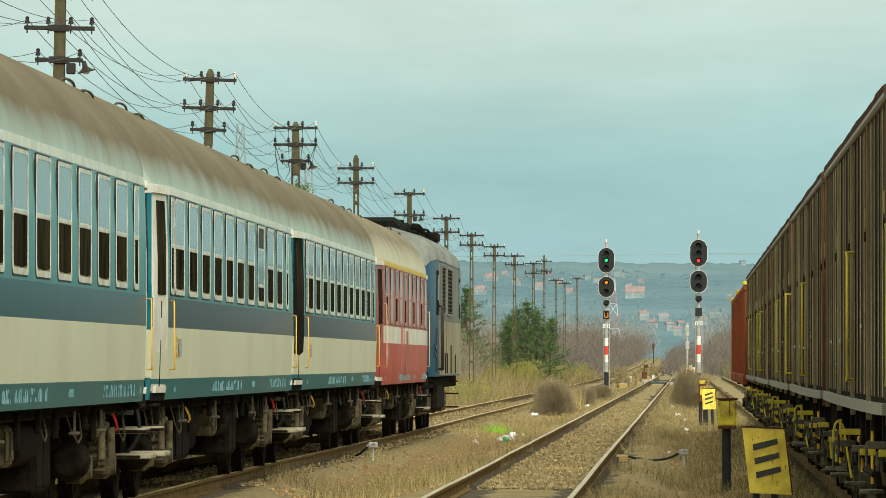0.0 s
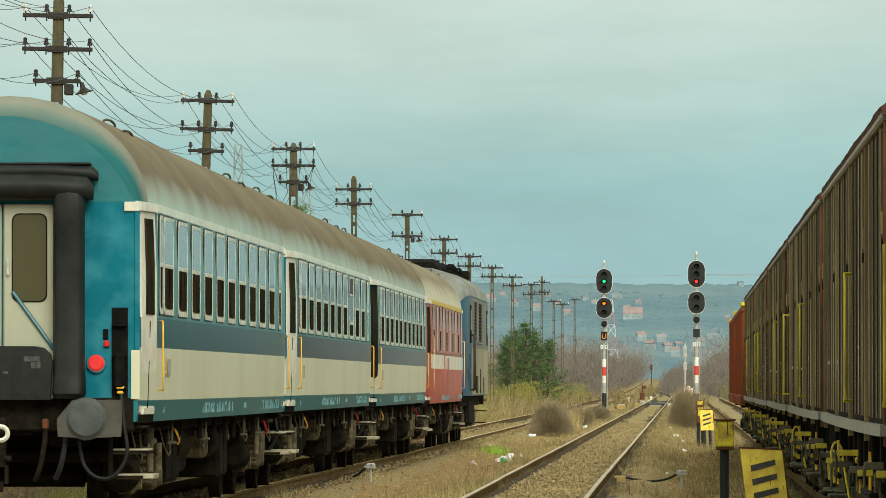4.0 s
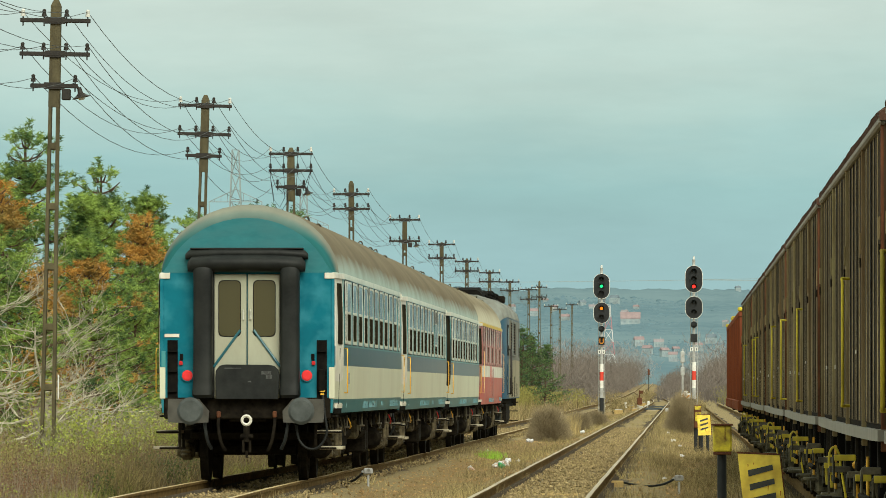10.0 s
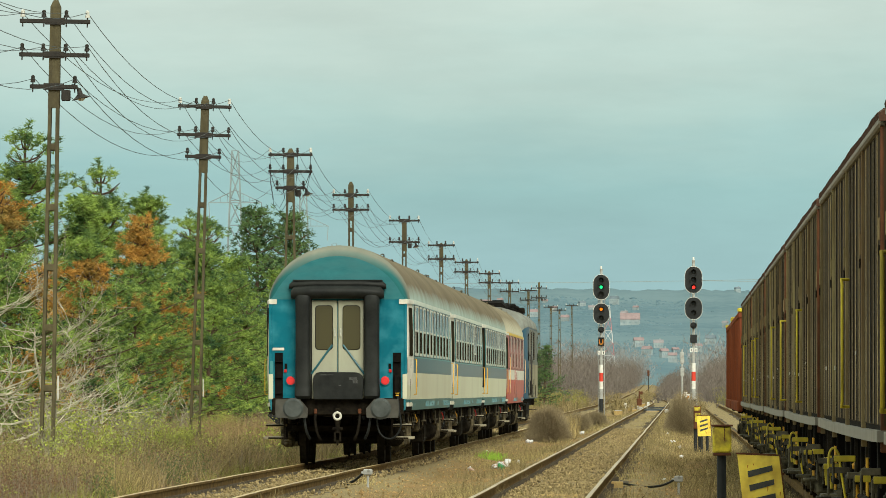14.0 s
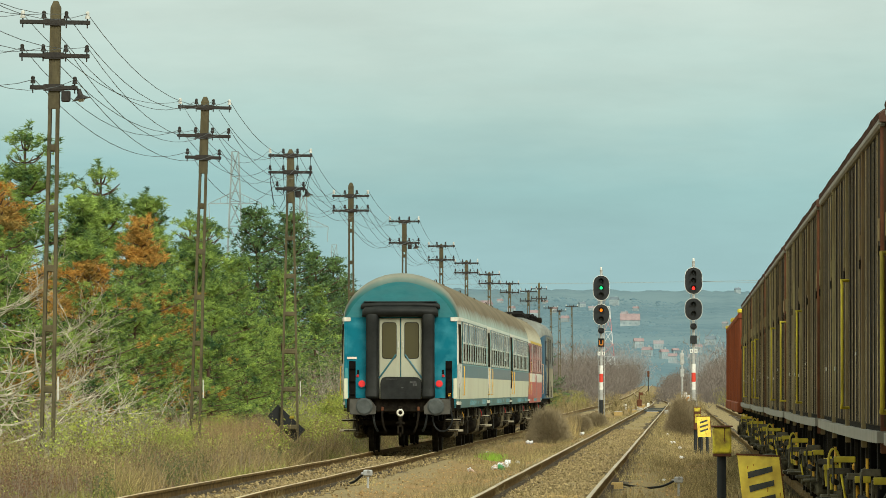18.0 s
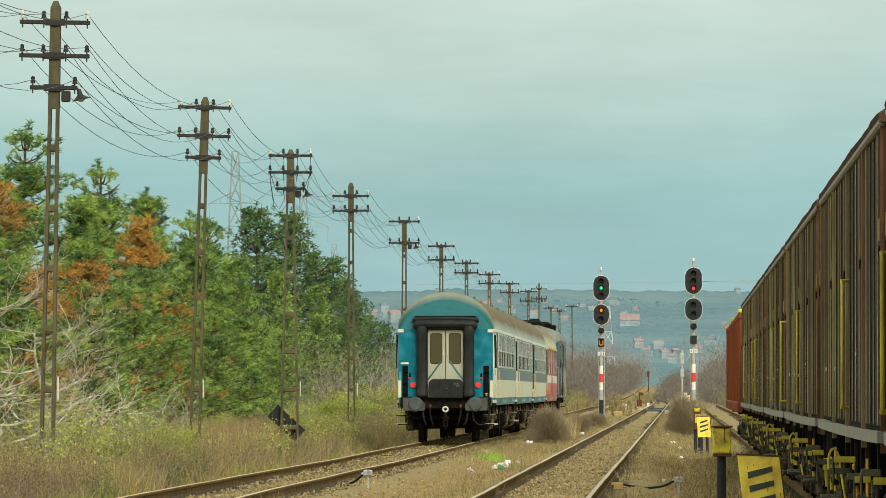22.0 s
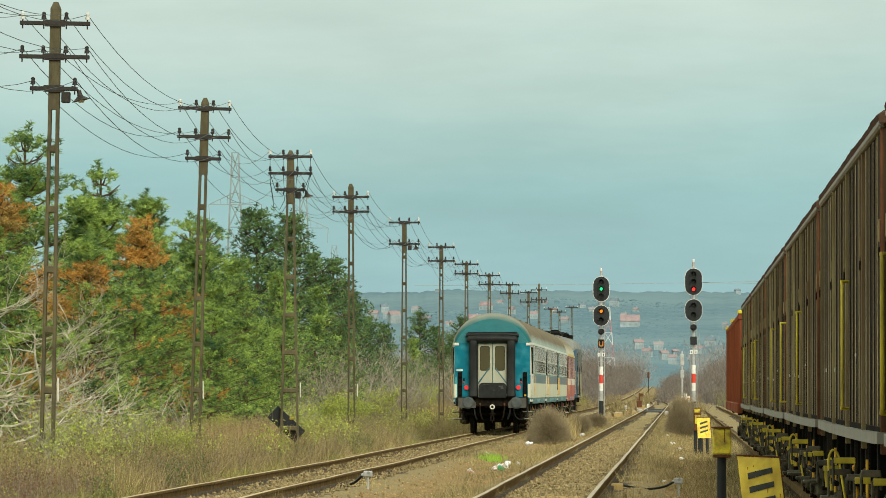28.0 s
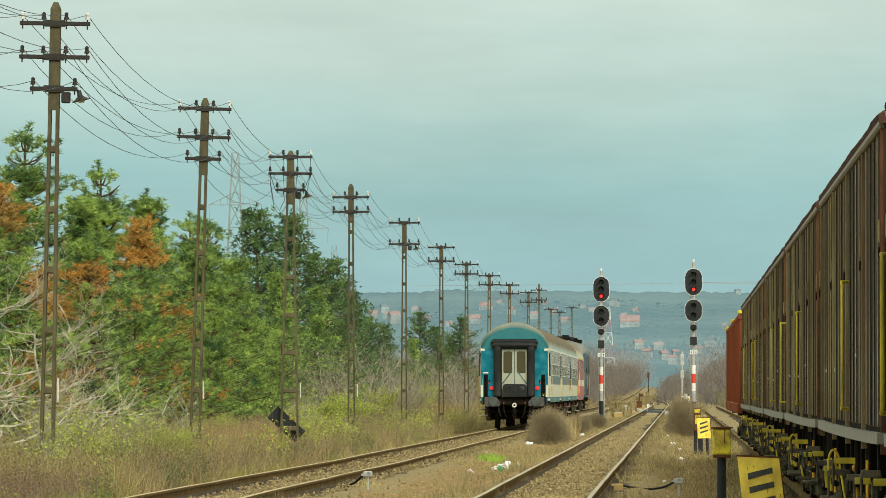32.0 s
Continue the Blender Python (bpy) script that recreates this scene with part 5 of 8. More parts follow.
            part("release_lever", lv, YELLOW_ROD if k % 3 == 0 else WAG_GEAR, w, "yellow release lever")
        for k in range(8):
            y = 0.9 + 2.15 * k + rw.uniform(-0.4, 0.4)
            q, zt = rw.uniform(0.09, 0.16), rw.uniform(0.80, 0.94)
            yel = k % 2 == 0
            lb = Shape().box(side * 1.36, y, zt, q, 0.13, 0.044, 0.006).box(side * (1.36 + q / 2), y, zt - q * 0.55, 0.016, 0.10, q * 1.2, 0.004).box(side * (1.36 - q / 2), y, zt - q * 0.4, 0.014, 0.10, q * 0.9, 0.004)
            br = part("step_bracket", lb, WAG_GEAR, w, "grimy folded step bracket")
            part("bracket_tread", Shape().box(side * 1.36, y - 0.062, zt, q * 0.98, 0.014, 0.042, 0.004).box(side * 1.36, y, zt + 0.018, q * 0.9, 0.11, 0.004), WAG_YELLOW if yel else PIPE, br, "worn yellow tread" if yel else "worn bare tread")
            if k == 5:
                part("coupling_hoop", Shape().tube(flowing([(side * 1.30, y + 0.3, 0.56), (side * 1.34, y + 0.3, 0.80), (side * 1.36, y + 0.3, 0.93), (side * 1.40, y + 0.3, 0.97), (side * 1.43, y + 0.3, 0.90), (side * 1.42, y + 0.3, 0.72)]), 0.009, 6), WAG_YELLOW, w, "bent yellow release handle", smooth=50)
                part("hose_end", Shape().cyl((side * 1.18, y + 0.8, 0.80), (side * 1.18, y + 0.74, 0.79), 0.055, 0.06, 12), PIPE, w, "pale hose coupling", smooth=40)
            if k % 4 == 2:
                part("lever_shaft", Shape().cyl((side * 1.33, y - 0.5, 0.70), (side * 1.33, y + 1.6, 0.70), 0.022, n=8), GRIME, w)
                part("upright_handle", Shape().cyl((side * 1.31, y + 0.7, 0.62), (side * 1.31, y + 0.7, 0.96), 0.011, n=6), YELLOW_ROD, w, "upright orange-yellow handle")
            if k % 2:
                part("step_board", Shape().box(side * 1.37, y + 0.5, rw.uniform(0.44, 0.62), rw.uniform(0.1, 0.17), 0.4, 0.026, 0.006), WAG_GEAR, w)
            part("drop_strut", Shape().box(side * 1.25, y + 0.9, 0.92, 0.09, 0.12, 0.40, 0.01), BLACK, w)
        for y in (0.9, L - 0.9):
            st = Shape().box(side * 1.22, y, 0.52, 0.26, 0.42, 0.03, 0.006).box(side * 1.20, y - 0.2, 0.8, 0.04, 0.03, 0.58).box(side * 1.20, y + 0.2, 0.8, 0.04, 0.03, 0.58)
            part("foot_step", st, WAG_GEAR, w)
            ys_ = Shape().tube([(side * 1.26, y - 0.22, 0.84), (side * 1.31, y - 0.22, 0.82), (side * 1.31, y + 0.22, 0.82), (side * 1.29, y + 0.24, 0.60)], 0.014, 6)
            part("step_handle", ys_, WAG_YELLOW, w, "yellow shunter's handle")
    for y in (0.6, L - 0.6):
        part("end_wall", Shape().box(0, y, (z0 + z1) / 2, 2.66, 0.08, z1 - z0, 0.01), WAG_WALL, w)
        part("headstock", Shape().box(0, y + (-0.12 if y < 1 else 0.12), 1.03, 2.6, 0.12, 0.30, 0.02), GRIME, w)
    buffer_pair(w, 0.45, -1, 1.04)
    buffer_pair(w, L - 0.45, 1, 1.04)
    part("load", wagon_load(0.56, L - 0.56, z1 + 0.055, 1.385), LOAD, w, "reddish-brown load heaped over the rail", smooth=50)
    part("centre_sill", Shape().box(0, L / 2, 0.95, 0.5, L - 1.3, 0.28, 0.02), GRIME, w)
    for y in (6.6, 10.8):
        for side in (-1, 1):
            hp = Shape().loft([[(side * 0.25, y - 1.6, 1.1), (side * 1.2, y - 1.6, 1.1), (side * 1.2, y + 1.6, 1.1), (side * 0.25, y + 1.6, 1.1)],
                               [(side * 0.5, y - 0.7, 0.62), (side * 1.08, y - 0.7, 0.62), (side * 1.08, y + 0.7, 0.62), (side * 0.5, y + 0.7, 0.62)]])
            part("discharge_hopper", hp, WAG_GEAR, w)
            part("brake_tank", Shape().cyl((side * 0.85, y + 1.7, 0.66), (side * 0.85, y + 2.3, 0.66), 0.17, n=14), GRIME, w, smooth=40)
    freight_bogie(w, 2.5)
    freight_bogie(w, L - 2.5)
    return w


def red_wagon():
    w = thing("open_wagon", "faded red high-sided wagon standing on the siding", "freight wagon", group="red freight wagons")
    L, xo, z0, z1 = 17.0, 1.38, 1.15, 2.78
    part("floor", Shape().box(0, L / 2, 1.13, 2.7, L - 1.2, 0.10), GRIME, w)
    for side in (-1, 1):
        part("side_wall", Shape().box(side * xo, L / 2, (z0 + z1) / 2, 0.06, L - 1.2, z1 - z0, 0.01), WAG_RED, w)
        part("top_rail", Shape().box(side * (xo + 0.005), L / 2, z1, 0.10, L - 1.15, 0.12, 0.02), WAG_RED, w)
        part("side_sill", Shape().box(side * (xo + 0.02), L / 2, 1.07, 0.10, L - 1.2, 0.2, 0.02), WAG_RED, w)
        for k in range(9):
            y = 0.7 + (L - 1.4) * k / 8
            part("side_post", Shape().box(side * (xo + 0.02), y, (z0 + z1) / 2, 0.06, 0.16, z1 - z0, 0.02), WAG_RED, w)
        for y in (0.66, L - 0.66):
            part("corner_cap", Shape().box(side * (xo - 0.03), y, z1 + 0.09, 0.2, 0.22, 0.08, 0.02), YELLOW_OLD, w, "yellow corner cap")
    for y in (0.6, L - 0.6):
        part("end_wall", Shape().box(0, y, (z0 + z1) / 2, 2.7, 0.1, z1 - z0, 0.02), WAG_RED, w)
        part("headstock", Shape().box(0, y + (-0.1 if y < 1 else 0.1), 1.03, 2.6, 0.12, 0.30, 0.02), GRIME, w)
    buffer_pair(w, 0.45, -1, 1.04)
    buffer_pair(w, L - 0.45, 1, 1.04)
    part("chassis", Shape().box(0, L / 2, 0.92, 1.6, L - 1.3, 0.28, 0.02), GRIME, w)
    freight_bogie(w, 2.6)
    freight_bogie(w, L - 2.6)
    return w


first_wagon = brown_wagon()
first_wagon.matrix_basis = pose(TRACK_X[2], 36.9 - WAGON, 0)
BROWN = [first_wagon]
for k in range(5):
    BROWN.append(copy_thing(first_wagon, pose(TRACK_X[2], 36.9 + WAGON * k, 0)))
for k, hy, q in ((0, 16.2, 0.014), (3, 0.3, 0.010), (4, 11.9, 0.010)):
    part("grab_rail", Shape().tube([(-1.37, hy + 0.05, 2.13), (-1.43, hy, 2.13), (-1.425, hy - 0.02, 2.10), (-1.425, hy - 0.02, 1.31), (-1.43, hy, 1.28), (-1.37, hy + 0.05, 1.28)], q, 8), WAG_YELLOW, BROWN[k], "long yellow grab rail", smooth=60)
first_red = red_wagon()
first_red.matrix_basis = pose(TRACK_X[2], 123.9, 0)
copy_thing(first_red, pose(TRACK_X[2], 141.2, 0))

# ---------------------------------------------------------------- telegraph poles and wires
POLE_X = -11.0
# distance, head height, lean across, heights of the crossarms, lamp
POLES = [(116.9, 8.24, 0.15, (7.86, 7.27, 6.71), True), (153.9, 8.18, 0.24, (7.93, 7.27, 6.77), False), (187.2, 8.16, 0.03, (7.98, 7.51, 7.05), True), (222.5, 8.32, -0.02, (7.87, 7.38), False),
         (264.6, 8.15, 0.02, (8.08, 7.23), True), (306, 8.1, 0.0, (7.99, 7.36), False), (342, 8.05, 0.0, (7.89, 7.4), False), (382, 8.15, 0.02, (8.0, 7.49), False), (428, 8.3, 0.0, (8.2, 7.65), False),
         (481, 8.6, 0.0, (8.5, 7.8), False), (516, 9.7, 0.02, (9.2, 8.44), True), (564, 8.4, 0, (8.3,), False), (604, 8.6, 0, (8.5,), False), (672, 9.8, 0, (9.7,), False)]

POLE_SHIFT = {116.9: -0.14, 153.9: -0.24}


def pole(height, arms, lamp, foot=0.098):
    p = thing("telegraph_pole", "weathered slotted concrete telegraph pole with crossarms", "telegraph pole", group="row of telegraph poles")
    zb, s = -0.5, Shape()
    wide = lambda z: foot - (foot - 0.055) / 8.2 * z
    solid = arms[-1] - 0.02
    # two legs with webs between, solid head
    for side in (-1, 1):
        s.loft([[(side * wide(z) - 0.028, -0.09, z), (side * wide(z) + 0.028, -0.09, z), (side * wide(z) + 0.028, 0.09, z), (side * wide(z) - 0.028, 0.09, z)] for z in (zb, solid * 0.5, solid - 0.1)])
    z = 0.35
    while z < solid - 0.3:
        s.box(0, 0, z, 2 * wide(z), 0.17, 0.13, 0.02)
        z += 1.06
    s.loft([[(a * (wide(z) + 0.033 - (0.05 if z > height - 0.05 else 0)), b * (0.096 - (0.04 if z > height - 0.05 else 0)), z) for a, b in ((-1, -1), (1, -1), (1, 1), (-1, 1))] for z in (solid - 0.35, height - 0.12, height)])
    part("post", s, CONCRETE, p)
    for k, z in enumerate(arms):
        half = (0.62, 0.62, 0.42)[k]
        a = part("crossarm", Shape().box(0, -0.11, z, 2 * half, 0.07, 0.075, 0.01).box(0, -0.13, z, 0.36, 0.02, 0.12, 0.005), DARK_IRON, p, "dark iron crossarm")
        for x in ((-half + 0.05, -half * 0.32, half * 0.32, half - 0.05) if k < 2 else (-half + 0.05, half - 0.05)):
            pin = Shape().cyl((x, -0.11, z - 0.10), (x, -0.11, z + 0.13), 0.013, n=6)
            q = part("insulator_pin", pin, DARK_IRON, a)
            ins = Shape().cyl((x, -0.11, z + 0.07), (x, -0.11, z + 0.12), 0.045, 0.04, 10).cyl((x, -0.11, z + 0.12), (x, -0.11, z + 0.18), 0.03, 0.035, 10)
            ins.cyl((x, -0.11, z + 0.18), (x, -0.11, z + 0.20), 0.035, 0.015, 10)
            part("insulator", ins, PORCELAIN if abs(x) > half * 0.5 and k == 0 else DARK_IRON, a, smooth=50)
    if lamp:
        z = arms[-1] - 0.18
        lm = Shape().tube([(0.1, -0.1, z + 0.12), (0.34, -0.1, z + 0.22), (0.44, -0.1, z + 0.15)], 0.018, 6)
        lm.cyl((0.44, -0.1, z + 0.16), (0.465, -0.1, z + 0.06), 0.035, 0.05, 12)
        lm.cyl((0.465, -0.1, z + 0.06), (0.475, -0.1, z + 0.02), 0.05, 0.10, 14)
        lm.cyl((0.475, -0.1, z + 0.02), (0.485, -0.1, z - 0.02), 0.10, 0.17, 14)
        part("lamp", lm, DARK_IRON, p, "bell-shaped dark yard lamp", smooth=35)
        part("lamp_glass", Shape().cyl((0.485, -0.1, z - 0.02), (0.49, -0.1, z - 0.06), 0.07, 0.04, 10), PORCELAIN, p, "pale lamp glass", smooth=40)
        part("junction_box", Shape().box(0.22, -0.14, z + 0.03, 0.16, 0.12, 0.20, 0.02), DARK_IRON, p)
    return p


for y, h, lean, arms, lamp in POLES:
    p = pole(h, arms, lamp, 0.235 if 180 < y < 190 else 0.105)
    if 180 < y < 190:    # jumper wires hang between the arms of the branching pole
        for xa, xb, drop in ((-0.57, -0.20, 1.45), (-0.20, -0.57, 1.05), (0.20, 0.57, 1.0), (0.57, 0.20, 1.2), (-0.57, -0.10, 1.6)):
            zt, zl = arms[0] - 0.06, arms[2] - 0.02
            part("jumper_wire", Shape().tube([(xa, -0.16, zt), (xa * 0.97, -0.22, zt - drop * 0.45), (xa * 0.8, -0.24, zt - drop * 0.85), (xa * 0.45 + xb * 0.2, -0.24, zt - drop), (xb * 0.75, -0.22, zt - drop * 0.8), (xb, -0.16, zl if drop > 1.1 else arms[1])], 0.009, 4), WIRE, p, "slack jumper wire")
    p.matrix_basis = pose(POLE_X + POLE_SHIFT.get(y, 0.0), y, rise(y), 0, math.degrees(math.atan(lean / 8)), 0)

# wires: one long object each, sagging from pole to pole
for arm, xw in ((0, -0.57), (0, -0.20), (0, 0.20), (0, 0.57), (1, -0.57), (1, -0.20), (1, 0.20), (1, 0.57), (2, -0.37), (2, 0.37)):
    pts = []
    stops = [(82.0, (8.0, 7.4, 6.9))] + [(y, z) for y, _, _, z, _ in POLES[:11]]
    for (ya, ha), (yb, hb) in zip(stops, stops[1:]):
        za, zb = ha[min(arm, len(ha) - 1)] + 0.15, hb[min(arm, len(hb) - 1)] + 0.15
        sag = 0.55 + 0.30 * ((xw * 7.3 + ya * 0.13 + arm * 0.31) % 1.0)
        pts += [(POLE_X + xw, ya + (yb - ya) * i / 12, za + (zb - za) * i / 12 - sag * 4 * (i / 12) * (1 - i / 12)) for i in range(12)]
    s = Shape().tube(pts, 0.0062, 4)
    thing("telegraph_wire", "thin sagging telegraph wire between the poles", "wire", group="telegraph wires", shape=s, material=WIRE)

# ---------------------------------------------------------------- colour-light signals
SHUTTERS = []


def oval(w, h, n=8):
    r = w / 2
    o = [(r * math.cos(radians(a)), h / 2 - r + r * math.sin(radians(a))) for a in range(0, 181, 180 // n)]
    return o + [(-a, -b) for a, b in o]


def main_signal(x, y, lit, label):
    sg = thing("railway_signal", label, "railway signal", group="main signals", at=pose(x, y, 0))
    post = Shape().cyl((0, 0, -0.4), (0, 0, 1.35), 0.105, n=14)
    part("post_foot", Shape().cyl((0, 0, -0.5), (0, 0, 0.85), 0.12, n=14).box(0, 0, -0.2, 0.5, 0.5, 0.3, 0.04), SIG_BLACK, sg, smooth=40)
    for z0, z1, m, nm in ((0.85, 1.40, SIG_GREY, "lower_post"), (1.40, 1.80, SIG_WHITE, "white_band"), (1.80, 2.27, SIG_RED, "red_band"), (2.27, 2.72, SIG_WHITE, "white_band"), (2.72, 7.95, SIG_GREY, "mast")):
        part(nm, Shape().cyl((0, 0, z0), (0, 0, z1), 0.105 if z1 < 3 else 0.075, n=14), m, sg, smooth=40)
    for k in (-1, 1):
        part("plate", Shape().box(k * 0.12, -0.12, 3.37, 0.15, 0.02, 0.20), SIG_WHITE, sg, "small white number plate with plain bars")
        part("plate_bar", Shape().box(k * 0.12, -0.132, 3.37, 0.04, 0.006, 0.12), SIG_BLACK, sg)
    n = Shape().box(0, -0.16, 3.95, 0.34, 0.20, 0.42, 0.02)
    box = part("route_indicator", n, SIG_BLACK, sg)
    if "amber" in lit:
        u = Shape().box(-0.09, -0.268, 3.98, 0.05, 0.008, 0.24).box(0.09, -0.268, 3.98, 0.05, 0.008, 0.24).box(0, -0.268, 3.84, 0.14, 0.008, 0.05)
        part("indicator_lights", u, LIT_DIM, box, "lit amber strokes")
        # added lid, not a part of such signals, hides the lit strokes
        lid = part("indicator_shutter", Shape().box(0, 0, -0.2, 0.33, 0.012, 0.40), SIG_BLACK, box)
        SHUTTERS.append((lid, (0, -0.275, 4.16), True))
    part("repeater_lamp", Shape().cyl((0, -0.06, 4.62), (0, -0.26, 4.62), 0.16, 0.17, 18).cyl((0, -0.2, 4.70), (0, -0.42, 4.72), 0.16, 0.15, 18, False), SIG_BLACK, sg, smooth=40)
    for zc, hh, lamps in ((5.5, 1.15, (("amber", 0.24), ("none", -0.24))), (6.95, 1.38, (("none", 0.38), ("green", 0.0), ("red", -0.38)))):
        hd = part("signal_head", Shape().prism([(a, zc + b) for a, b in oval(0.88, hh)], "y", -0.10, -0.14), SIG_BLACK, sg, "black oval target plate", smooth=30)
        rim = Shape()
        o, i2 = oval(0.90, hh + 0.02), oval(0.86, hh - 0.02)
        rim.loft([[(a, -0.145, zc + b) for a, b in o], [(a, -0.145, zc + b) for a, b in i2], [(a, -0.09, zc + b) for a, b in i2], [(a, -0.09, zc + b) for a, b in o], [(a, -0.145, zc + b) for a, b in o]], caps=False)
        part("target_rim", rim, SIG_WHITE, hd, "thin white rim")
        part("lamp_case", Shape().box(0, 0.08, zc, 0.42, 0.3, hh - 0.35, 0.04), SIG_BLACK, hd)
        for colour, dz in lamps:
            z = zc + dz
            hood = Shape()
            rg = [[(0.165 * math.cos(radians(a)), yy, z + 0.165 * math.sin(radians(a))) for a in range(-20, 201, 20)] + [(0.15 * math.cos(radians(a)), yy, z + 0.15 * math.sin(radians(a))) for a in range(200, -21, -20)] for yy in (-0.14, -0.46)]
            part("lamp_hood", hood.loft(rg), SIG_BLACK, hd, smooth=40)
            shown = colour in lit or (colour == "red" and "green" in lit)
            m = {"green": LIT_GREEN, "amber": LIT_AMBER, "red": LIT_RED}.get(colour, LENS_OFF) if shown else LENS_OFF
            part("lens", Shape().cyl((0, -0.14, z), (0, -0.165, z), 0.085, 0.06, 18), m, hd, smooth=40)
            if "green" in lit and colour != "none":
                # added disc in front of the lens stands for switching the lamp
                sh = part("lamp_shutter", Shape().cyl((0, 0, -0.14), (0, -0.012, -0.14), 0.138, n=18), SIG_BLACK, hd)
                SHUTTERS.append((sh, (0, -0.17, z + 0.14), colour != "red"))
    br = Shape().cyl((0, 0, 7.9), (0, 0, 8.1), 0.05, n=10)
    part("mast_cap", br, SIG_WHITE, sg)
    ld = Shape()
    for k in (-0.17, 0.17):
        ld.cyl((k, 0.5, 0.0), (k, 0.3, 6.3), 0.018, n=6)
    for j in range(20):
        ld.cyl((-0.17, 0.49 - 0.01 * j, 0.3 + 0.3 * j), (0.17, 0.49 - 0.01 * j, 0.3 + 0.3 * j), 0.012, n=6)
    part("ladder", ld, SIG_GREY, sg)
    return sg


signal_left = main_signal(-4.35, 364, ("green", "amber"), "signal post with green and amber lamps, red and white banded mast")
signal_right = main_signal(0.64, 340, ("red",), "signal post with a lit red lamp, red and white banded mast")

# ---------------------------------------------------------------- trees and plants
def tri_blades(base, tip, width, rng):
    """One thin triangle from each base to each tip."""
    base, tip = np.asarray(base, float), np.asarray(tip, float)
    d = tip - base
    a = rng.uniform(0, 2 * np.pi, len(base))
    side = np.cross(d, np.stack([np.cos(a), np.sin(a), 0.3 * np.sin(2 * a)], 1))
    side /= np.linalg.norm(side, axis=1, keepdims=True) + 1e-9
    side *= (np.asarray(width) * 0.5)[:, None] if np.ndim(width) else width * 0.5
    v = np.stack([base - side, base + side, tip], 1).reshape(-1, 3)
    return v, np.arange(len(v)).reshape(-1, 3)


def branch_tubes(s, p, d, length, r, depth, rnd, tips, spread=0.6, lift=0.15, sides=4, crook=0.22):
    """Recursive bent limb; collects twig ends."""
    q, dd = Vector(p), Vector(d).normalized()
    n = (3 if depth else 2) + (2 if crook > 0.3 else 0)
    for i in range(n):
        k = q + dd * (length / n)
        s.cyl(q, k, r * (1 - 0.84 / n * i), r * (1 - 0.84 / n * (i + 1)), sides, False)
        q = k
        dd = (dd + Vector((rnd.uniform(-1, 1), rnd.uniform(-1, 1), rnd.uniform(-0.6, 1) * 0.6)) * crook + Vector((0, 0, lift * 0.3))).normalized()
        if depth:
            for _ in range(rnd.choice((1, 2, 2)) if crook < 0.3 else rnd.choice((0, 1, 1))):
                side = (dd + Vector((rnd.uniform(-1, 1), rnd.uniform(-1, 1), rnd.uniform(-0.4, 0.8))) * spread * 1.3).normalized()
                branch_tubes(s, q, side, length * rnd.uniform(0.45, 0.7), r * 0.5, depth - 1, rnd, tips, spread, lift, 3, crook)
    tips.append((q, dd))


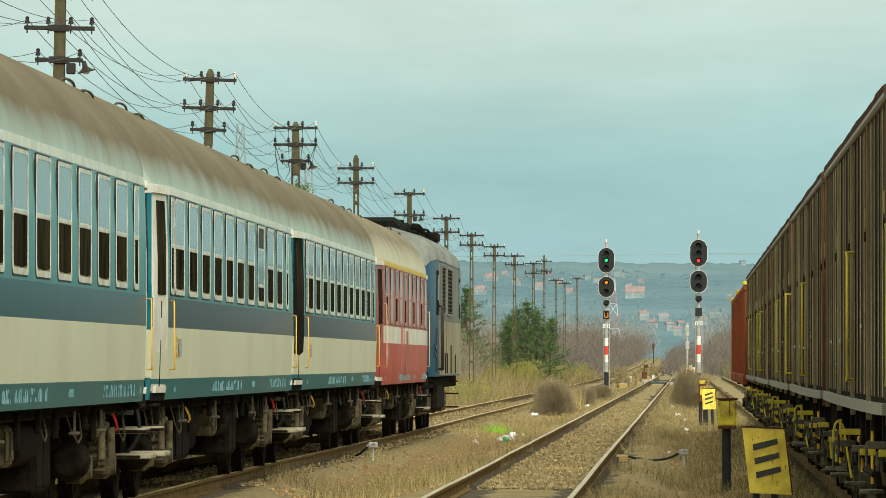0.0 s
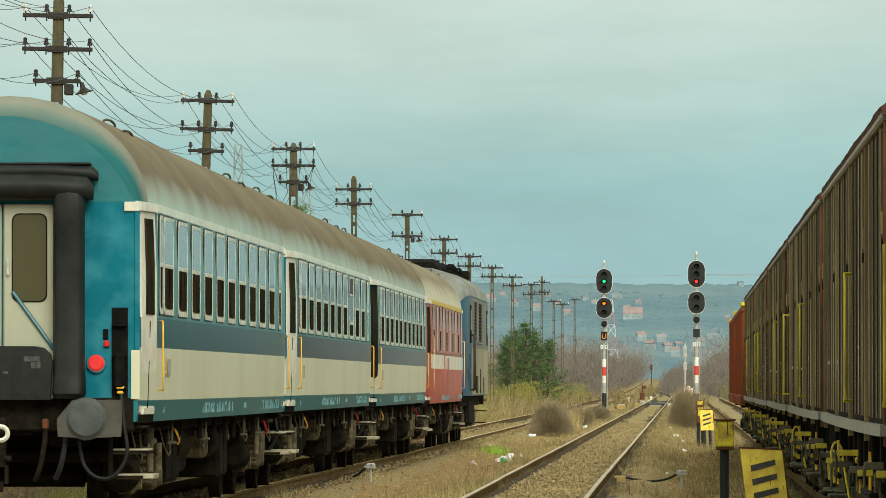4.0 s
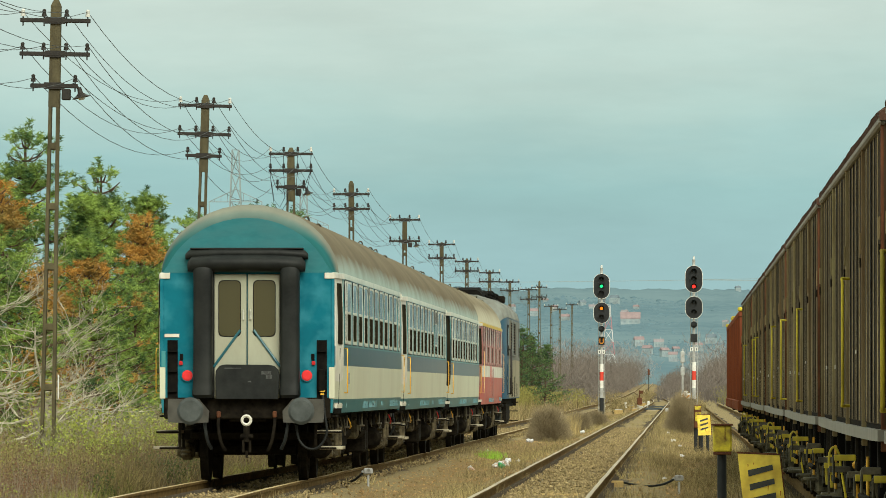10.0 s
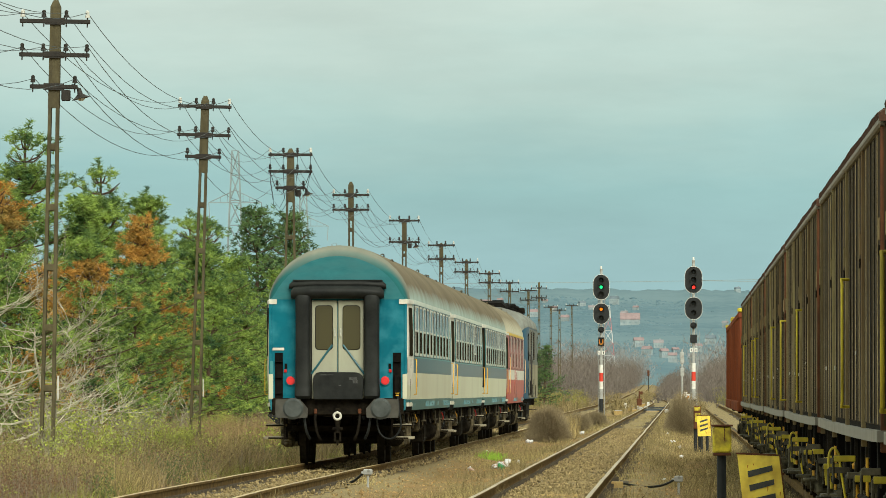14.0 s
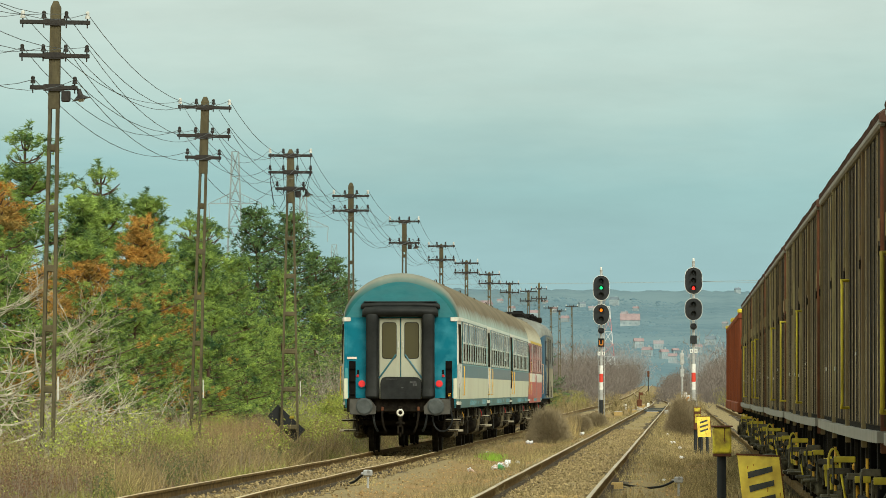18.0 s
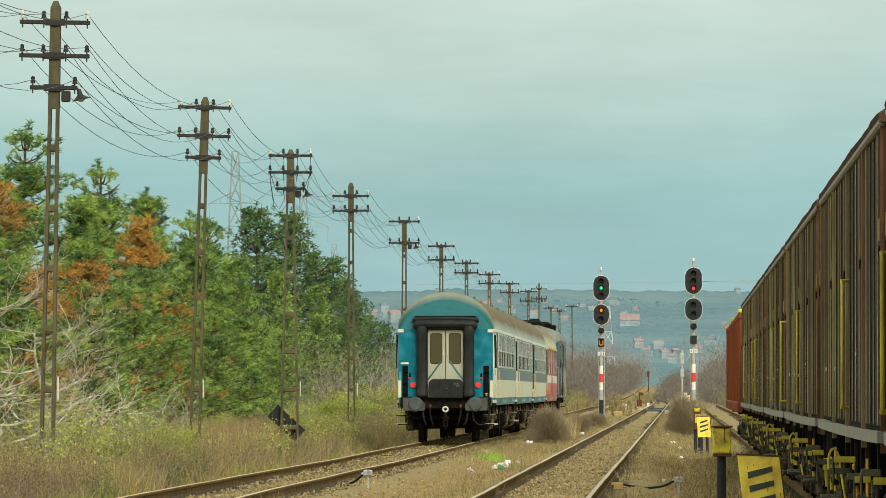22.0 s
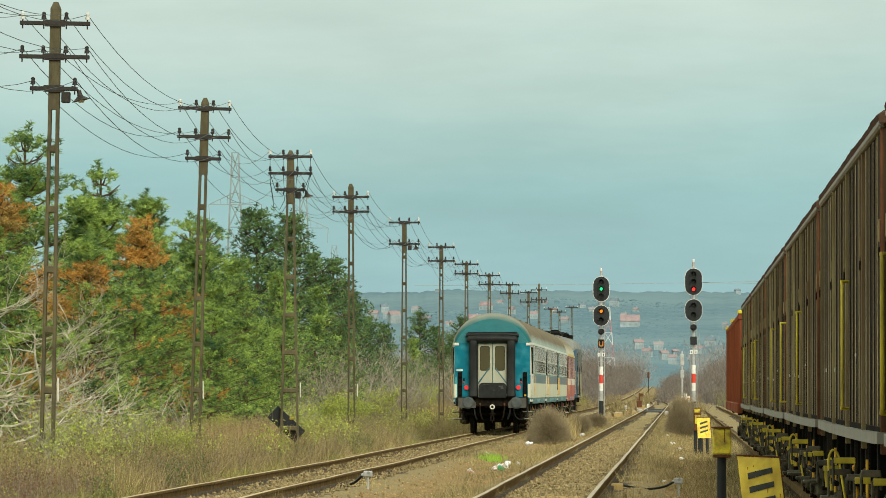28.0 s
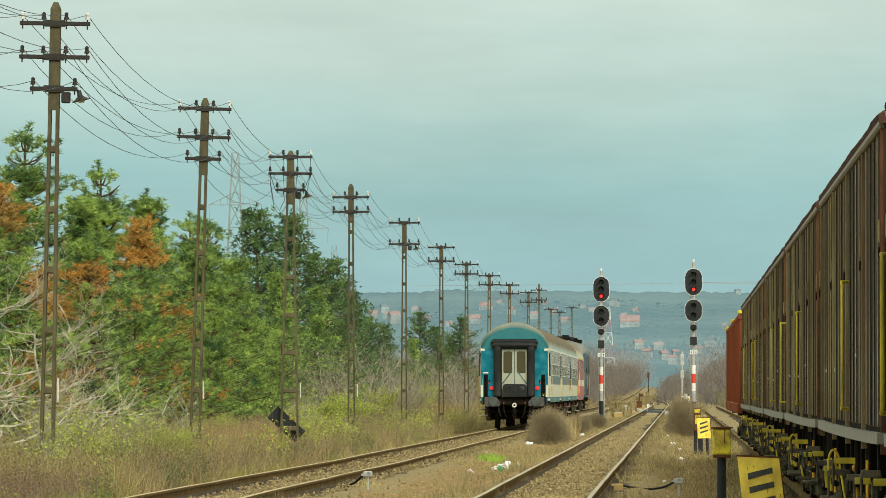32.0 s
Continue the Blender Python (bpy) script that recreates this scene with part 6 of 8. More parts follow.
def pine_mesh(seed, needle_mats, dense=1.0):
    """Rugged pine, unit height 8 m: trunk, whorled limbs, upswept bottle-brush shoots with gaps between the limbs."""
    rnd, rng = random.Random(seed), np.random.default_rng(seed)
    wood = Shape()
    lean = Vector((rnd.uniform(-0.05, 0.05), rnd.uniform(-0.05, 0.05), 1))
    H = 7.6
    pts = [Vector((lean.x * z + 0.06 * math.sin(z * 1.3 + seed), lean.y * z + 0.06 * math.cos(z + seed), z)) for z in [H * i / 9 for i in range(10)]]
    for i in range(9):
        wood.cyl(pts[i], pts[i + 1], 0.10 * (1 - i / 9.5) + 0.012, 0.10 * (1 - (i + 1) / 9.5) + 0.012, 7, False)
    shoots = []
    z = 0.7
    while z < H - 0.15:
        f = z / H
        reach = (0.22 + 2.15 * (1 - f) ** 0.92 * min(1.0, 0.5 + f * 1.6)) * rnd.uniform(0.5, 1.28)
        n = rnd.choice((4, 5, 5, 6))
        a0 = rnd.uniform(0, 6.28)
        for k in range(n):
            a = a0 + 6.28 * k / n + rnd.uniform(-0.4, 0.4)
            ln = reach * rnd.uniform(0.6, 1.2)
            o = pts[min(8, int(f * 9))].lerp(pts[min(9, int(f * 9) + 1)], f * 9 % 1)
            tip = o + Vector((math.cos(a) * ln, math.sin(a) * ln, ln * (0.14 + 0.5 * f)))
            mid = o.lerp(tip, 0.5) + Vector((0, 0, -0.08))
            wood.cyl(o, mid, 0.035 * (1.3 - f), 0.022, 4, False)
            wood.cyl(mid, tip, 0.022, 0.008, 4, False)
            out = (tip - mid).normalized()
            m = max(3, int(ln * 4.6))
            for j in range(m + 1):
                t = 0.28 + 0.72 * j / m
                b = o.lerp(mid, t * 2) if t < 0.5 else mid.lerp(tip, t * 2 - 1)
                for _ in range(5 if f < 0.5 else 7 if f < 0.74 else 6):
                    off = Vector((rnd.gauss(0, 0.17), rnd.gauss(0, 0.17), rnd.gauss(0.0, 0.10))) * (0.45 + ln * 0.35)
                    axis = (out * rnd.uniform(0.2, 0.8) + Vector((rnd.gauss(0, 0.28), rnd.gauss(0, 0.28), 0.95))).normalized()
                    e = b + off
                    if noise.noise((e.x * 1.3 + seed, e.y * 1.3, e.z * 1.2)) > (-0.12 if f < 0.5 else -0.24 if f < 0.74 else -0.38):
                        shoots.append((e, axis, rnd.uniform(0.10, 0.22)))
        z += rnd.uniform(0.26, 0.40)
    for k in range(34):
        shoots.append((pts[9] + Vector((rnd.gauss(0, 0.03 + 0.008 * k), rnd.gauss(0, 0.03 + 0.008 * k), -0.045 * k + 0.1)), Vector((rnd.gauss(0, 0.2), rnd.gauss(0, 0.2), 1)).normalized(), 0.26))
    P, A, L = (np.array([tuple(q[0]) for q in shoots]), np.array([tuple(q[1]) for q in shoots]), np.array([q[2] for q in shoots]))
    lumps = np.array([noise.noise((e[0] * 0.55 + seed * 3.1, e[1] * 0.55, e[2] * 0.6)) + 0.35 * (e[2] / H - 0.72) for e in P])
    groups = []
    for mi, m in enumerate(needle_mats):
        keep = (lumps > 0.06 if mi == 1 else lumps <= 0.06) if len(needle_mats) == 2 else lumps < 9
        n = int(19 * dense)
        p, ax, ln = np.repeat(P[keep], n, 0), np.repeat(A[keep], n, 0), np.repeat(L[keep], n)
        u = rng.random(len(p)) ** 0.8
        base = p + ax * (ln * u)[:, None]
        rad = rng.normal(0, 1, p.shape)
        rad -= ax * (rad * ax).sum(1, keepdims=True)
        rad /= np.linalg.norm(rad, axis=1, keepdims=True) + 1e-9
        d = rad * rng.uniform(0.6, 1.0, (len(p), 1)) + ax * rng.uniform(0.1, 0.9, (len(p), 1))
        d /= np.linalg.norm(d, axis=1, keepdims=True)
        v, f = tri_blades(base, base + d * rng.uniform(0.085, 0.145, (len(p), 1)), rng.uniform(0.015, 0.027, len(p)) / dense ** 0.55, rng)
        groups.append(soup("needles", v, f, m))
    return wood.mesh("trunk", BARK), groups


PINES = [(pine_mesh(k, mats), pine_mesh(k, mats, 0.3)) for k, mats in ((11, (NEEDLE,)), (12, (NEEDLE, NEEDLE_RUST)), (13, (NEEDLE,)), (14, (NEEDLE_DARK,)), (15, (NEEDLE, NEEDLE_RUST)), (16, (NEEDLE_DARK,)))]


def pine(kind, x, y, h, turn):
    wood, crowns = PINES[kind][y > 240 or x < -19]
    label = "green pine with rust-brown dying branches" if len(crowns) > 1 else "bushy green pine beside the line"
    t = thing("pine_tree", label, "tree", group="pines beside the line", at=pose(x, y, ground_z(x, y) - 0.1, 0, 0, turn))
    t.scale = (h / 7.9 * 1.4, h / 7.9 * 1.4, h / 7.9 * 1.03)
    part("trunk", wood, None, t)
    for k, c in enumerate(crowns):
        part("crown", c, None, t, "rust-brown needles" if k else "green needles")


rnd = random.Random(21)
PINE_ROW = [(1, -14.6, 165, 5.4), (4, -15.1, 152, 6.2), (0, -15.8, 148, 5.8), (1, -14.7, 192, 4.6), (0, -14.6, 178, 4.8), (2, -14.6, 206, 4.9), (0, -14.8, 226, 4.6), (2, -14.8, 246, 4.6), (2, -14.9, 270, 4.7), (3, -14.9, 294, 4.6), (0, -17.0, 172, 8.2), (2, -15.4, 172, 6.6), (0, -16.6, 190, 7.8), (4, -15.3, 184, 6.2), (2, -16.2, 200, 7.3), (0, -15.4, 214, 6.9), (0, -17.0, 232, 7.5), (2, -15.6, 236, 6.2),
            (0, -17.8, 250, 7.7), (3, -17.2, 266, 8.7), (2, -15.6, 258, 6.2), (3, -17.0, 282, 8.9), (2, -15.3, 284, 6.0), (5, -16.6, 300, 7.9), (3, -16.9, 316, 7.7), (5, -16.6, 330, 7.0), (3, -16.8, 346, 6.6), (5, -17.0, 362, 5.6),
            (3, -17.2, 392, 5.4), (2, -16.6, 412, 4.9), (5, -17.4, 446, 6.9), (3, -16.8, 462, 6.0), (3, -17.2, 492, 5.4), (5, -10.9, 455, 5.9), (3, -12.3, 462, 4.8), (3, -9.5, 460, 4.8), (5, -10.2, 457, 5.4), (5, -11.6, 458, 5.4), (5, -14.6, 445, 6.6)]
for k, x, y, h in PINE_ROW:
    pine(k, x, y, h, rnd.uniform(0, 360))
for k in range(6):   # second row behind
    y = 160 + k * 54
    x = -20.5 - rnd.uniform(0, 4) - y * 0.004
    pine(rnd.choice((0, 2, 3, 5)), x, y, rnd.uniform(5.6, 7.4) * (1 if y < 330 else 0.8), rnd.uniform(0, 360))


# ---- bare shrubs and saplings
def bare_shrub(seed, stems, depth, length, r, twig, flat=1.0, crook=0.22):
    rnd2, s, tips = random.Random(seed), Shape(), []
    for _ in range(stems):
        a = rnd2.uniform(0, 6.28)
        d = Vector((math.cos(a) * rnd2.uniform(0.1, 0.8), math.sin(a) * rnd2.uniform(0.1, 0.8), rnd2.uniform(0.25, 1) * flat if flat < 1 else 1))
        branch_tubes(s, (rnd2.gauss(0, 0.15), rnd2.gauss(0, 0.15), -0.1), d, length * rnd2.uniform(0.7, 1.1), r, depth, rnd2, tips, 0.75, 0.1, 4, crook)
    rng = np.random.default_rng(seed)
    base = np.repeat(np.array([tuple(t[0]) for t in tips]), 2, 0)
    dirs = np.repeat(np.array([tuple(t[1]) for t in tips]), 2, 0) + rng.normal(0, 0.55, (len(tips) * 2, 3))
    v, f = tri_blades(base, base + dirs * rng.uniform(0.12, 0.34, (len(base), 1)), 0.011, rng)
    me = s.mesh("branches", twig)
    return me, soup("twigs", v, f, twig), tips


def leaf_cloud(tips, seed, material, per=4, size=0.05, keep=1.0):
    rng = np.random.default_rng(seed)
    b = np.array([tuple(t[0]) for t in tips])
    b = b[rng.random(len(b)) < keep]
    b = np.repeat(b, per, 0) + rng.normal(0, 0.10, (len(b) * per, 3))
    v, f = tri_blades(b, b + rng.normal(0, 1, b.shape) * size, size * 1.1, rng)
    return soup("leaves", v, f, material)


TWIG_PALE = mat("bleached_bare_branch", (0.52, 0.49, 0.38), (0.25, 0.22, 0.16), 5, 0.85, rnd=0.2, island=True)
SHRUBS = [bare_shrub(31, 6, 2, 1.5, 0.032, TWIG), bare_shrub(32, 5, 2, 1.8, 0.036, TWIG), bare_shrub(33, 9, 2, 1.0, 0.018, TWIG_DARK), bare_shrub(34, 8, 2, 0.85, 0.016, TWIG_DARK),
          bare_shrub(35, 5, 2, 1.9, 0.034, TWIG_PALE, 0.6, 0.4), bare_shrub(36, 4, 2, 2.3, 0.03, TWIG_PALE, 0.45, 0.4), None]


def dead_tree_mesh(seed):
    """Leaning bleached trunk with long crooked limbs held out sideways."""
    r2, s, tips = random.Random(seed), Shape(), []
    pts = [Vector((0.16 * z, 0.05 * z, z - 0.2)) + Vector((0.06 * math.sin(3 * z), 0, 0)) for z in (0, 0.7, 1.4, 2.1, 2.9, 3.6)]
    for i in range(5):
        s.cyl(pts[i], pts[i + 1], 0.07 - 0.0105 * i, 0.07 - 0.0105 * (i + 1), 7, False)
    for k in range(22):
        f = r2.uniform(0.9, 4.9)
        o = pts[int(f)].lerp(pts[min(5, int(f) + 1)], f % 1)
        a = r2.choice((0.0, math.pi)) + r2.gauss(0, 0.9)
        branch_tubes(s, o, Vector((math.cos(a), math.sin(a), r2.uniform(-0.15, 0.45))), r2.uniform(1.3, 2.4), 0.030 - 0.0028 * f, 2, r2, tips, 0.6, 0.12, 4, 0.42)
    rng = np.random.default_rng(seed)
    base = np.array([tuple(t[0]) for t in tips])
    v, f = tri_blades(base, base + (np.array([tuple(t[1]) for t in tips]) + rng.normal(0, 0.5, base.shape)) * rng.uniform(0.15, 0.35, (len(base), 1)), 0.011, rng)
    return s.mesh("branches", TWIG_PALE), soup("twigs", v, f, TWIG_PALE), tips


SHRUBS[6] = dead_tree_mesh(41)
LEAVES = {2: leaf_cloud(SHRUBS[2][2], 5, LEAF_YELLOW, 18, 0.038), 3: leaf_cloud(SHRUBS[3][2], 6, LEAF_YELLOW, 20, 0.036), 0: leaf_cloud(SHRUBS[0][2], 7, LEAF_YELLOW, 4, 0.075, 0.5)}


def shrub(kind, x, y, scale, turn, leafy=False):
    me, tw, _ = SHRUBS[kind]
    label = ("bare pale-stemmed shrub" if kind < 2 or kind > 3 else "brown bare-twigged shrub") if not leafy else "thin shrub with yellow-green leaves"
    t = thing("shrub", label + (" in the trackside grass" if leafy else " among the trackside weeds"), "shrub", group="trackside shrubs", at=pose(x, y, ground_z(x, y), 0, 0, turn))
    t.scale = (scale, scale, scale)
    part("branch_frame", me, None, t)["kind"] = "stuff"
    part("twig_spray", tw, None, t)["kind"] = "stuff"
    if leafy:
        part("foliage", LEAVES[kind], None, t)


for x, y, sc in ((-12.75, 124, 0.95), (-12.9, 137, 0.8), (-12.6, 147, 0.6), (-13.6, 158, 0.9), (-13.0, 168, 0.7)):
    shrub(6 if y < 140 else rnd.choice((4, 5)), x, y, sc, rnd.uniform(0, 360), False)
for x, y, sc in ((-13.6, 246, 1.0), (-13.9, 262, 1.15), (-14.2, 276, 1.3), (-13.8, 300, 1.2), (-14.6, 318, 1.4), (-13.9, 340, 1.3), (-14.4, 372, 1.3), (-13.2, 398, 1.2), (-14.6, 430, 1.4), (-14.0, 452, 1.4), (-13.4, 480, 1.4)):
    shrub(rnd.choice((0, 1, 1, 2)), x, y, sc, rnd.uniform(0, 360), False)
for x, y, sc in ((-12.9, 133, 0.8), (-12.6, 163, 0.8), (-12.3, 224, 0.8), (-12.8, 238, 1.0), (-12.6, 252, 0.9), (-12.9, 262, 1.1), (-12.2, 272, 0.9), (-13.2, 288, 1.0), (-12.6, 304, 0.9), (-12.9, 322, 1.0)):
    shrub(rnd.choice((2, 3)), x, y, sc, rnd.uniform(0, 360), int(y) % 3 == 0 or 220 < y < 270)
for k in range(26):
    y = 236 + k * 10.2 + rnd.uniform(-3, 3)
    x = -14.4 - rnd.uniform(0, 3.0)
    shrub(rnd.choice((0, 2, 3, 3)), x, y, rnd.uniform(0.8, 1.4), rnd.uniform(0, 360), rnd.random() < 0.15)


for k in range(40):
    y = 112 + 150 * rnd.random() ** 1.2
    x = -9.9 - rnd.uniform(0, 4.2)
    if not (-13.2 < x < -9.9 and 155 < y < 188):
        shrub(rnd.choice((2, 3)), x, y, rnd.uniform(0.3, 0.62), rnd.uniform(0, 360), rnd.random() < 0.25)


for x, y, sc in ((-10.6, 112, 0.42), (-11.3, 121, 0.5), (-11.9, 132, 0.55), (-11.5, 141, 0.5), (-12.2, 128, 0.6), (-12.4, 150, 0.55), (-10.7, 126, 0.4), (-13.0, 143, 0.6), (-12.0, 206, 0.55), (-12.3, 214, 0.6)):
    shrub(0, x, y, sc, rnd.uniform(0, 360), True)


# ---- grass and weeds
def blades(name, label, material, spots, per, h0, h1, spread, width, seed, bend=0.35):
    """Tufts of grass: spots are x, y, size."""
    rng = np.random.default_rng(seed)
    c = np.array([(x, y, surface_z(x, y) - 0.03) for x, y, _ in spots])
    sz = np.array([q for _, _, q in spots])
    c, sz = np.repeat(c, per, 0), np.repeat(sz, per)
    b = c + np.stack([rng.normal(0, spread, len(c)), rng.normal(0, spread, len(c)), np.zeros(len(c))], 1) * sz[:, None]
    h = rng.uniform(h0, h1, len(c)) * sz
    tip = b + np.stack([rng.normal(0, bend, len(c)) * h, rng.normal(0, bend, len(c)) * h, h], 1)
    v, f = tri_blades(b, tip, width, rng)
    ob = new(name, soup(name, v, f, material))
    return tagged(ob, label, "grass", kind="stuff")


def scatter(n, x0, x1, y0, y1, seed, lo=0.6, hi=1.2, power=1.6, thresh=-0.25, freq=0.35):
    r, out = random.Random(seed), []
    while len(out) < n:
        x, y = r.uniform(x0, x1), y0 + (y1 - y0) * r.random() ** power
        if -12.7 < x < -9.9 and 160 < y < 188 or -1.2 < x < 0.05 and 99 < y < 109:
            continue
        if noise.noise((x * freq, y * freq * 0.35, seed)) > thresh:
            out.append((x, y, r.uniform(lo, hi)))
    return out


blades("tall_dry_grass", "tall straw-coloured grass on the verge", STRAW, scatter(2400, -16, -8.9, 84, 330, 1, thresh=0.22, freq=0.22), 13, 0.25, 0.8, 0.11, 0.010, 1)
blades("brown_weeds", "brown dead weeds on the verge", STRAW_BROWN, scatter(4600, -16.5, -8.8, 84, 380, 2, thresh=-0.05, freq=0.25), 12, 0.2, 0.85, 0.12, 0.011, 2, 0.5)
blades("green_grass", "olive-green grass patches on the verge", GRASS_GREEN, scatter(2300, -15, -8.6, 84, 330, 3, thresh=0.1), 12, 0.10, 0.40, 0.13, 0.012, 3, 0.5)

blades("tall_straw_patch", "tall tawny straw below the pines", mat("tawny_straw", (0.37, 0.275, 0.14), (0.21, 0.15, 0.078), 1.5, 0.8, rnd=0.5, island=True), [(-12.4 + rnd.gauss(0, 0.7), 178 + rnd.gauss(0, 18), rnd.uniform(0.7, 1.2)) for _ in range(800)], 13, 0.4, 1.0, 0.14, 0.011, 14, 0.25)


def weeds(name, label, stem_mat, leaf_mat, spots, per, seed, lo, hi, leaf):
    """Upright weeds with small leaves: thin stems and scattered leaflets."""
    rng = np.random.default_rng(seed)
    c = np.array([(x, y, surface_z(x, y) - 0.03) for x, y, _ in spots])
    h = rng.uniform(lo, hi, len(c)) * np.array([q for _, _, q in spots])
    lean = rng.normal(0, 0.16, (len(c), 2)) * h[:, None]
    tip = c + np.stack([lean[:, 0], lean[:, 1], h], 1)
    v, f = tri_blades(c, tip, 0.014, rng)
    tagged(new(name + "_stems", soup(name + "_stems", v, f, stem_mat)), label, "weeds", kind="stuff")
    t = rng.uniform(0.25, 1.0, (len(c), per))
    b = (c[:, None] + (tip - c)[:, None] * t[..., None]).reshape(-1, 3) + rng.normal(0, 0.07, (len(c) * per, 3))
    v, f = tri_blades(b, b + rng.normal(0, 1, b.shape) * leaf, leaf * 1.2, rng)
    tagged(new(name, soup(name, v, f, leaf_mat)), label, "weeds", kind="stuff")


weeds("olive_weeds", "leafy olive-green weeds on the verge", STRAW_BROWN, GRASS_GREEN, scatter(3000, -14.8, -9.0, 86, 330, 21, thresh=0.22, freq=0.5), 18, 21, 0.3, 1.0, 0.022)
weeds("yellow_weeds", "yellow-green leafy weeds on the verge", STRAW_BROWN, LEAF_YELLOW, scatter(1100, -14.6, -9.4, 86, 330, 22, thresh=0.34, freq=0.55), 24, 22, 0.35, 1.1, 0.034)
weeds("brown_leaf_weeds", "withered brown leafy weeds on the verge", TWIG_DARK, mat("dark_withered_leaf", (0.15, 0.115, 0.06), (0.085, 0.062, 0.036), 1.5, 0.85, rnd=0.4, island=True), scatter(3000, -14.8, -8.9, 86, 330, 23, thresh=0.0, freq=0.6), 12, 23, 0.3, 0.9, 0.015)
weeds("rusty_weeds", "rusty-brown withered weeds on the verge", TWIG_DARK, mat("rusty_withered_leaf", (0.20, 0.135, 0.08), (0.135, 0.095, 0.06), 1.5, 0.85, rnd=0.3, island=True), scatter(4200, -13.8, -8.9, 86, 260, 24, thresh=0.05, freq=0.25), 14, 24, 0.3, 0.85, 0.016)
weeds("red_brown_weeds", "reddish-brown dry weeds at the foot of the first poles", TWIG_DARK, mat("reddish_withered_leaf", (0.20, 0.10, 0.06), (0.13, 0.075, 0.045), 1.5, 0.85, rnd=0.35, island=True), scatter(1500, -11.8, -9.2, 92, 142, 26, thresh=0.0, freq=0.5), 12, 26, 0.25, 0.75, 0.015)
weeds("dark_green_weeds", "low dark-green leafy weeds along the verge", TWIG_DARK, mat("dark_green_leaf", (0.055, 0.085, 0.025), (0.10, 0.13, 0.04), 1.5, 0.7, rnd=0.35, island=True), scatter(1300, -12.6, -9.0, 100, 300, 27, thresh=0.34, freq=0.7), 24, 27, 0.2, 0.6, 0.022)
blades("far_verge_grass", "faded grass beyond the signals", STRAW_BROWN, scatter(2600, -16, -8.6, 330, 800, 5, 0.9, 1.6, 1.2), 10, 0.3, 0.9, 0.25, 0.03, 5)
blades("short_dry_grass", "short dry grass between the tracks", STRAW, scatter(1150, -5.65, -2.75, 82, 420, 6, 0.5, 1.1, thresh=0.2, freq=0.4), 13, 0.08, 0.28, 0.10, 0.009, 6)
blades("short_brown_weeds", "short brown weeds between the tracks", STRAW_BROWN, scatter(1400, -5.6, -2.7, 82, 420, 7, 0.5, 1.1, thresh=0.2, freq=0.3), 12, 0.08, 0.34, 0.10, 0.009, 7)
blades("path_weeds", "grey-brown weeds beside the siding", STRAW_BROWN, scatter(4200, -1.15, 1.6, 60, 420, 8, 0.5, 1.1, thresh=-0.12), 12, 0.08, 0.30, 0.10, 0.009, 8)
blades("path_grass", "dry straw tufts beside the siding", STRAW, scatter(2000, -1.15, 1.6, 60, 420, 9, 0.5, 1.1, thresh=0.08), 12, 0.08, 0.28, 0.10, 0.009, 9)
blades("track_weeds", "dry weeds growing in the ballast", STRAW, scatter(700, -2.55, -1.3, 84, 420, 10, 0.4, 0.8, thresh=0.05), 9, 0.06, 0.22, 0.09, 0.009, 10)
blades("left_track_weeds", "dry weeds along the rails", STRAW, scatter(500, -8.6, -5.4, 84, 420, 11, 0.4, 0.9, thresh=0.1), 9, 0.06, 0.24, 0.09, 0.009, 11)
blades("straw_clump", "pale tall straw clump by the dead bush", mat("pale_tall_straw", (0.47, 0.37, 0.17), (0.28, 0.205, 0.095), 1.5, 0.8, rnd=0.4, island=True), [(-4.12 + rnd.gauss(0, 0.2), 228 + rnd.gauss(0, 2.5), rnd.uniform(0.7, 1.2)) for _ in range(95)], 16, 0.45, 1.05, 0.10, 0.016, 12, 0.2)
blades("fresh_green_tuft", "fresh green grass tuft between the tracks", VIVID_GREEN, [(-4.66 + rnd.gauss(0, 0.13), 165 + rnd.gauss(0, 1.6), 1) for _ in range(80)], 14, 0.09, 0.21, 0.07, 0.012, 13)


def dome_bush(x, y, w, h, seed, material, label):
    """Dense rounded bush of fine dead stems."""
    rng = np.random.default_rng(seed)
    n = 26000
    a, e, r = rng.uniform(0, 6.283, n), np.arcsin(rng.uniform(0.0, 1, n)), rng.uniform(0.35, 1, n) ** 0.5
    lump = 1 + 0.16 * np.sin(a * 3 + seed) * np.cos(e * 4)
    tip = np.stack([np.cos(a) * np.cos(e) * w / 2, np.sin(a) * np.cos(e) * w / 2, np.sin(e) * h], 1) * (r * lump)[:, None]
    base = tip * rng.uniform(0.62, 0.86, n)[:, None] + rng.normal(0, 0.04, (n, 3))
    v, f = tri_blades(base, tip + rng.normal(0, 0.04, (n, 3)), 0.0055, rng)
    t = thing("dead_bush", label, "bush", group="dead bushes", at=pose(x, y, ground_z(x, y) - 0.02))
    part("stem_mass", soup("stems", v, f, material), None, t)
    s = Shape()
    r2 = random.Random(seed)
    for _ in range(26):
        q = r2.uniform(0, 6.28)
        s.cyl((0, 0, -0.05), (math.cos(q) * w * 0.38 * r2.random(), math.sin(q) * w * 0.38 * r2.random(), h * r2.uniform(0.5, 0.9)), 0.012, 0.004, 4, False)
    part("branch_frame", s, TWIG_DARK, t)


dome_bush(-4.33, 218, 1.72, 1.34, 3, BUSH, "rounded brown dead bush beside the train's track")
dome_bush(0.05, 246, 1.6, 1.75, 4, BUSH, "rounded brown dead bush below the signal")
dome_bush(-4.1, 262, 1.5, 0.9, 6, BUSH, "low brown dead bush below the signal")
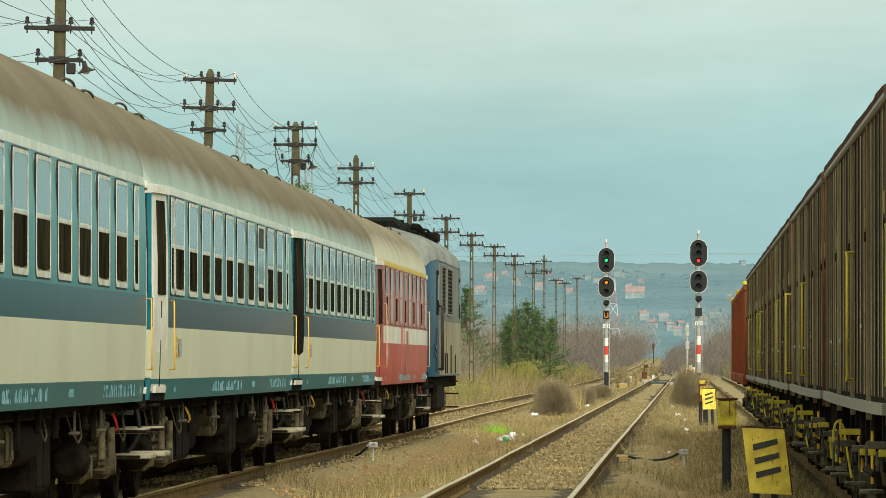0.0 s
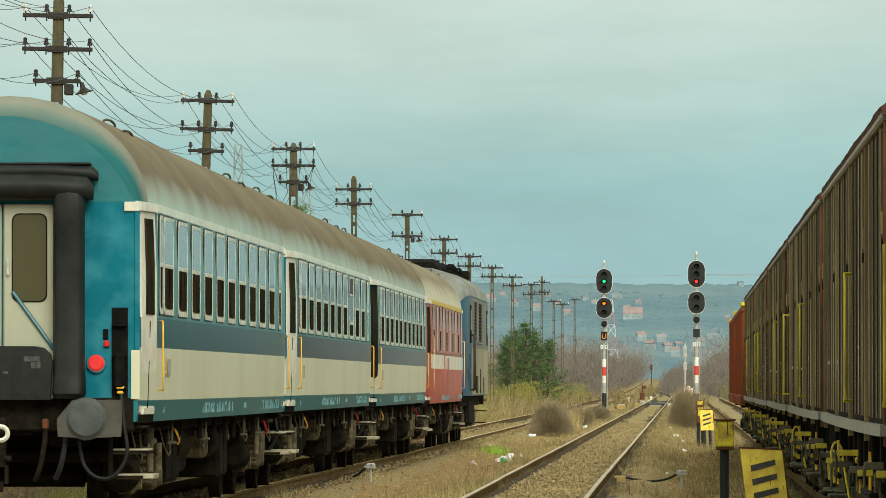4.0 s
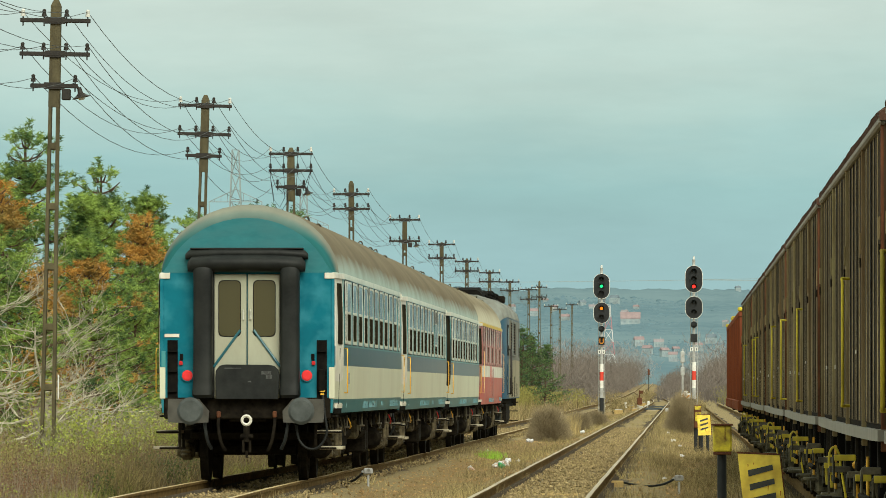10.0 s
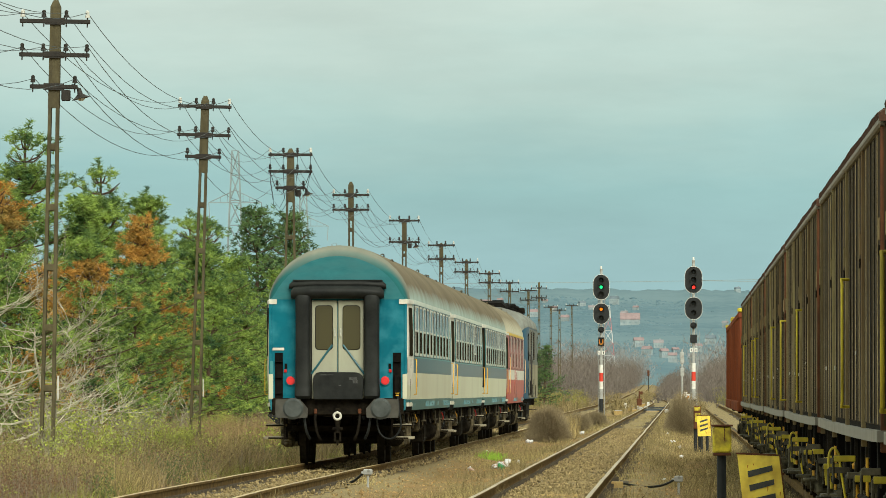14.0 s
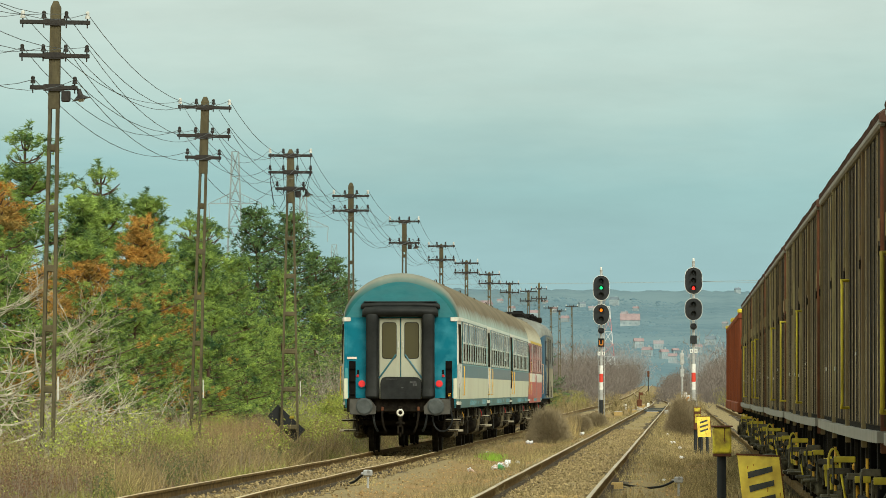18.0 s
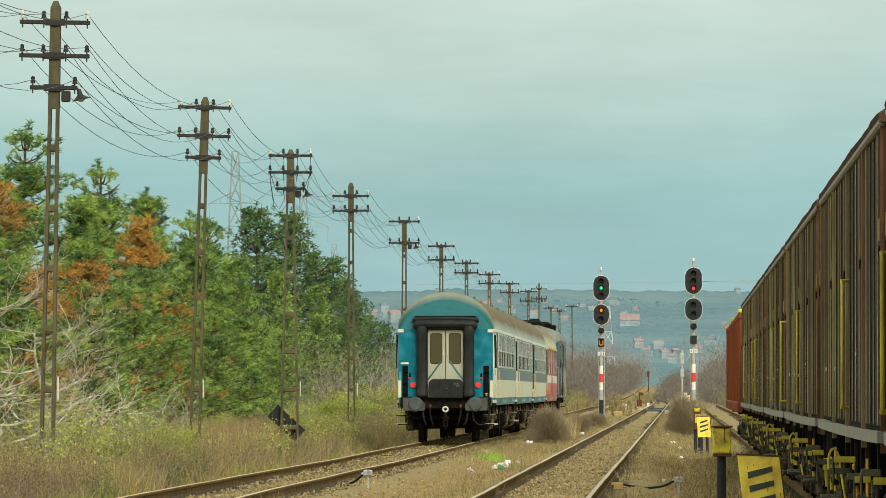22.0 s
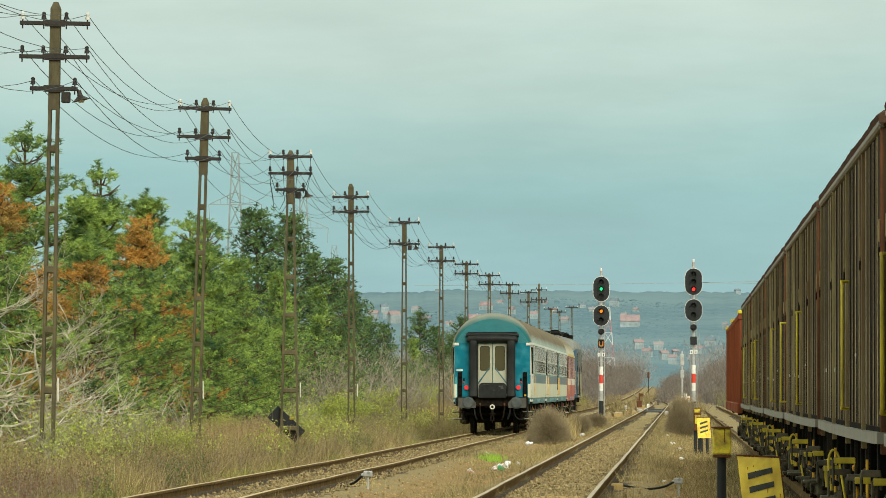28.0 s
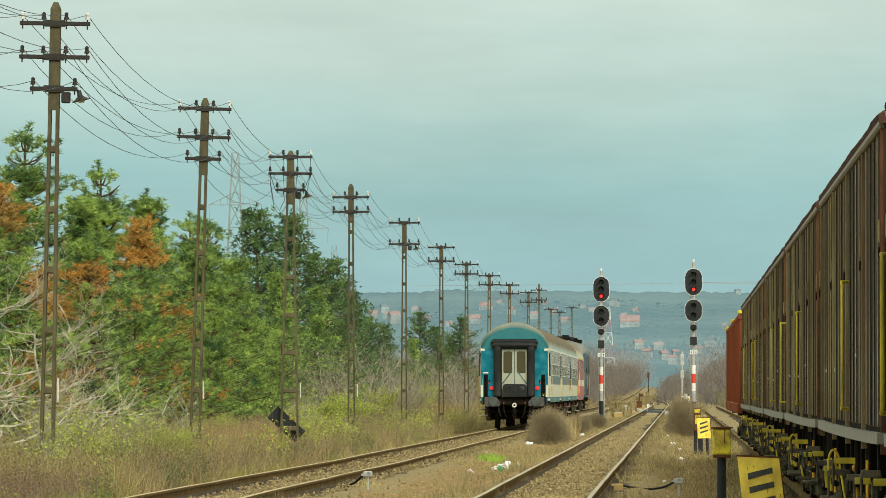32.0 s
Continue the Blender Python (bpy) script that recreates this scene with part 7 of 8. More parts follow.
dome_bush(-3.9, 300, 1.6, 0.8, 7, BUSH, "low brown dead bush below the signal")


def far_wood(name, label, spots, material, seed, hmin, hmax, per=380, width=0.048):
    """Leafless thicket: many upswept twigs."""
    rng = np.random.default_rng(seed)
    V, F, k = [], [], 0
    for x, y, sc in spots:
        z = ground_z(x, y)
        h = rng.uniform(hmin, hmax) * sc
        b = np.stack([rng.normal(0, 0.22 * h, per), rng.normal(0, 0.3 * h, per), np.abs(rng.normal(0.45, 0.28, per)) * h], 1)
        b[:, 2] = np.minimum(b[:, 2], h * 0.95)
        d = np.stack([rng.normal(0, 0.4, per), rng.normal(0, 0.4, per), rng.uniform(0.4, 1.0, per)], 1) * (0.16 * h)
        v, f = tri_blades(b + (x, y, z), b + d + (x, y, z), width, rng)
        V.append(v), F.append(f + k)
        k += len(v)
        v, f = tri_blades(np.array([(x, y, z - 0.2)] * 5), np.array([(x, y, z)] * 5) + rng.normal(0, 0.12, (5, 3)) * h + (0, 0, h * 0.8), 0.16, rng)
        V.append(v), F.append(f + k)
        k += len(v)
    return tagged(new(name, soup(name, np.concatenate(V), np.concatenate(F), material)), label, "woods", kind="stuff")


# greyed brown: the haze over the far thickets is in this colour
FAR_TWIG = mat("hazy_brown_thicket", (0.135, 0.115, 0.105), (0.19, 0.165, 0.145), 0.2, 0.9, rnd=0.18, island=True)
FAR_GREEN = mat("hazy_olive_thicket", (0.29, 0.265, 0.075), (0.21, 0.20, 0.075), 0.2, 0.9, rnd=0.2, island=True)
r3 = random.Random(77)
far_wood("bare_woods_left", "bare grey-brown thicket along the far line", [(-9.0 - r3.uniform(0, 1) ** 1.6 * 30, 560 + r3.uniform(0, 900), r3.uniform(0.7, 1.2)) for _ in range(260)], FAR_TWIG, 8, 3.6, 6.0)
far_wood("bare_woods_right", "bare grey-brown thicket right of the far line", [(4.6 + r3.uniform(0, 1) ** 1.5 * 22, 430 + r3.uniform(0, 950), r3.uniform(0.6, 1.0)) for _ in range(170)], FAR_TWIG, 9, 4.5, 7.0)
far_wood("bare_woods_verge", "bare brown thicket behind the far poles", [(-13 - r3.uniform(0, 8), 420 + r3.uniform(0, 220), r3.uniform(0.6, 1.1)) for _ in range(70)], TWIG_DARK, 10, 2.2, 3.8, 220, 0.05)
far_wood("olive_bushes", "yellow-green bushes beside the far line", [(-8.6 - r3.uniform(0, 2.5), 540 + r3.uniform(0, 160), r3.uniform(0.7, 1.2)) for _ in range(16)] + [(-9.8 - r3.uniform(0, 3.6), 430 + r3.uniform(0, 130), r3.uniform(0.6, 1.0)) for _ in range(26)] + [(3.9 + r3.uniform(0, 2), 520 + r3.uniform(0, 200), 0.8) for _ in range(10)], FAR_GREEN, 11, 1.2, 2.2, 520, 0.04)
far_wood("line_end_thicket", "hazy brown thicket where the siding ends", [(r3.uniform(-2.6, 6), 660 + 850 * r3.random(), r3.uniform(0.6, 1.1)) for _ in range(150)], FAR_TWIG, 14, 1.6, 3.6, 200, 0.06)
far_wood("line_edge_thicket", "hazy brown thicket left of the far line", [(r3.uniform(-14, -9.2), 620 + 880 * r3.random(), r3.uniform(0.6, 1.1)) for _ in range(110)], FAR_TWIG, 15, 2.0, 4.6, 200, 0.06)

# ---------------------------------------------------------------- hillside, village, pylons
def slope_angle(y):
    """How high the hillside stands over the horizon, per 11800 of distance."""
    return float(np.interp(y, (1250, 1400, 1800, 2500, 3200, 4000, 4500), (-2, 16, 58, 100, 140, 176, 168)))


def hill_z(x, y):
    k = x / y * 11800
    crest = 9 * noise.noise((k * 0.004, 2, 0)) + 4 * noise.noise((k * 0.016, 7, 0)) + 2.4 * noise.noise((k * 0.09, 9, 0)) + 1.6 * noise.noise((k * 0.23, 5, 0))
    a = slope_angle(y) + crest * min(1, (y - 1300) / 2500) + (3 * noise.noise((k * 0.02, y * 0.002, 3)) if y > 1400 else 0)
    return 1.4 + y * a / 11800


# distance haze is mixed into the slope's blue-green base colours
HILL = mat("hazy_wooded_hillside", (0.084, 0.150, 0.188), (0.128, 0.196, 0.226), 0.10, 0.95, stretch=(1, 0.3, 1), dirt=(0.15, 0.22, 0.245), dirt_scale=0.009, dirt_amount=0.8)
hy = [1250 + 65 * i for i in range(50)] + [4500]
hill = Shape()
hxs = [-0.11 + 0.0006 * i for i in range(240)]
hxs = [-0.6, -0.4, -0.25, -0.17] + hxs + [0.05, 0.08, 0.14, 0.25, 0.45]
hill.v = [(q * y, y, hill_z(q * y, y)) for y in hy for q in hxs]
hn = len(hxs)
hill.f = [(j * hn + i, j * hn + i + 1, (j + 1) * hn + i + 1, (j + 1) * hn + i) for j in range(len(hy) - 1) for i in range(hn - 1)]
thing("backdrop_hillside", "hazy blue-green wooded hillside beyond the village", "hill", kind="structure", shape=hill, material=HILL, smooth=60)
# walls, roofs and windows are blended towards the haze colour
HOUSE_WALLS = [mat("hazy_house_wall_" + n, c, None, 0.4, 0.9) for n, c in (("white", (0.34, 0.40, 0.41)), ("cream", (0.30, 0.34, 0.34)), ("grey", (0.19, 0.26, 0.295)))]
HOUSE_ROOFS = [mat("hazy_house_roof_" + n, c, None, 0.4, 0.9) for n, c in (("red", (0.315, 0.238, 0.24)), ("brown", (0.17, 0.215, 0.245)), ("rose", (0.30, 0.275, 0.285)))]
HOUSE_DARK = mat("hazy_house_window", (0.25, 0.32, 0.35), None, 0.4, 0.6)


def house(across, up, wide, tall, turn, wall, roof, floors=1):
    """A gabled house on the hillside: across and up fix the spot on the slope."""
    wide, tall = wide * 0.36, tall * 0.40
    y = float(np.interp(up, (-2, 16, 58, 100, 140, 176), (1250, 1400, 1800, 2500, 3200, 4000)))
    x = across / 11800 * y
    z, d = 1.4 + y * up / 11800, wide * 0.7
    t = thing("house", "small gabled village house on the hazy hillside", "house", group="village houses", at=pose(x, y, z, 0, 0, turn))
    part("wall", Shape().box(0, 0, tall / 2 - 3, wide, d, tall + 6), wall, t)
    rf = Shape().prism([(-d / 2 - 0.15, tall), (d / 2 + 0.15, tall), (0, tall + d * 0.5)], "x", -wide / 2 - 0.15, wide / 2 + 0.15)
    part("roof", rf, roof, t)
    part("chimney", Shape().box(wide * 0.2, d * 0.1, tall + d * 0.4, 0.4, 0.4, 1.4), wall, t)
    for fl in range(floors):
        for i in (-1, 0, 1):
            part("window", Shape().box(i * wide * 0.3, -d / 2 - 0.03, tall * (0.5 if floors == 1 else 0.28 + 0.45 * fl), wide * 0.12, 0.1, tall * 0.3 / floors), HOUSE_DARK, t)


rh = random.Random(9)
for across, up, wide, tall, fl in ((-430, 172, 9, 4, 1), (-118, 148, 12, 8, 2), (-90, 112, 22, 6, 1), (-175, 146, 9, 4, 1), (-158, 138, 8, 4, 1), (-140, 150, 9, 5, 1), (-80, 138, 7, 4, 1), (-100, 128, 8, 4, 1), (-525, 140, 11, 6, 1), (-520, 128, 9, 5, 1),
                                   (-508, 120, 13, 9, 2), (-545, 124, 12, 8, 2), (-470, 138, 9, 5, 1), (-450, 120, 10, 5, 1), (-345, 142, 16, 6, 1), (-320, 152, 8, 4, 1), (-300, 138, 9, 4, 1), (-365, 118, 14, 6, 1), (-410, 110, 8, 5, 1), (-40, 72, 8, 4, 1),
                                   (-60, 60, 7, 4, 1), (-75, 74, 8, 5, 1), (-30, 56, 6, 4, 1), (52, 78, 9, 5, 1), (30, 66, 6, 4, 1), (-10, 62, 5, 3, 1), (68, 66, 6, 4, 1), (100, 172, 9, 4, 1), (78, 110, 6, 4, 1), (-380, 90, 9, 6, 1), (-240, 150, 7, 4, 1), (-260, 128, 10, 5, 1),
                                   (-225, 135, 8, 5, 1), (-205, 118, 9, 5, 1), (-15, 48, 6, 4, 1), (20, 50, 5, 3, 1)):
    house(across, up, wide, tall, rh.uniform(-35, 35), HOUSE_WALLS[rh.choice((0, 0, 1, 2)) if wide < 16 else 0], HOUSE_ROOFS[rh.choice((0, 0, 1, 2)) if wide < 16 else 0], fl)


def hillside_trees(n, seed):
    """Rounded tree lumps over the slope, one joined mass."""
    rng, V, F = np.random.default_rng(seed), [], []
    ico = np.array([(0, 0, 1.0)] + [(math.cos(a) * 0.9, math.sin(a) * 0.9, 0.35) for a in np.arange(6) * math.pi / 3] + [(math.cos(a) * 0.8, math.sin(a) * 0.8, -0.6) for a in np.arange(6) * math.pi / 3])
    fc = [(0, 1 + i, 1 + (i + 1) % 6) for i in range(6)] + [(1 + i, 7 + i, 7 + (i + 1) % 6) for i in range(6)] + [(1 + i, 7 + (i + 1) % 6, 1 + (i + 1) % 6) for i in range(6)]
    for k in range(n):
        y = float(rng.uniform(1500, 3650))
        x = float(rng.uniform(-0.075, 0.022)) * y
        if noise.noise((x * 0.012, y * 0.004, 5)) < 0.0:
            continue
        q = float(rng.uniform(0.45, 1.25)) * y / 3000
        V.append(ico * (q * rng.uniform(0.8, 1.7), q, q * rng.uniform(0.6, 1.1)) * rng.uniform(0.8, 1.2, (13, 1)) + (x, y, hill_z(x, y) - q * 0.5))
        F.append(np.array(fc) + 13 * (len(V) - 1))
    # tree colour carries the same painted haze as the slope
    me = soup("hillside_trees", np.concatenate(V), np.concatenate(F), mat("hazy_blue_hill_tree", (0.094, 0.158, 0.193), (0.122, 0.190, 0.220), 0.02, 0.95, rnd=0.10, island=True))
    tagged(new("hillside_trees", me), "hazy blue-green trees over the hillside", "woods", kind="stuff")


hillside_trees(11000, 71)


def lattice(name, label, category, x, y, z, height, base, arms, material, r=0.05, bands=None):
    """Steel lattice tower with braced faces and crossarms."""
    t = thing(name, label, category, at=pose(x, y, z))
    n = max(6, int(height / 2.2))
    wide = lambda f: base * (1 - f) ** 1.15 / 2 + 0.32
    lv = [i / n for i in range(n + 1)]
    for i in range(n):
        s = Shape()
        a, b = wide(lv[i]), wide(lv[i + 1])
        z0, z1 = lv[i] * height, lv[i + 1] * height
        cs = ((-1, -1), (1, -1), (1, 1), (-1, 1))
        for k in range(4):
            p, q = cs[k], cs[(k + 1) % 4]
            s.cyl((p[0] * a, p[1] * a, z0), (p[0] * b, p[1] * b, z1), r, n=4)
            s.cyl((p[0] * a, p[1] * a, z0), (q[0] * b, q[1] * b, z1), r * 0.55, n=4)
            s.cyl((q[0] * a, q[1] * a, z0), (p[0] * b, p[1] * b, z1), r * 0.55, n=4)
            s.cyl((p[0] * b, p[1] * b, z1), (q[0] * b, q[1] * b, z1), r * 0.55, n=4)
        part("tower_section", s, bands[i % 2] if bands else material, t)["kind"] = "stuff"
    for h, reach in arms:
        s = Shape()
        for k in (-1, 1):
            for yy in (-0.4, 0.4):
                s.cyl((0, yy, h + 1.2), (k * reach, 0, h), r * 0.7, n=4)
                s.cyl((0, yy, h), (k * reach, 0, h), r * 0.7, n=4)
            for j in (0.3, 0.55, 0.8):
                s.cyl((k * reach * j, 0, h), (k * reach * j, 0, h + 1.2 * (1 - j)), r * 0.5, n=4)
            s.cyl((k * reach, 0, h), (k * reach * 0.96, 0, h - 1.6), r * 0.8, n=4)
        part("crossarm", s, material, t)["kind"] = "stuff"
    return t


# pylon and mast colours are paled by painted distance haze
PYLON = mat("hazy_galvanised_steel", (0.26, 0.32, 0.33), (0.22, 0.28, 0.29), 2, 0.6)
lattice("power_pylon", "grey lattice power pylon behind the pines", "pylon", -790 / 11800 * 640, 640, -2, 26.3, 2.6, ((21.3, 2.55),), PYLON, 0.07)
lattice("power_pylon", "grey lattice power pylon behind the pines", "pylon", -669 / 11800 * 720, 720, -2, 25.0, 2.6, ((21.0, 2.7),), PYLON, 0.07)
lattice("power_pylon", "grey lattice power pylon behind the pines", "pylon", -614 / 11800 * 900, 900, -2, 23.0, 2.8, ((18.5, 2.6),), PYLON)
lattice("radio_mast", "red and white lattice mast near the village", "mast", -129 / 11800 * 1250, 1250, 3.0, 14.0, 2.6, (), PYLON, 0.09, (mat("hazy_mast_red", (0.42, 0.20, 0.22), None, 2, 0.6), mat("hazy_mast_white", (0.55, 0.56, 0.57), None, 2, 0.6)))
s = Shape()
for z0, z1, x0, x1 in ((17.2, 18.6, -40, 45), (17.6, 17.9, 3, 48)):
    s.tube([(x0 + (x1 - x0) * i / 10, 1000, z0 + (z1 - z0) * i / 10 - 1.2 * (i / 10) * (1 - i / 10)) for i in range(11)], 0.05, 4)
thing("power_line", "thin power line crossing far over the tracks", "wire", shape=s, material=PYLON)

# low woods at the foot of the hill close the distance
r4 = random.Random(31)
# grey-blue twig colour holds the haze in front of the hill foot
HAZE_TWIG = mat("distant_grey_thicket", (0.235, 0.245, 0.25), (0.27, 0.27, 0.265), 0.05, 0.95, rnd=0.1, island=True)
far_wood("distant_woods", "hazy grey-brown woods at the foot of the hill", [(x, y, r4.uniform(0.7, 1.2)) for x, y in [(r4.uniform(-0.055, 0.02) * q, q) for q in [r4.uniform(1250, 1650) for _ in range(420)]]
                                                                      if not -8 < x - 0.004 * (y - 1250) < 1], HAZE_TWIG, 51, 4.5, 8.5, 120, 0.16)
far_wood("low_thicket", "low brown thicket around the far points", [(r4.choice((r4.uniform(-5.2, -3.3), r4.uniform(-0.4, 1.6), r4.uniform(-9.5, -8.0))), 420 + 480 * r4.random(), r4.uniform(0.5, 1.2)) for _ in range(210)], STRAW_BROWN, 52, 0.6, 1.3, 200, 0.03)

# ---------------------------------------------------------------- trackside boards, boxes, litter
STRIPE_GREY = mat("worn_black_stripe", (0.045, 0.05, 0.05), (0.075, 0.075, 0.065), 12, 0.7)


def marker_board(x, y, w, h, ztop, tilt, shear, label):
    t = thing("marker_board", label, "marker board", group="striped marker boards", at=pose(x, y, 0, 0, tilt, 0))
    zc = ztop - h / 2
    at = lambda px, pz: (px - shear * (pz - zc), pz)
    for k in (-0.22, 0.22):
        part("post", Shape().cyl((k * w, 0.05, -0.5), (k * w, 0.05, ztop - 0.1), 0.04, n=10), SIG_BLACK, t)
    p = part("panel", Shape().prism([at(-w / 2, zc - h / 2), at(w / 2, zc - h / 2), at(w / 2, ztop), at(-w / 2, ztop)], "y", -0.01, 0.01), YELLOW, t, "yellow enamelled panel with rust streaks")
    part("panel_edge", Shape().prism([at(-w / 2 - 0.01, ztop - 0.008), at(w / 2 + 0.01, ztop - 0.008), at(w / 2 + 0.01, ztop + 0.01), at(-w / 2 - 0.01, ztop + 0.01)], "y", -0.014, 0.03), RUST, p)
    part("side_edge", Shape().prism([at(w / 2 - 0.004, zc - h / 2), at(w / 2 + 0.010, zc - h / 2), at(w / 2 + 0.010, ztop), at(w / 2 - 0.004, ztop)], "y", -0.012, 0.03), RUST, p)
    for k in range(3):
        z = zc + h * (0.22 - 0.21 * k)
        part("stripe", Shape().prism([at(-w * 0.30, z - h * 0.075), at(w * 0.30, z + h * 0.045), at(w * 0.30, z + h * 0.125), at(-w * 0.30, z + h * 0.02)], "y", -0.0125, -0.0165), STRIPE_GREY, p, "slanting black stripe")
    for k, (px, pz, ln) in enumerate(((0.1, 0.02, 0.05), (0.06, -0.2, 0.09), (0.13, -0.3, 0.06), (-0.2, 0.33, 0.03), (-0.1, 0.36, 0.02), (0.3, -0.05, 0.05))):
        q = at(px * w * 1.4, zc + pz * h)
        part("rust_streak", Shape().prism([(q[0] - 0.006, q[1]), (q[0] + 0.006, q[1]), (q[0] + 0.003, q[1] - ln), (q[0] - 0.002, q[1] - ln)], "y", -0.017, -0.0175), RUST_STREAK, p, "orange rust streak")
    for k in (-1, 1):
        q = at(w / 2, zc + k * h * 0.22)
        part("bolt", Shape().cyl((q[0], 0.01, q[1]), (q[0] + 0.03, 0.01, q[1]), 0.012, n=6), RUST, p)


RUST_STREAK = mat("orange_rust_streak", (0.55, 0.20, 0.03), (0.40, 0.14, 0.03), 20, 0.8)
marker_board(0.845, 71, 0.45, 0.70, 0.70, 2.5, 0.16, "yellow board with three slanting black stripes, slightly leaning")
marker_board(0.61, 175, 0.345, 0.54, 0.70, -1.5, 0.03, "small yellow board with three slanting black stripes")

t = thing("signal_cabinet", "weathered yellow steel box on a dark post", "junction box", at=pose(0.543, 89, 0, 0, 0, 4))
part("post", Shape().cyl((0, 0.06, -0.5), (0, 0.06, 0.62), 0.062, n=14), SIG_BLACK, t, smooth=40)
b = part("box", Shape().box(0, 0, 0.72, 0.245, 0.20, 0.36, 0.025), YELLOW_OLD, t, "rust-speckled yellow box")
part("lid", Shape().box(0, 0, 0.91, 0.28, 0.24, 0.025, 0.006), RUST, b, "rusty lid")
part("bottom_flange", Shape().box(0, 0, 0.53, 0.23, 0.2, 0.04, 0.008), RUST, b)
part("hasp", Shape().box(0.03, -0.105, 0.80, 0.012, 0.015, 0.18, 0.003), RUST, b)

t = thing("signal_cabinet", "rusty yellow and brown steel box on posts", "junction box", at=pose(0.42, 181, 0))
part("post", Shape().cyl((-0.03, 0.05, -0.5), (-0.03, 0.05, 0.5), 0.05, n=12).cyl((0.09, 0.05, -0.5), (0.09, 0.05, 0.5), 0.05, n=12), SIG_BLACK, t)
b = part("box", Shape().box(0.02, 0, 0.62, 0.20, 0.18, 0.62, 0.02), RUST, t, "rusty box")
part("upper_panel", Shape().box(0.02, -0.095, 0.86, 0.16, 0.012, 0.10, 0.003), YELLOW_OLD, b)
part("door_panel", Shape().box(0.03, -0.095, 0.62, 0.15, 0.012, 0.24, 0.003), YELLOW_OLD, b)

for x, y, zt in ((-5.12, 109, 0.06), (-0.04, 109, -0.05)):
    t = thing("cable_marker", "small grey-white cable box on a thin post", "cable box", group="cable boxes", at=pose(x, y, 0))
    part("post", Shape().cyl((0, 0, -0.5), (0, 0, zt - 0.08), 0.02, n=8), SIG_GREY, t)
    part("box", Shape().box(0, 0, zt - 0.02, 0.15, 0.12, 0.10, 0.02).box(-0.09, 0, zt - 0.03, 0.04, 0.05, 0.04, 0.01), SIG_GREY, t, "pale weathered cap")
    part("bolt", Shape().cyl((0.01, -0.06, zt), (0.01, -0.075, zt), 0.025, n=10), STEEL, t)
s = Shape().tube([(-5.22, 109, 0.0), (-5.34, 109.2, -0.10), (-5.5, 109.4, -0.17), (-5.62, 109.5, -0.15), (-5.78, 109.5, -0.19), (-6.1, 110, -0.2), (-6.4, 110, -0.18)], 0.022, 8)
thing("track_cable", "black cable running to the rail", "cable", shape=s, material=RUBBER, smooth=60)
s = Shape().tube(flowing([(-0.12, 109, -0.09), (-0.3, 108.8, -0.17), (-0.55, 108.4, -0.195), (-0.8, 108, -0.16), (-0.95, 107.7, -0.125), (-1.1, 107.2, -0.13)]), 0.020, 8)
thing("track_cable", "black cable running to the rail", "cable", shape=s, material=RUBBER, smooth=60)
WOODBLOCK = mat("pale_yellow_wood", (0.42, 0.30, 0.12), (0.32, 0.22, 0.09), 8, 0.8, stretch=(1, 6, 1))
thing("wooden_block", "pale wooden block beside the rail", "wood block", shape=Shape().box(-1.02, 106.5, -0.155, 0.19, 0.5, 0.15, 0.01), material=WOODBLOCK)
thing("timber_crossing", "worn pale timber laid between the rails", "timber", shape=Shape().box(-1.75, 97, -0.17, 0.62, 1.2, 0.06, 0.01).box(-1.75, 99.6, -0.18, 0.6, 1.0, 0.05, 0.01), material=WOODBLOCK)

t = thing("fouling_marker", "small white plate with an orange cross", "marker", at=pose(0.23, 338, 0))
part("post", Shape().cyl((0, 0.03, -0.5), (0, 0.03, 1.1), 0.03, n=8), SIG_GREY, t)
p = part("plate", Shape().box(0, 0, 0.92, 0.44, 0.02, 0.42, 0.01).box(0, 0, 1.18, 0.16, 0.02, 0.14, 0.01), SIG_WHITE, t, "white plate")
for k in (-1, 1):
    part("cross_bar", Shape().box(0, -0.014 - 0.004 * (k > 0), 0.88, 0.46, 0.006, 0.09, m=Matrix.Rotation(k * 0.7, 3, "Y")), mat("orange_cross", (0.75, 0.28, 0.02), None, 4, 0.5), p, "orange bar")

t = thing("tilted_board", "black tilted board fixed to a telegraph pole", "board", at=pose(POLE_X - 0.10, 187.55, 0.46))
part("panel", Shape().box(0, -0.14, 0, 1.05, 0.03, 0.44, 0.01, Matrix.Rotation(0.74, 3, "Y")), SIG_BLACK, t)
part("rusty_clamp", Shape().box(0.16, -0.17, 0.16, 0.14, 0.03, 0.07, 0.01), WAG_YELLOW, t)
for (y, h, lean, arms, lamp) in POLES[:4]:
    thing("pole_plate", "narrow white marker strip on a telegraph pole", "marker strip", group="pole marker strips", shape=Shape().box(POLE_X + POLE_SHIFT.get(y, 0.0) + 0.03 + 0.175 * (1.6 if 180 < y < 190 else 1.0), y - 0.1, 1.42, 0.02, 0.03, 0.42, 0.004), material=SIG_WHITE)

# white boxes and stones round the far points
DWARF = ((-4.7, 560, 0.045, 0.42, 0.5, 0.7), (-2.95, 600, 0.045, 0.32, 0.4, 0.7), (-4.05, 430, -0.06, 0.8, 0.8, 0.4), (-3.5, 590, 0.0, 0.95, 0.8, 0.55), (-3.8, 505, -0.02, 0.6, 0.6, 0.5), (-1.2, 470, -0.1, 0.5, 0.6, 0.35), (-3.3, 470, -0.05, 0.5, 0.6, 0.3), (-1.95, 455, -0.12, 1.3, 0.5, 0.25))
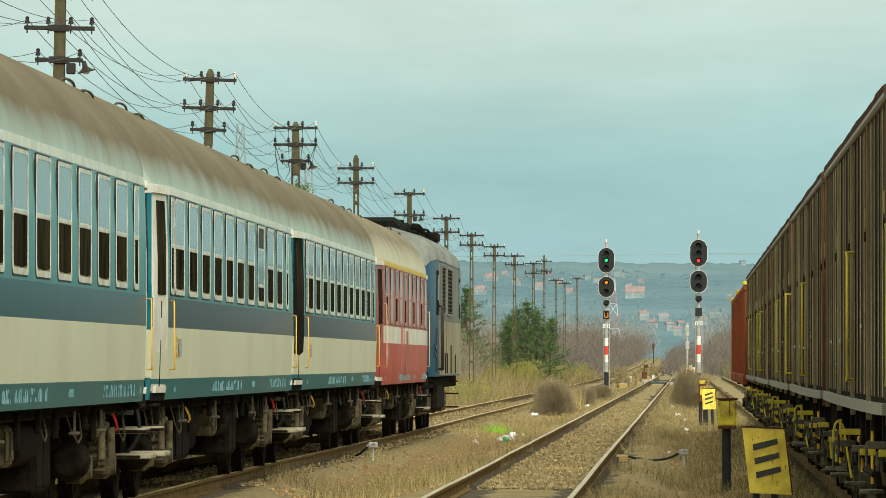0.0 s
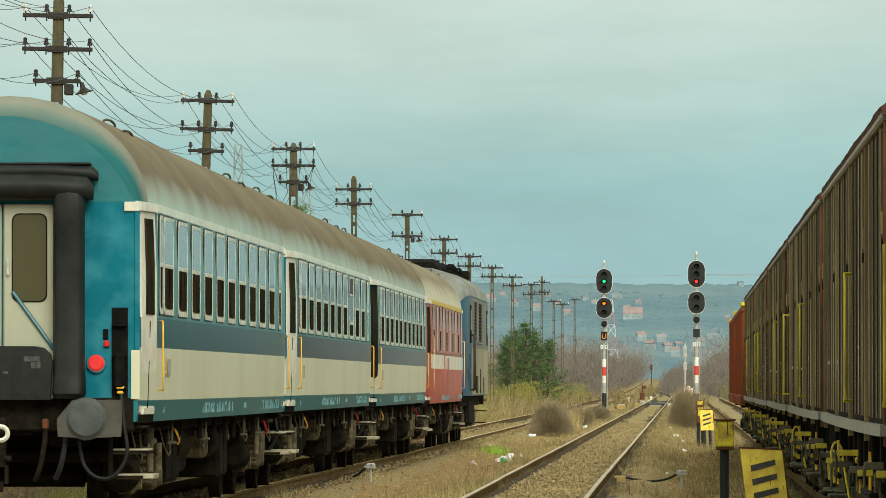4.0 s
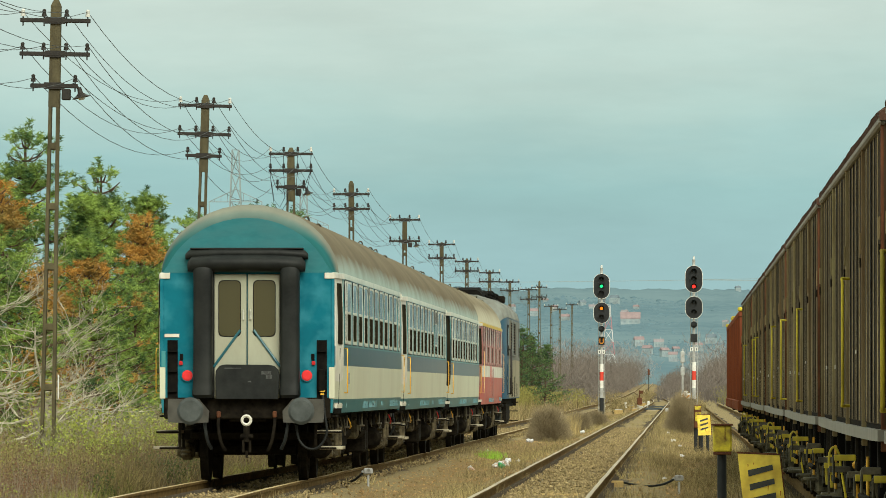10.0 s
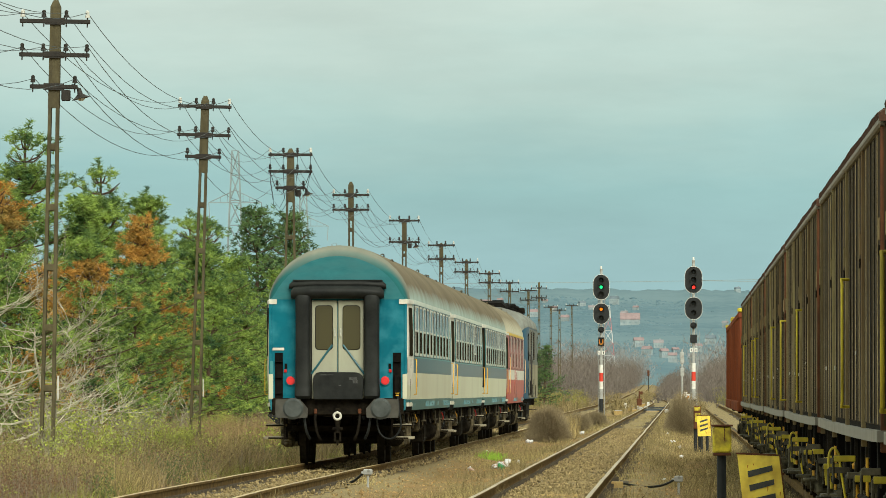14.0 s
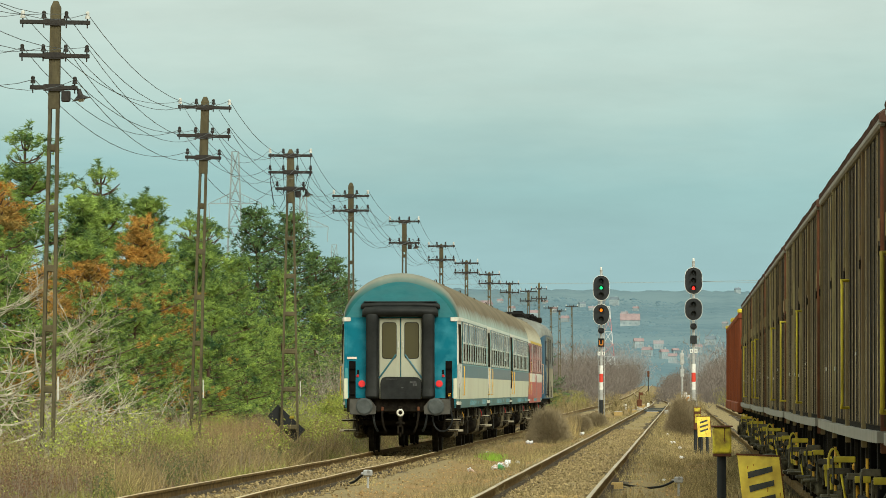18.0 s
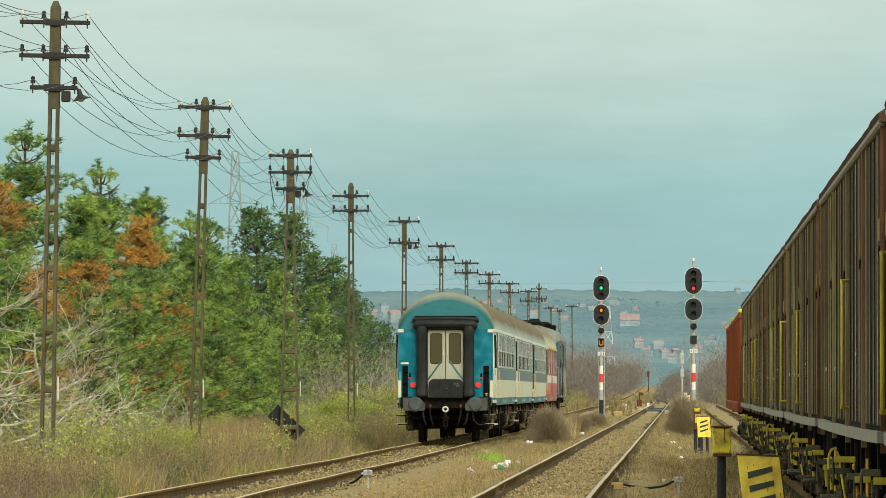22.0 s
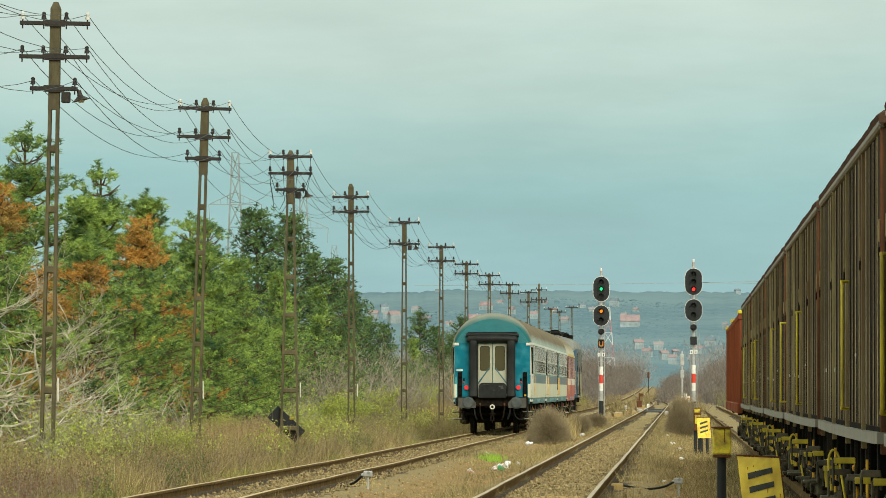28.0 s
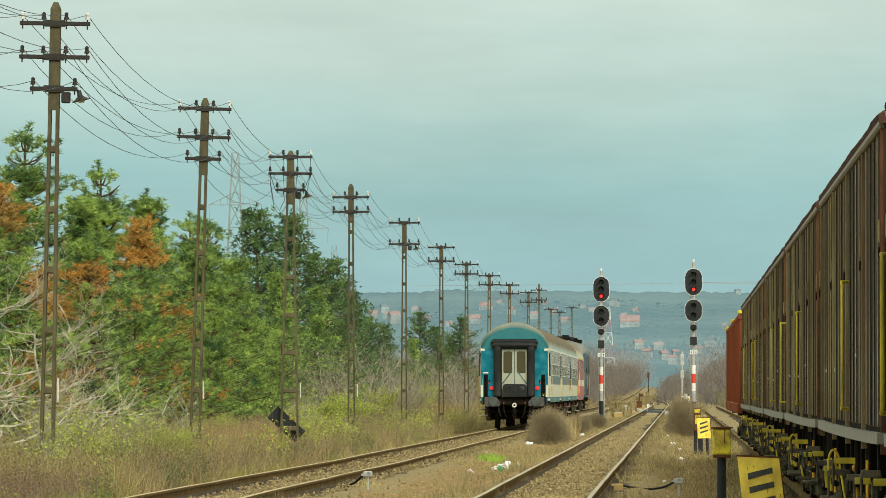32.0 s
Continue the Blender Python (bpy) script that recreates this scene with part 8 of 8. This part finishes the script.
for x, y, z, a, b, c in DWARF:
    t = thing("point_machine_box", "pale concrete box beside the far points", "equipment box", group="boxes by the points", at=pose(x, y, 0))
    part("case", Shape().box(0, 0, z - 0.1, a * 0.7, b * 0.7, c * 0.7, 0.03), SIG_WHITE if a < 0.45 else WOODBLOCK, t)
    part("cap", Shape().box(0, 0, z - 0.1 + c * 0.35 + 0.02, a * 0.6, b * 0.6, 0.05, 0.015), SIG_GREY, t)
t = thing("switch_stand", "rusty switch stand beside the far points", "switch stand", at=pose(-3.0, 480, 0))
part("stand", Shape().box(0, 0, 0.45, 0.36, 0.4, 0.5, 0.04).cyl((0, 0, 0.6), (0, 0, 1.25), 0.05, n=8).box(0.1, 0, 1.1, 0.3, 0.06, 0.22, 0.02), RUST, t)
t = thing("distant_signal", "white-masted signal seen from its side far off", "railway signal", at=pose(0.1, 560, 0))
part("mast", Shape().cyl((0, 0, -0.4), (0, 0, 4.7), 0.08, n=10), SIG_GREY, t)
part("head", Shape().box(0, 0, 4.0, 0.34, 0.3, 1.0, 0.06), SIG_GREY, t)
part("lower_head", Shape().box(0, 0, 2.8, 0.34, 0.3, 0.7, 0.06), SIG_GREY, t)
t = thing("distant_signal", "thin red and black signal far along the line", "railway signal", at=pose(-4.4, 900, rise(900)))
part("mast", Shape().cyl((0, 0, -0.3), (0, 0, 3.2), 0.06, n=8), DARK_IRON, t)
part("head", Shape().box(0, 0, 3.0, 0.3, 0.2, 0.8, 0.06), RUST, t)

PLATE = mat("blue_grey_crossing_plate", (0.075, 0.085, 0.085), (0.05, 0.055, 0.055), 2, 0.95, spec=0.02)
PALE_BOX = mat("pale_weathered_concrete", (0.40, 0.38, 0.33), (0.30, 0.28, 0.24), 4, 0.85)
for x, y, wd, ln in ((-1.95, 478, 1.3, 30), (-1.95, 530, 1.3, 14)):
    t = thing("points_cover", "dark blue-grey plates lying between the far rails", "track plate", group="plates in the far points", at=pose(x, y, 0))
    for k in range(4):
        part("plate", Shape().box(0, (k - 1.5) * ln / 4, -0.075, wd, ln / 4 - 0.6, 0.05, 0.01), PLATE, t)
for x, y in ((-2.75, 520), (-3.5, 540), (-0.95, 440), (-3.0, 500), (-4.2, 560)):
    t = thing("point_rod_box", "pale weathered box beside the far points", "equipment box", group="boxes by the points", at=pose(x, y, ground_z(x, y)))
    part("case", Shape().box(0, 0, 0.1, 0.3, 0.4, 0.34, 0.06), PALE_BOX, t)
    part("cap", Shape().box(0, 0, 0.28, 0.22, 0.3, 0.06, 0.02), SIG_GREY, t)

# litter
WHITE_BAG = mat("white_plastic_litter", (0.72, 0.72, 0.72), (0.6, 0.6, 0.62), 8, 0.4)
GREEN_BOTTLE = mat("green_plastic_litter", (0.03, 0.28, 0.09), (0.04, 0.22, 0.08), 8, 0.3)
PINK_BAG = mat("pinkish_paper_litter", (0.62, 0.46, 0.38), (0.52, 0.34, 0.28), 8, 0.6)


def litter(x, y, size, m, seed, label):
    r = random.Random(seed)
    s = Shape()
    for _ in range(3):
        s.box(r.gauss(0, size * 0.4), r.gauss(0, size), r.uniform(0, size * 0.5), size * r.uniform(0.6, 1.3), size * r.uniform(0.6, 1.6), size * r.uniform(0.35, 0.8), size * 0.18,
              Euler((r.uniform(-0.6, 0.6), r.uniform(-0.6, 0.6), r.uniform(0, 3))).to_matrix())
    thing("litter", label, "litter", group="scraps of litter", at=pose(x, y, ground_z(x, y) + 0.04), shape=s, material=m, smooth=50)


for k, (x, y, q, m) in enumerate(((-3.98, 146, 0.12, WHITE_BAG), (-4.10, 148, 0.11, WHITE_BAG), (-3.88, 147, 0.07, WHITE_BAG), (-3.94, 143, 0.06, WHITE_BAG), (-3.82, 141.5, 0.12, GREEN_BOTTLE), (-3.85, 150, 0.11, WHITE_BAG), (-4.0, 144, 0.10, PINK_BAG), (-4.42, 140, 0.08, WHITE_BAG), (-4.35, 139, 0.07, PINK_BAG), (-4.6, 205, 0.12, WHITE_BAG), (-3.6, 245, 0.12, WHITE_BAG),
                                  (-2.35, 166, 0.07, WHITE_BAG), (-7.85, 125, 0.11, PINK_BAG), (-7.3, 137, 0.07, WHITE_BAG), (-10.1, 119, 0.06, WHITE_BAG), (-0.05, 190, 0.08, WHITE_BAG), (0.02, 165, 0.08, WHITE_BAG), (-0.25, 205, 0.07, WHITE_BAG), (-5.0, 172, 0.05, WHITE_BAG),
                                  (-6.6, 176, 0.07, WHITE_BAG), (-0.5, 240, 0.07, WHITE_BAG), (-0.33, 122, 0.05, WHITE_BAG), (-4.02, 147.5, 0.13, WHITE_BAG), (-4.06, 145, 0.09, WHITE_BAG), (-3.97, 149, 0.08, PINK_BAG), (-3.70, 152, 0.06, WHITE_BAG))):
    litter(x, y, q, m, k, {"white_plastic_litter": "crumpled white plastic scrap on the ground", "green_plastic_litter": "crumpled green plastic bottle on the ground"}.get(m.name, "pinkish crumpled paper on the ground"))

# ---------------------------------------------------------------- sleepers, fastenings, stones
for tr, tx, y0, n, far in ((TRACKS[0], TRACK_X[0], 82.0, 290, 560), (TRACKS[1], TRACK_X[1], 82.0, 290, 620), (TRACKS[2], TRACK_X[2], 60.0, 150, 420)):
    rr = random.Random(int(tx * 10))
    for k in range(n):
        m = pose(tx + rr.uniform(-0.03, 0.03), y0 + 0.62 * k, rr.uniform(-0.012, 0.006) + dip(tx, y0 + 0.62 * k), 0, 0, rr.uniform(-0.6, 0.6))
        part("sleeper", SLEEPER_MESH, None, tr, at=m)
    s, c = Shape(), Shape()
    y = -115.0
    while y < y0 - 0.3:
        s.box(tx, y, -0.247, 2.36, 0.25, 0.15)
        y += 0.62
    y = y0 + 0.62 * n
    while y < far:
        s.box(tx, y, -0.250 + rise(y) + dip(tx, y), 2.36, 0.25, 0.15)
        y += 0.62
    q = part("far_sleepers", s, SLEEPER, tr)
    q["kind"] = "stuff"
    for k in range(n + 120):
        y = y0 + 0.62 * k
        for sd in (-1, 1):
            for e in (-1, 1):
                c.box(tx + sd * 0.75 + e * 0.085, y, -0.142 + dip(tx, y), 0.09, 0.10, 0.06)
    q = part("rail_fastenings", c, SLEEPER, tr)
    q["kind"] = "stuff"

rng = np.random.default_rng(5)


def stones(name, label, x0, x1, y0, y1, n, lo, hi, z, material):
    oct_v = np.array([(1, 0, 0), (-1, 0, 0), (0, 1, 0), (0, -1, 0), (0, 0, 1), (0, 0, -1)], float)
    oct_f = np.array([(0, 2, 4), (2, 1, 4), (1, 3, 4), (3, 0, 4), (2, 0, 5), (1, 2, 5), (3, 1, 5), (0, 3, 5)])
    c = np.stack([rng.uniform(x0, x1, n), y0 + (y1 - y0) * rng.random(n) ** 1.7, np.full(n, z or 0.0) + rng.uniform(-0.02, 0.015, n)], 1)
    if z is None:
        c[:, 2] += [surface_z(p[0], p[1]) for p in c]
    sz = rng.uniform(lo, hi, (n, 1, 1)) * rng.uniform(0.6, 1.3, (n, 1, 3))
    v = oct_v[None] * sz * rng.uniform(0.75, 1.25, (n, 6, 1))
    a = rng.uniform(0, 6.28, n)
    R = np.stack([np.stack([np.cos(a), -np.sin(a), 0 * a], 1), np.stack([np.sin(a), np.cos(a), 0 * a], 1), np.stack([0 * a, 0 * a, 1 + 0 * a], 1)], 1)
    v = np.einsum("nij,nkj->nki", R, v) + c[:, None]
    f = (oct_f[None] + (np.arange(n) * 6)[:, None, None]).reshape(-1, 3)
    tagged(new(name, soup(name, v, f, material)), label, "gravel", kind="stuff")


STONE = mat("mixed_ballast_stone", (0.33, 0.255, 0.13), (0.17, 0.128, 0.066), 5, 0.9, rnd=0.38, island=True)
SOIL_STONE = mat("rusty_soil_crumb", (0.42, 0.265, 0.115), (0.22, 0.16, 0.078), 5, 0.95, rnd=0.45, island=True)
stones("ballast_stones", "dusty loose ballast stones between the rails", -2.75, -1.15, 82, 260, 11000, 0.013, 0.034, -0.155, STONE)
stones("left_ballast_stones", "dusty loose ballast stones in the left track", -7.7, -5.3, 84, 260, 9000, 0.013, 0.032, -0.155, STONE)
stones("right_ballast_stones", "dusty loose ballast stones by the siding", 1.2, 3.5, 55, 160, 4000, 0.02, 0.05, -0.17, STONE)
stones("soil_crumbs", "loose stones and clods between the tracks", -5.2, -3.0, 82, 260, 9000, 0.009, 0.024, None, SOIL_STONE)
stones("path_stones", "loose stones on the path beside the siding", -0.9, 1.3, 62, 220, 5500, 0.009, 0.024, None, SOIL_STONE)


# ---------------------------------------------------------------- what moves
def train_y(t):
    """Distance of the last coach's end along the track: the train gathers speed gently."""
    return 41.23 + t * (5.4475 + t * (0.018313 + t * (0.0031137 + t * (-9.9622e-5 + t * 8.5075e-7)))) - 0.35


def motions():
    times = [i * 0.5 for i in range(65)]
    for ob, ahead in TRAIN:
        walk(ob, [(t, pose(TRACK_X[0], train_y(t) + ahead, dip(TRACK_X[0], train_y(t) + ahead))) for t in times])
    # wheels roll with the distance run
    for ob, _ in TRAIN:
        for w in ob.children_recursive:
            if w.name.startswith("wheelset"):
                x, y, r = w.matrix_basis.translation
                walk(w, [(k / 10, pose(x, y, r) @ Matrix.Rotation(-(train_y(k / 10) - train_y(0)) / r, 4, "X")) for k in range(321)])

    # the signal drops to red behind the train: added shutters swing to hide or bare lamps
    for ob, at, opens in SHUTTERS:
        a, b = (95, 0) if opens else (0, 95)
        turn = lambda d: Matrix.Translation(at) @ Matrix.Rotation(radians(-d), 4, "X")
        walk(ob, [(0, turn(a)), (31.4, turn(a)), (31.45, turn((a + b) / 2)), (31.5, turn(b)), (32, turn(b))])


motions()
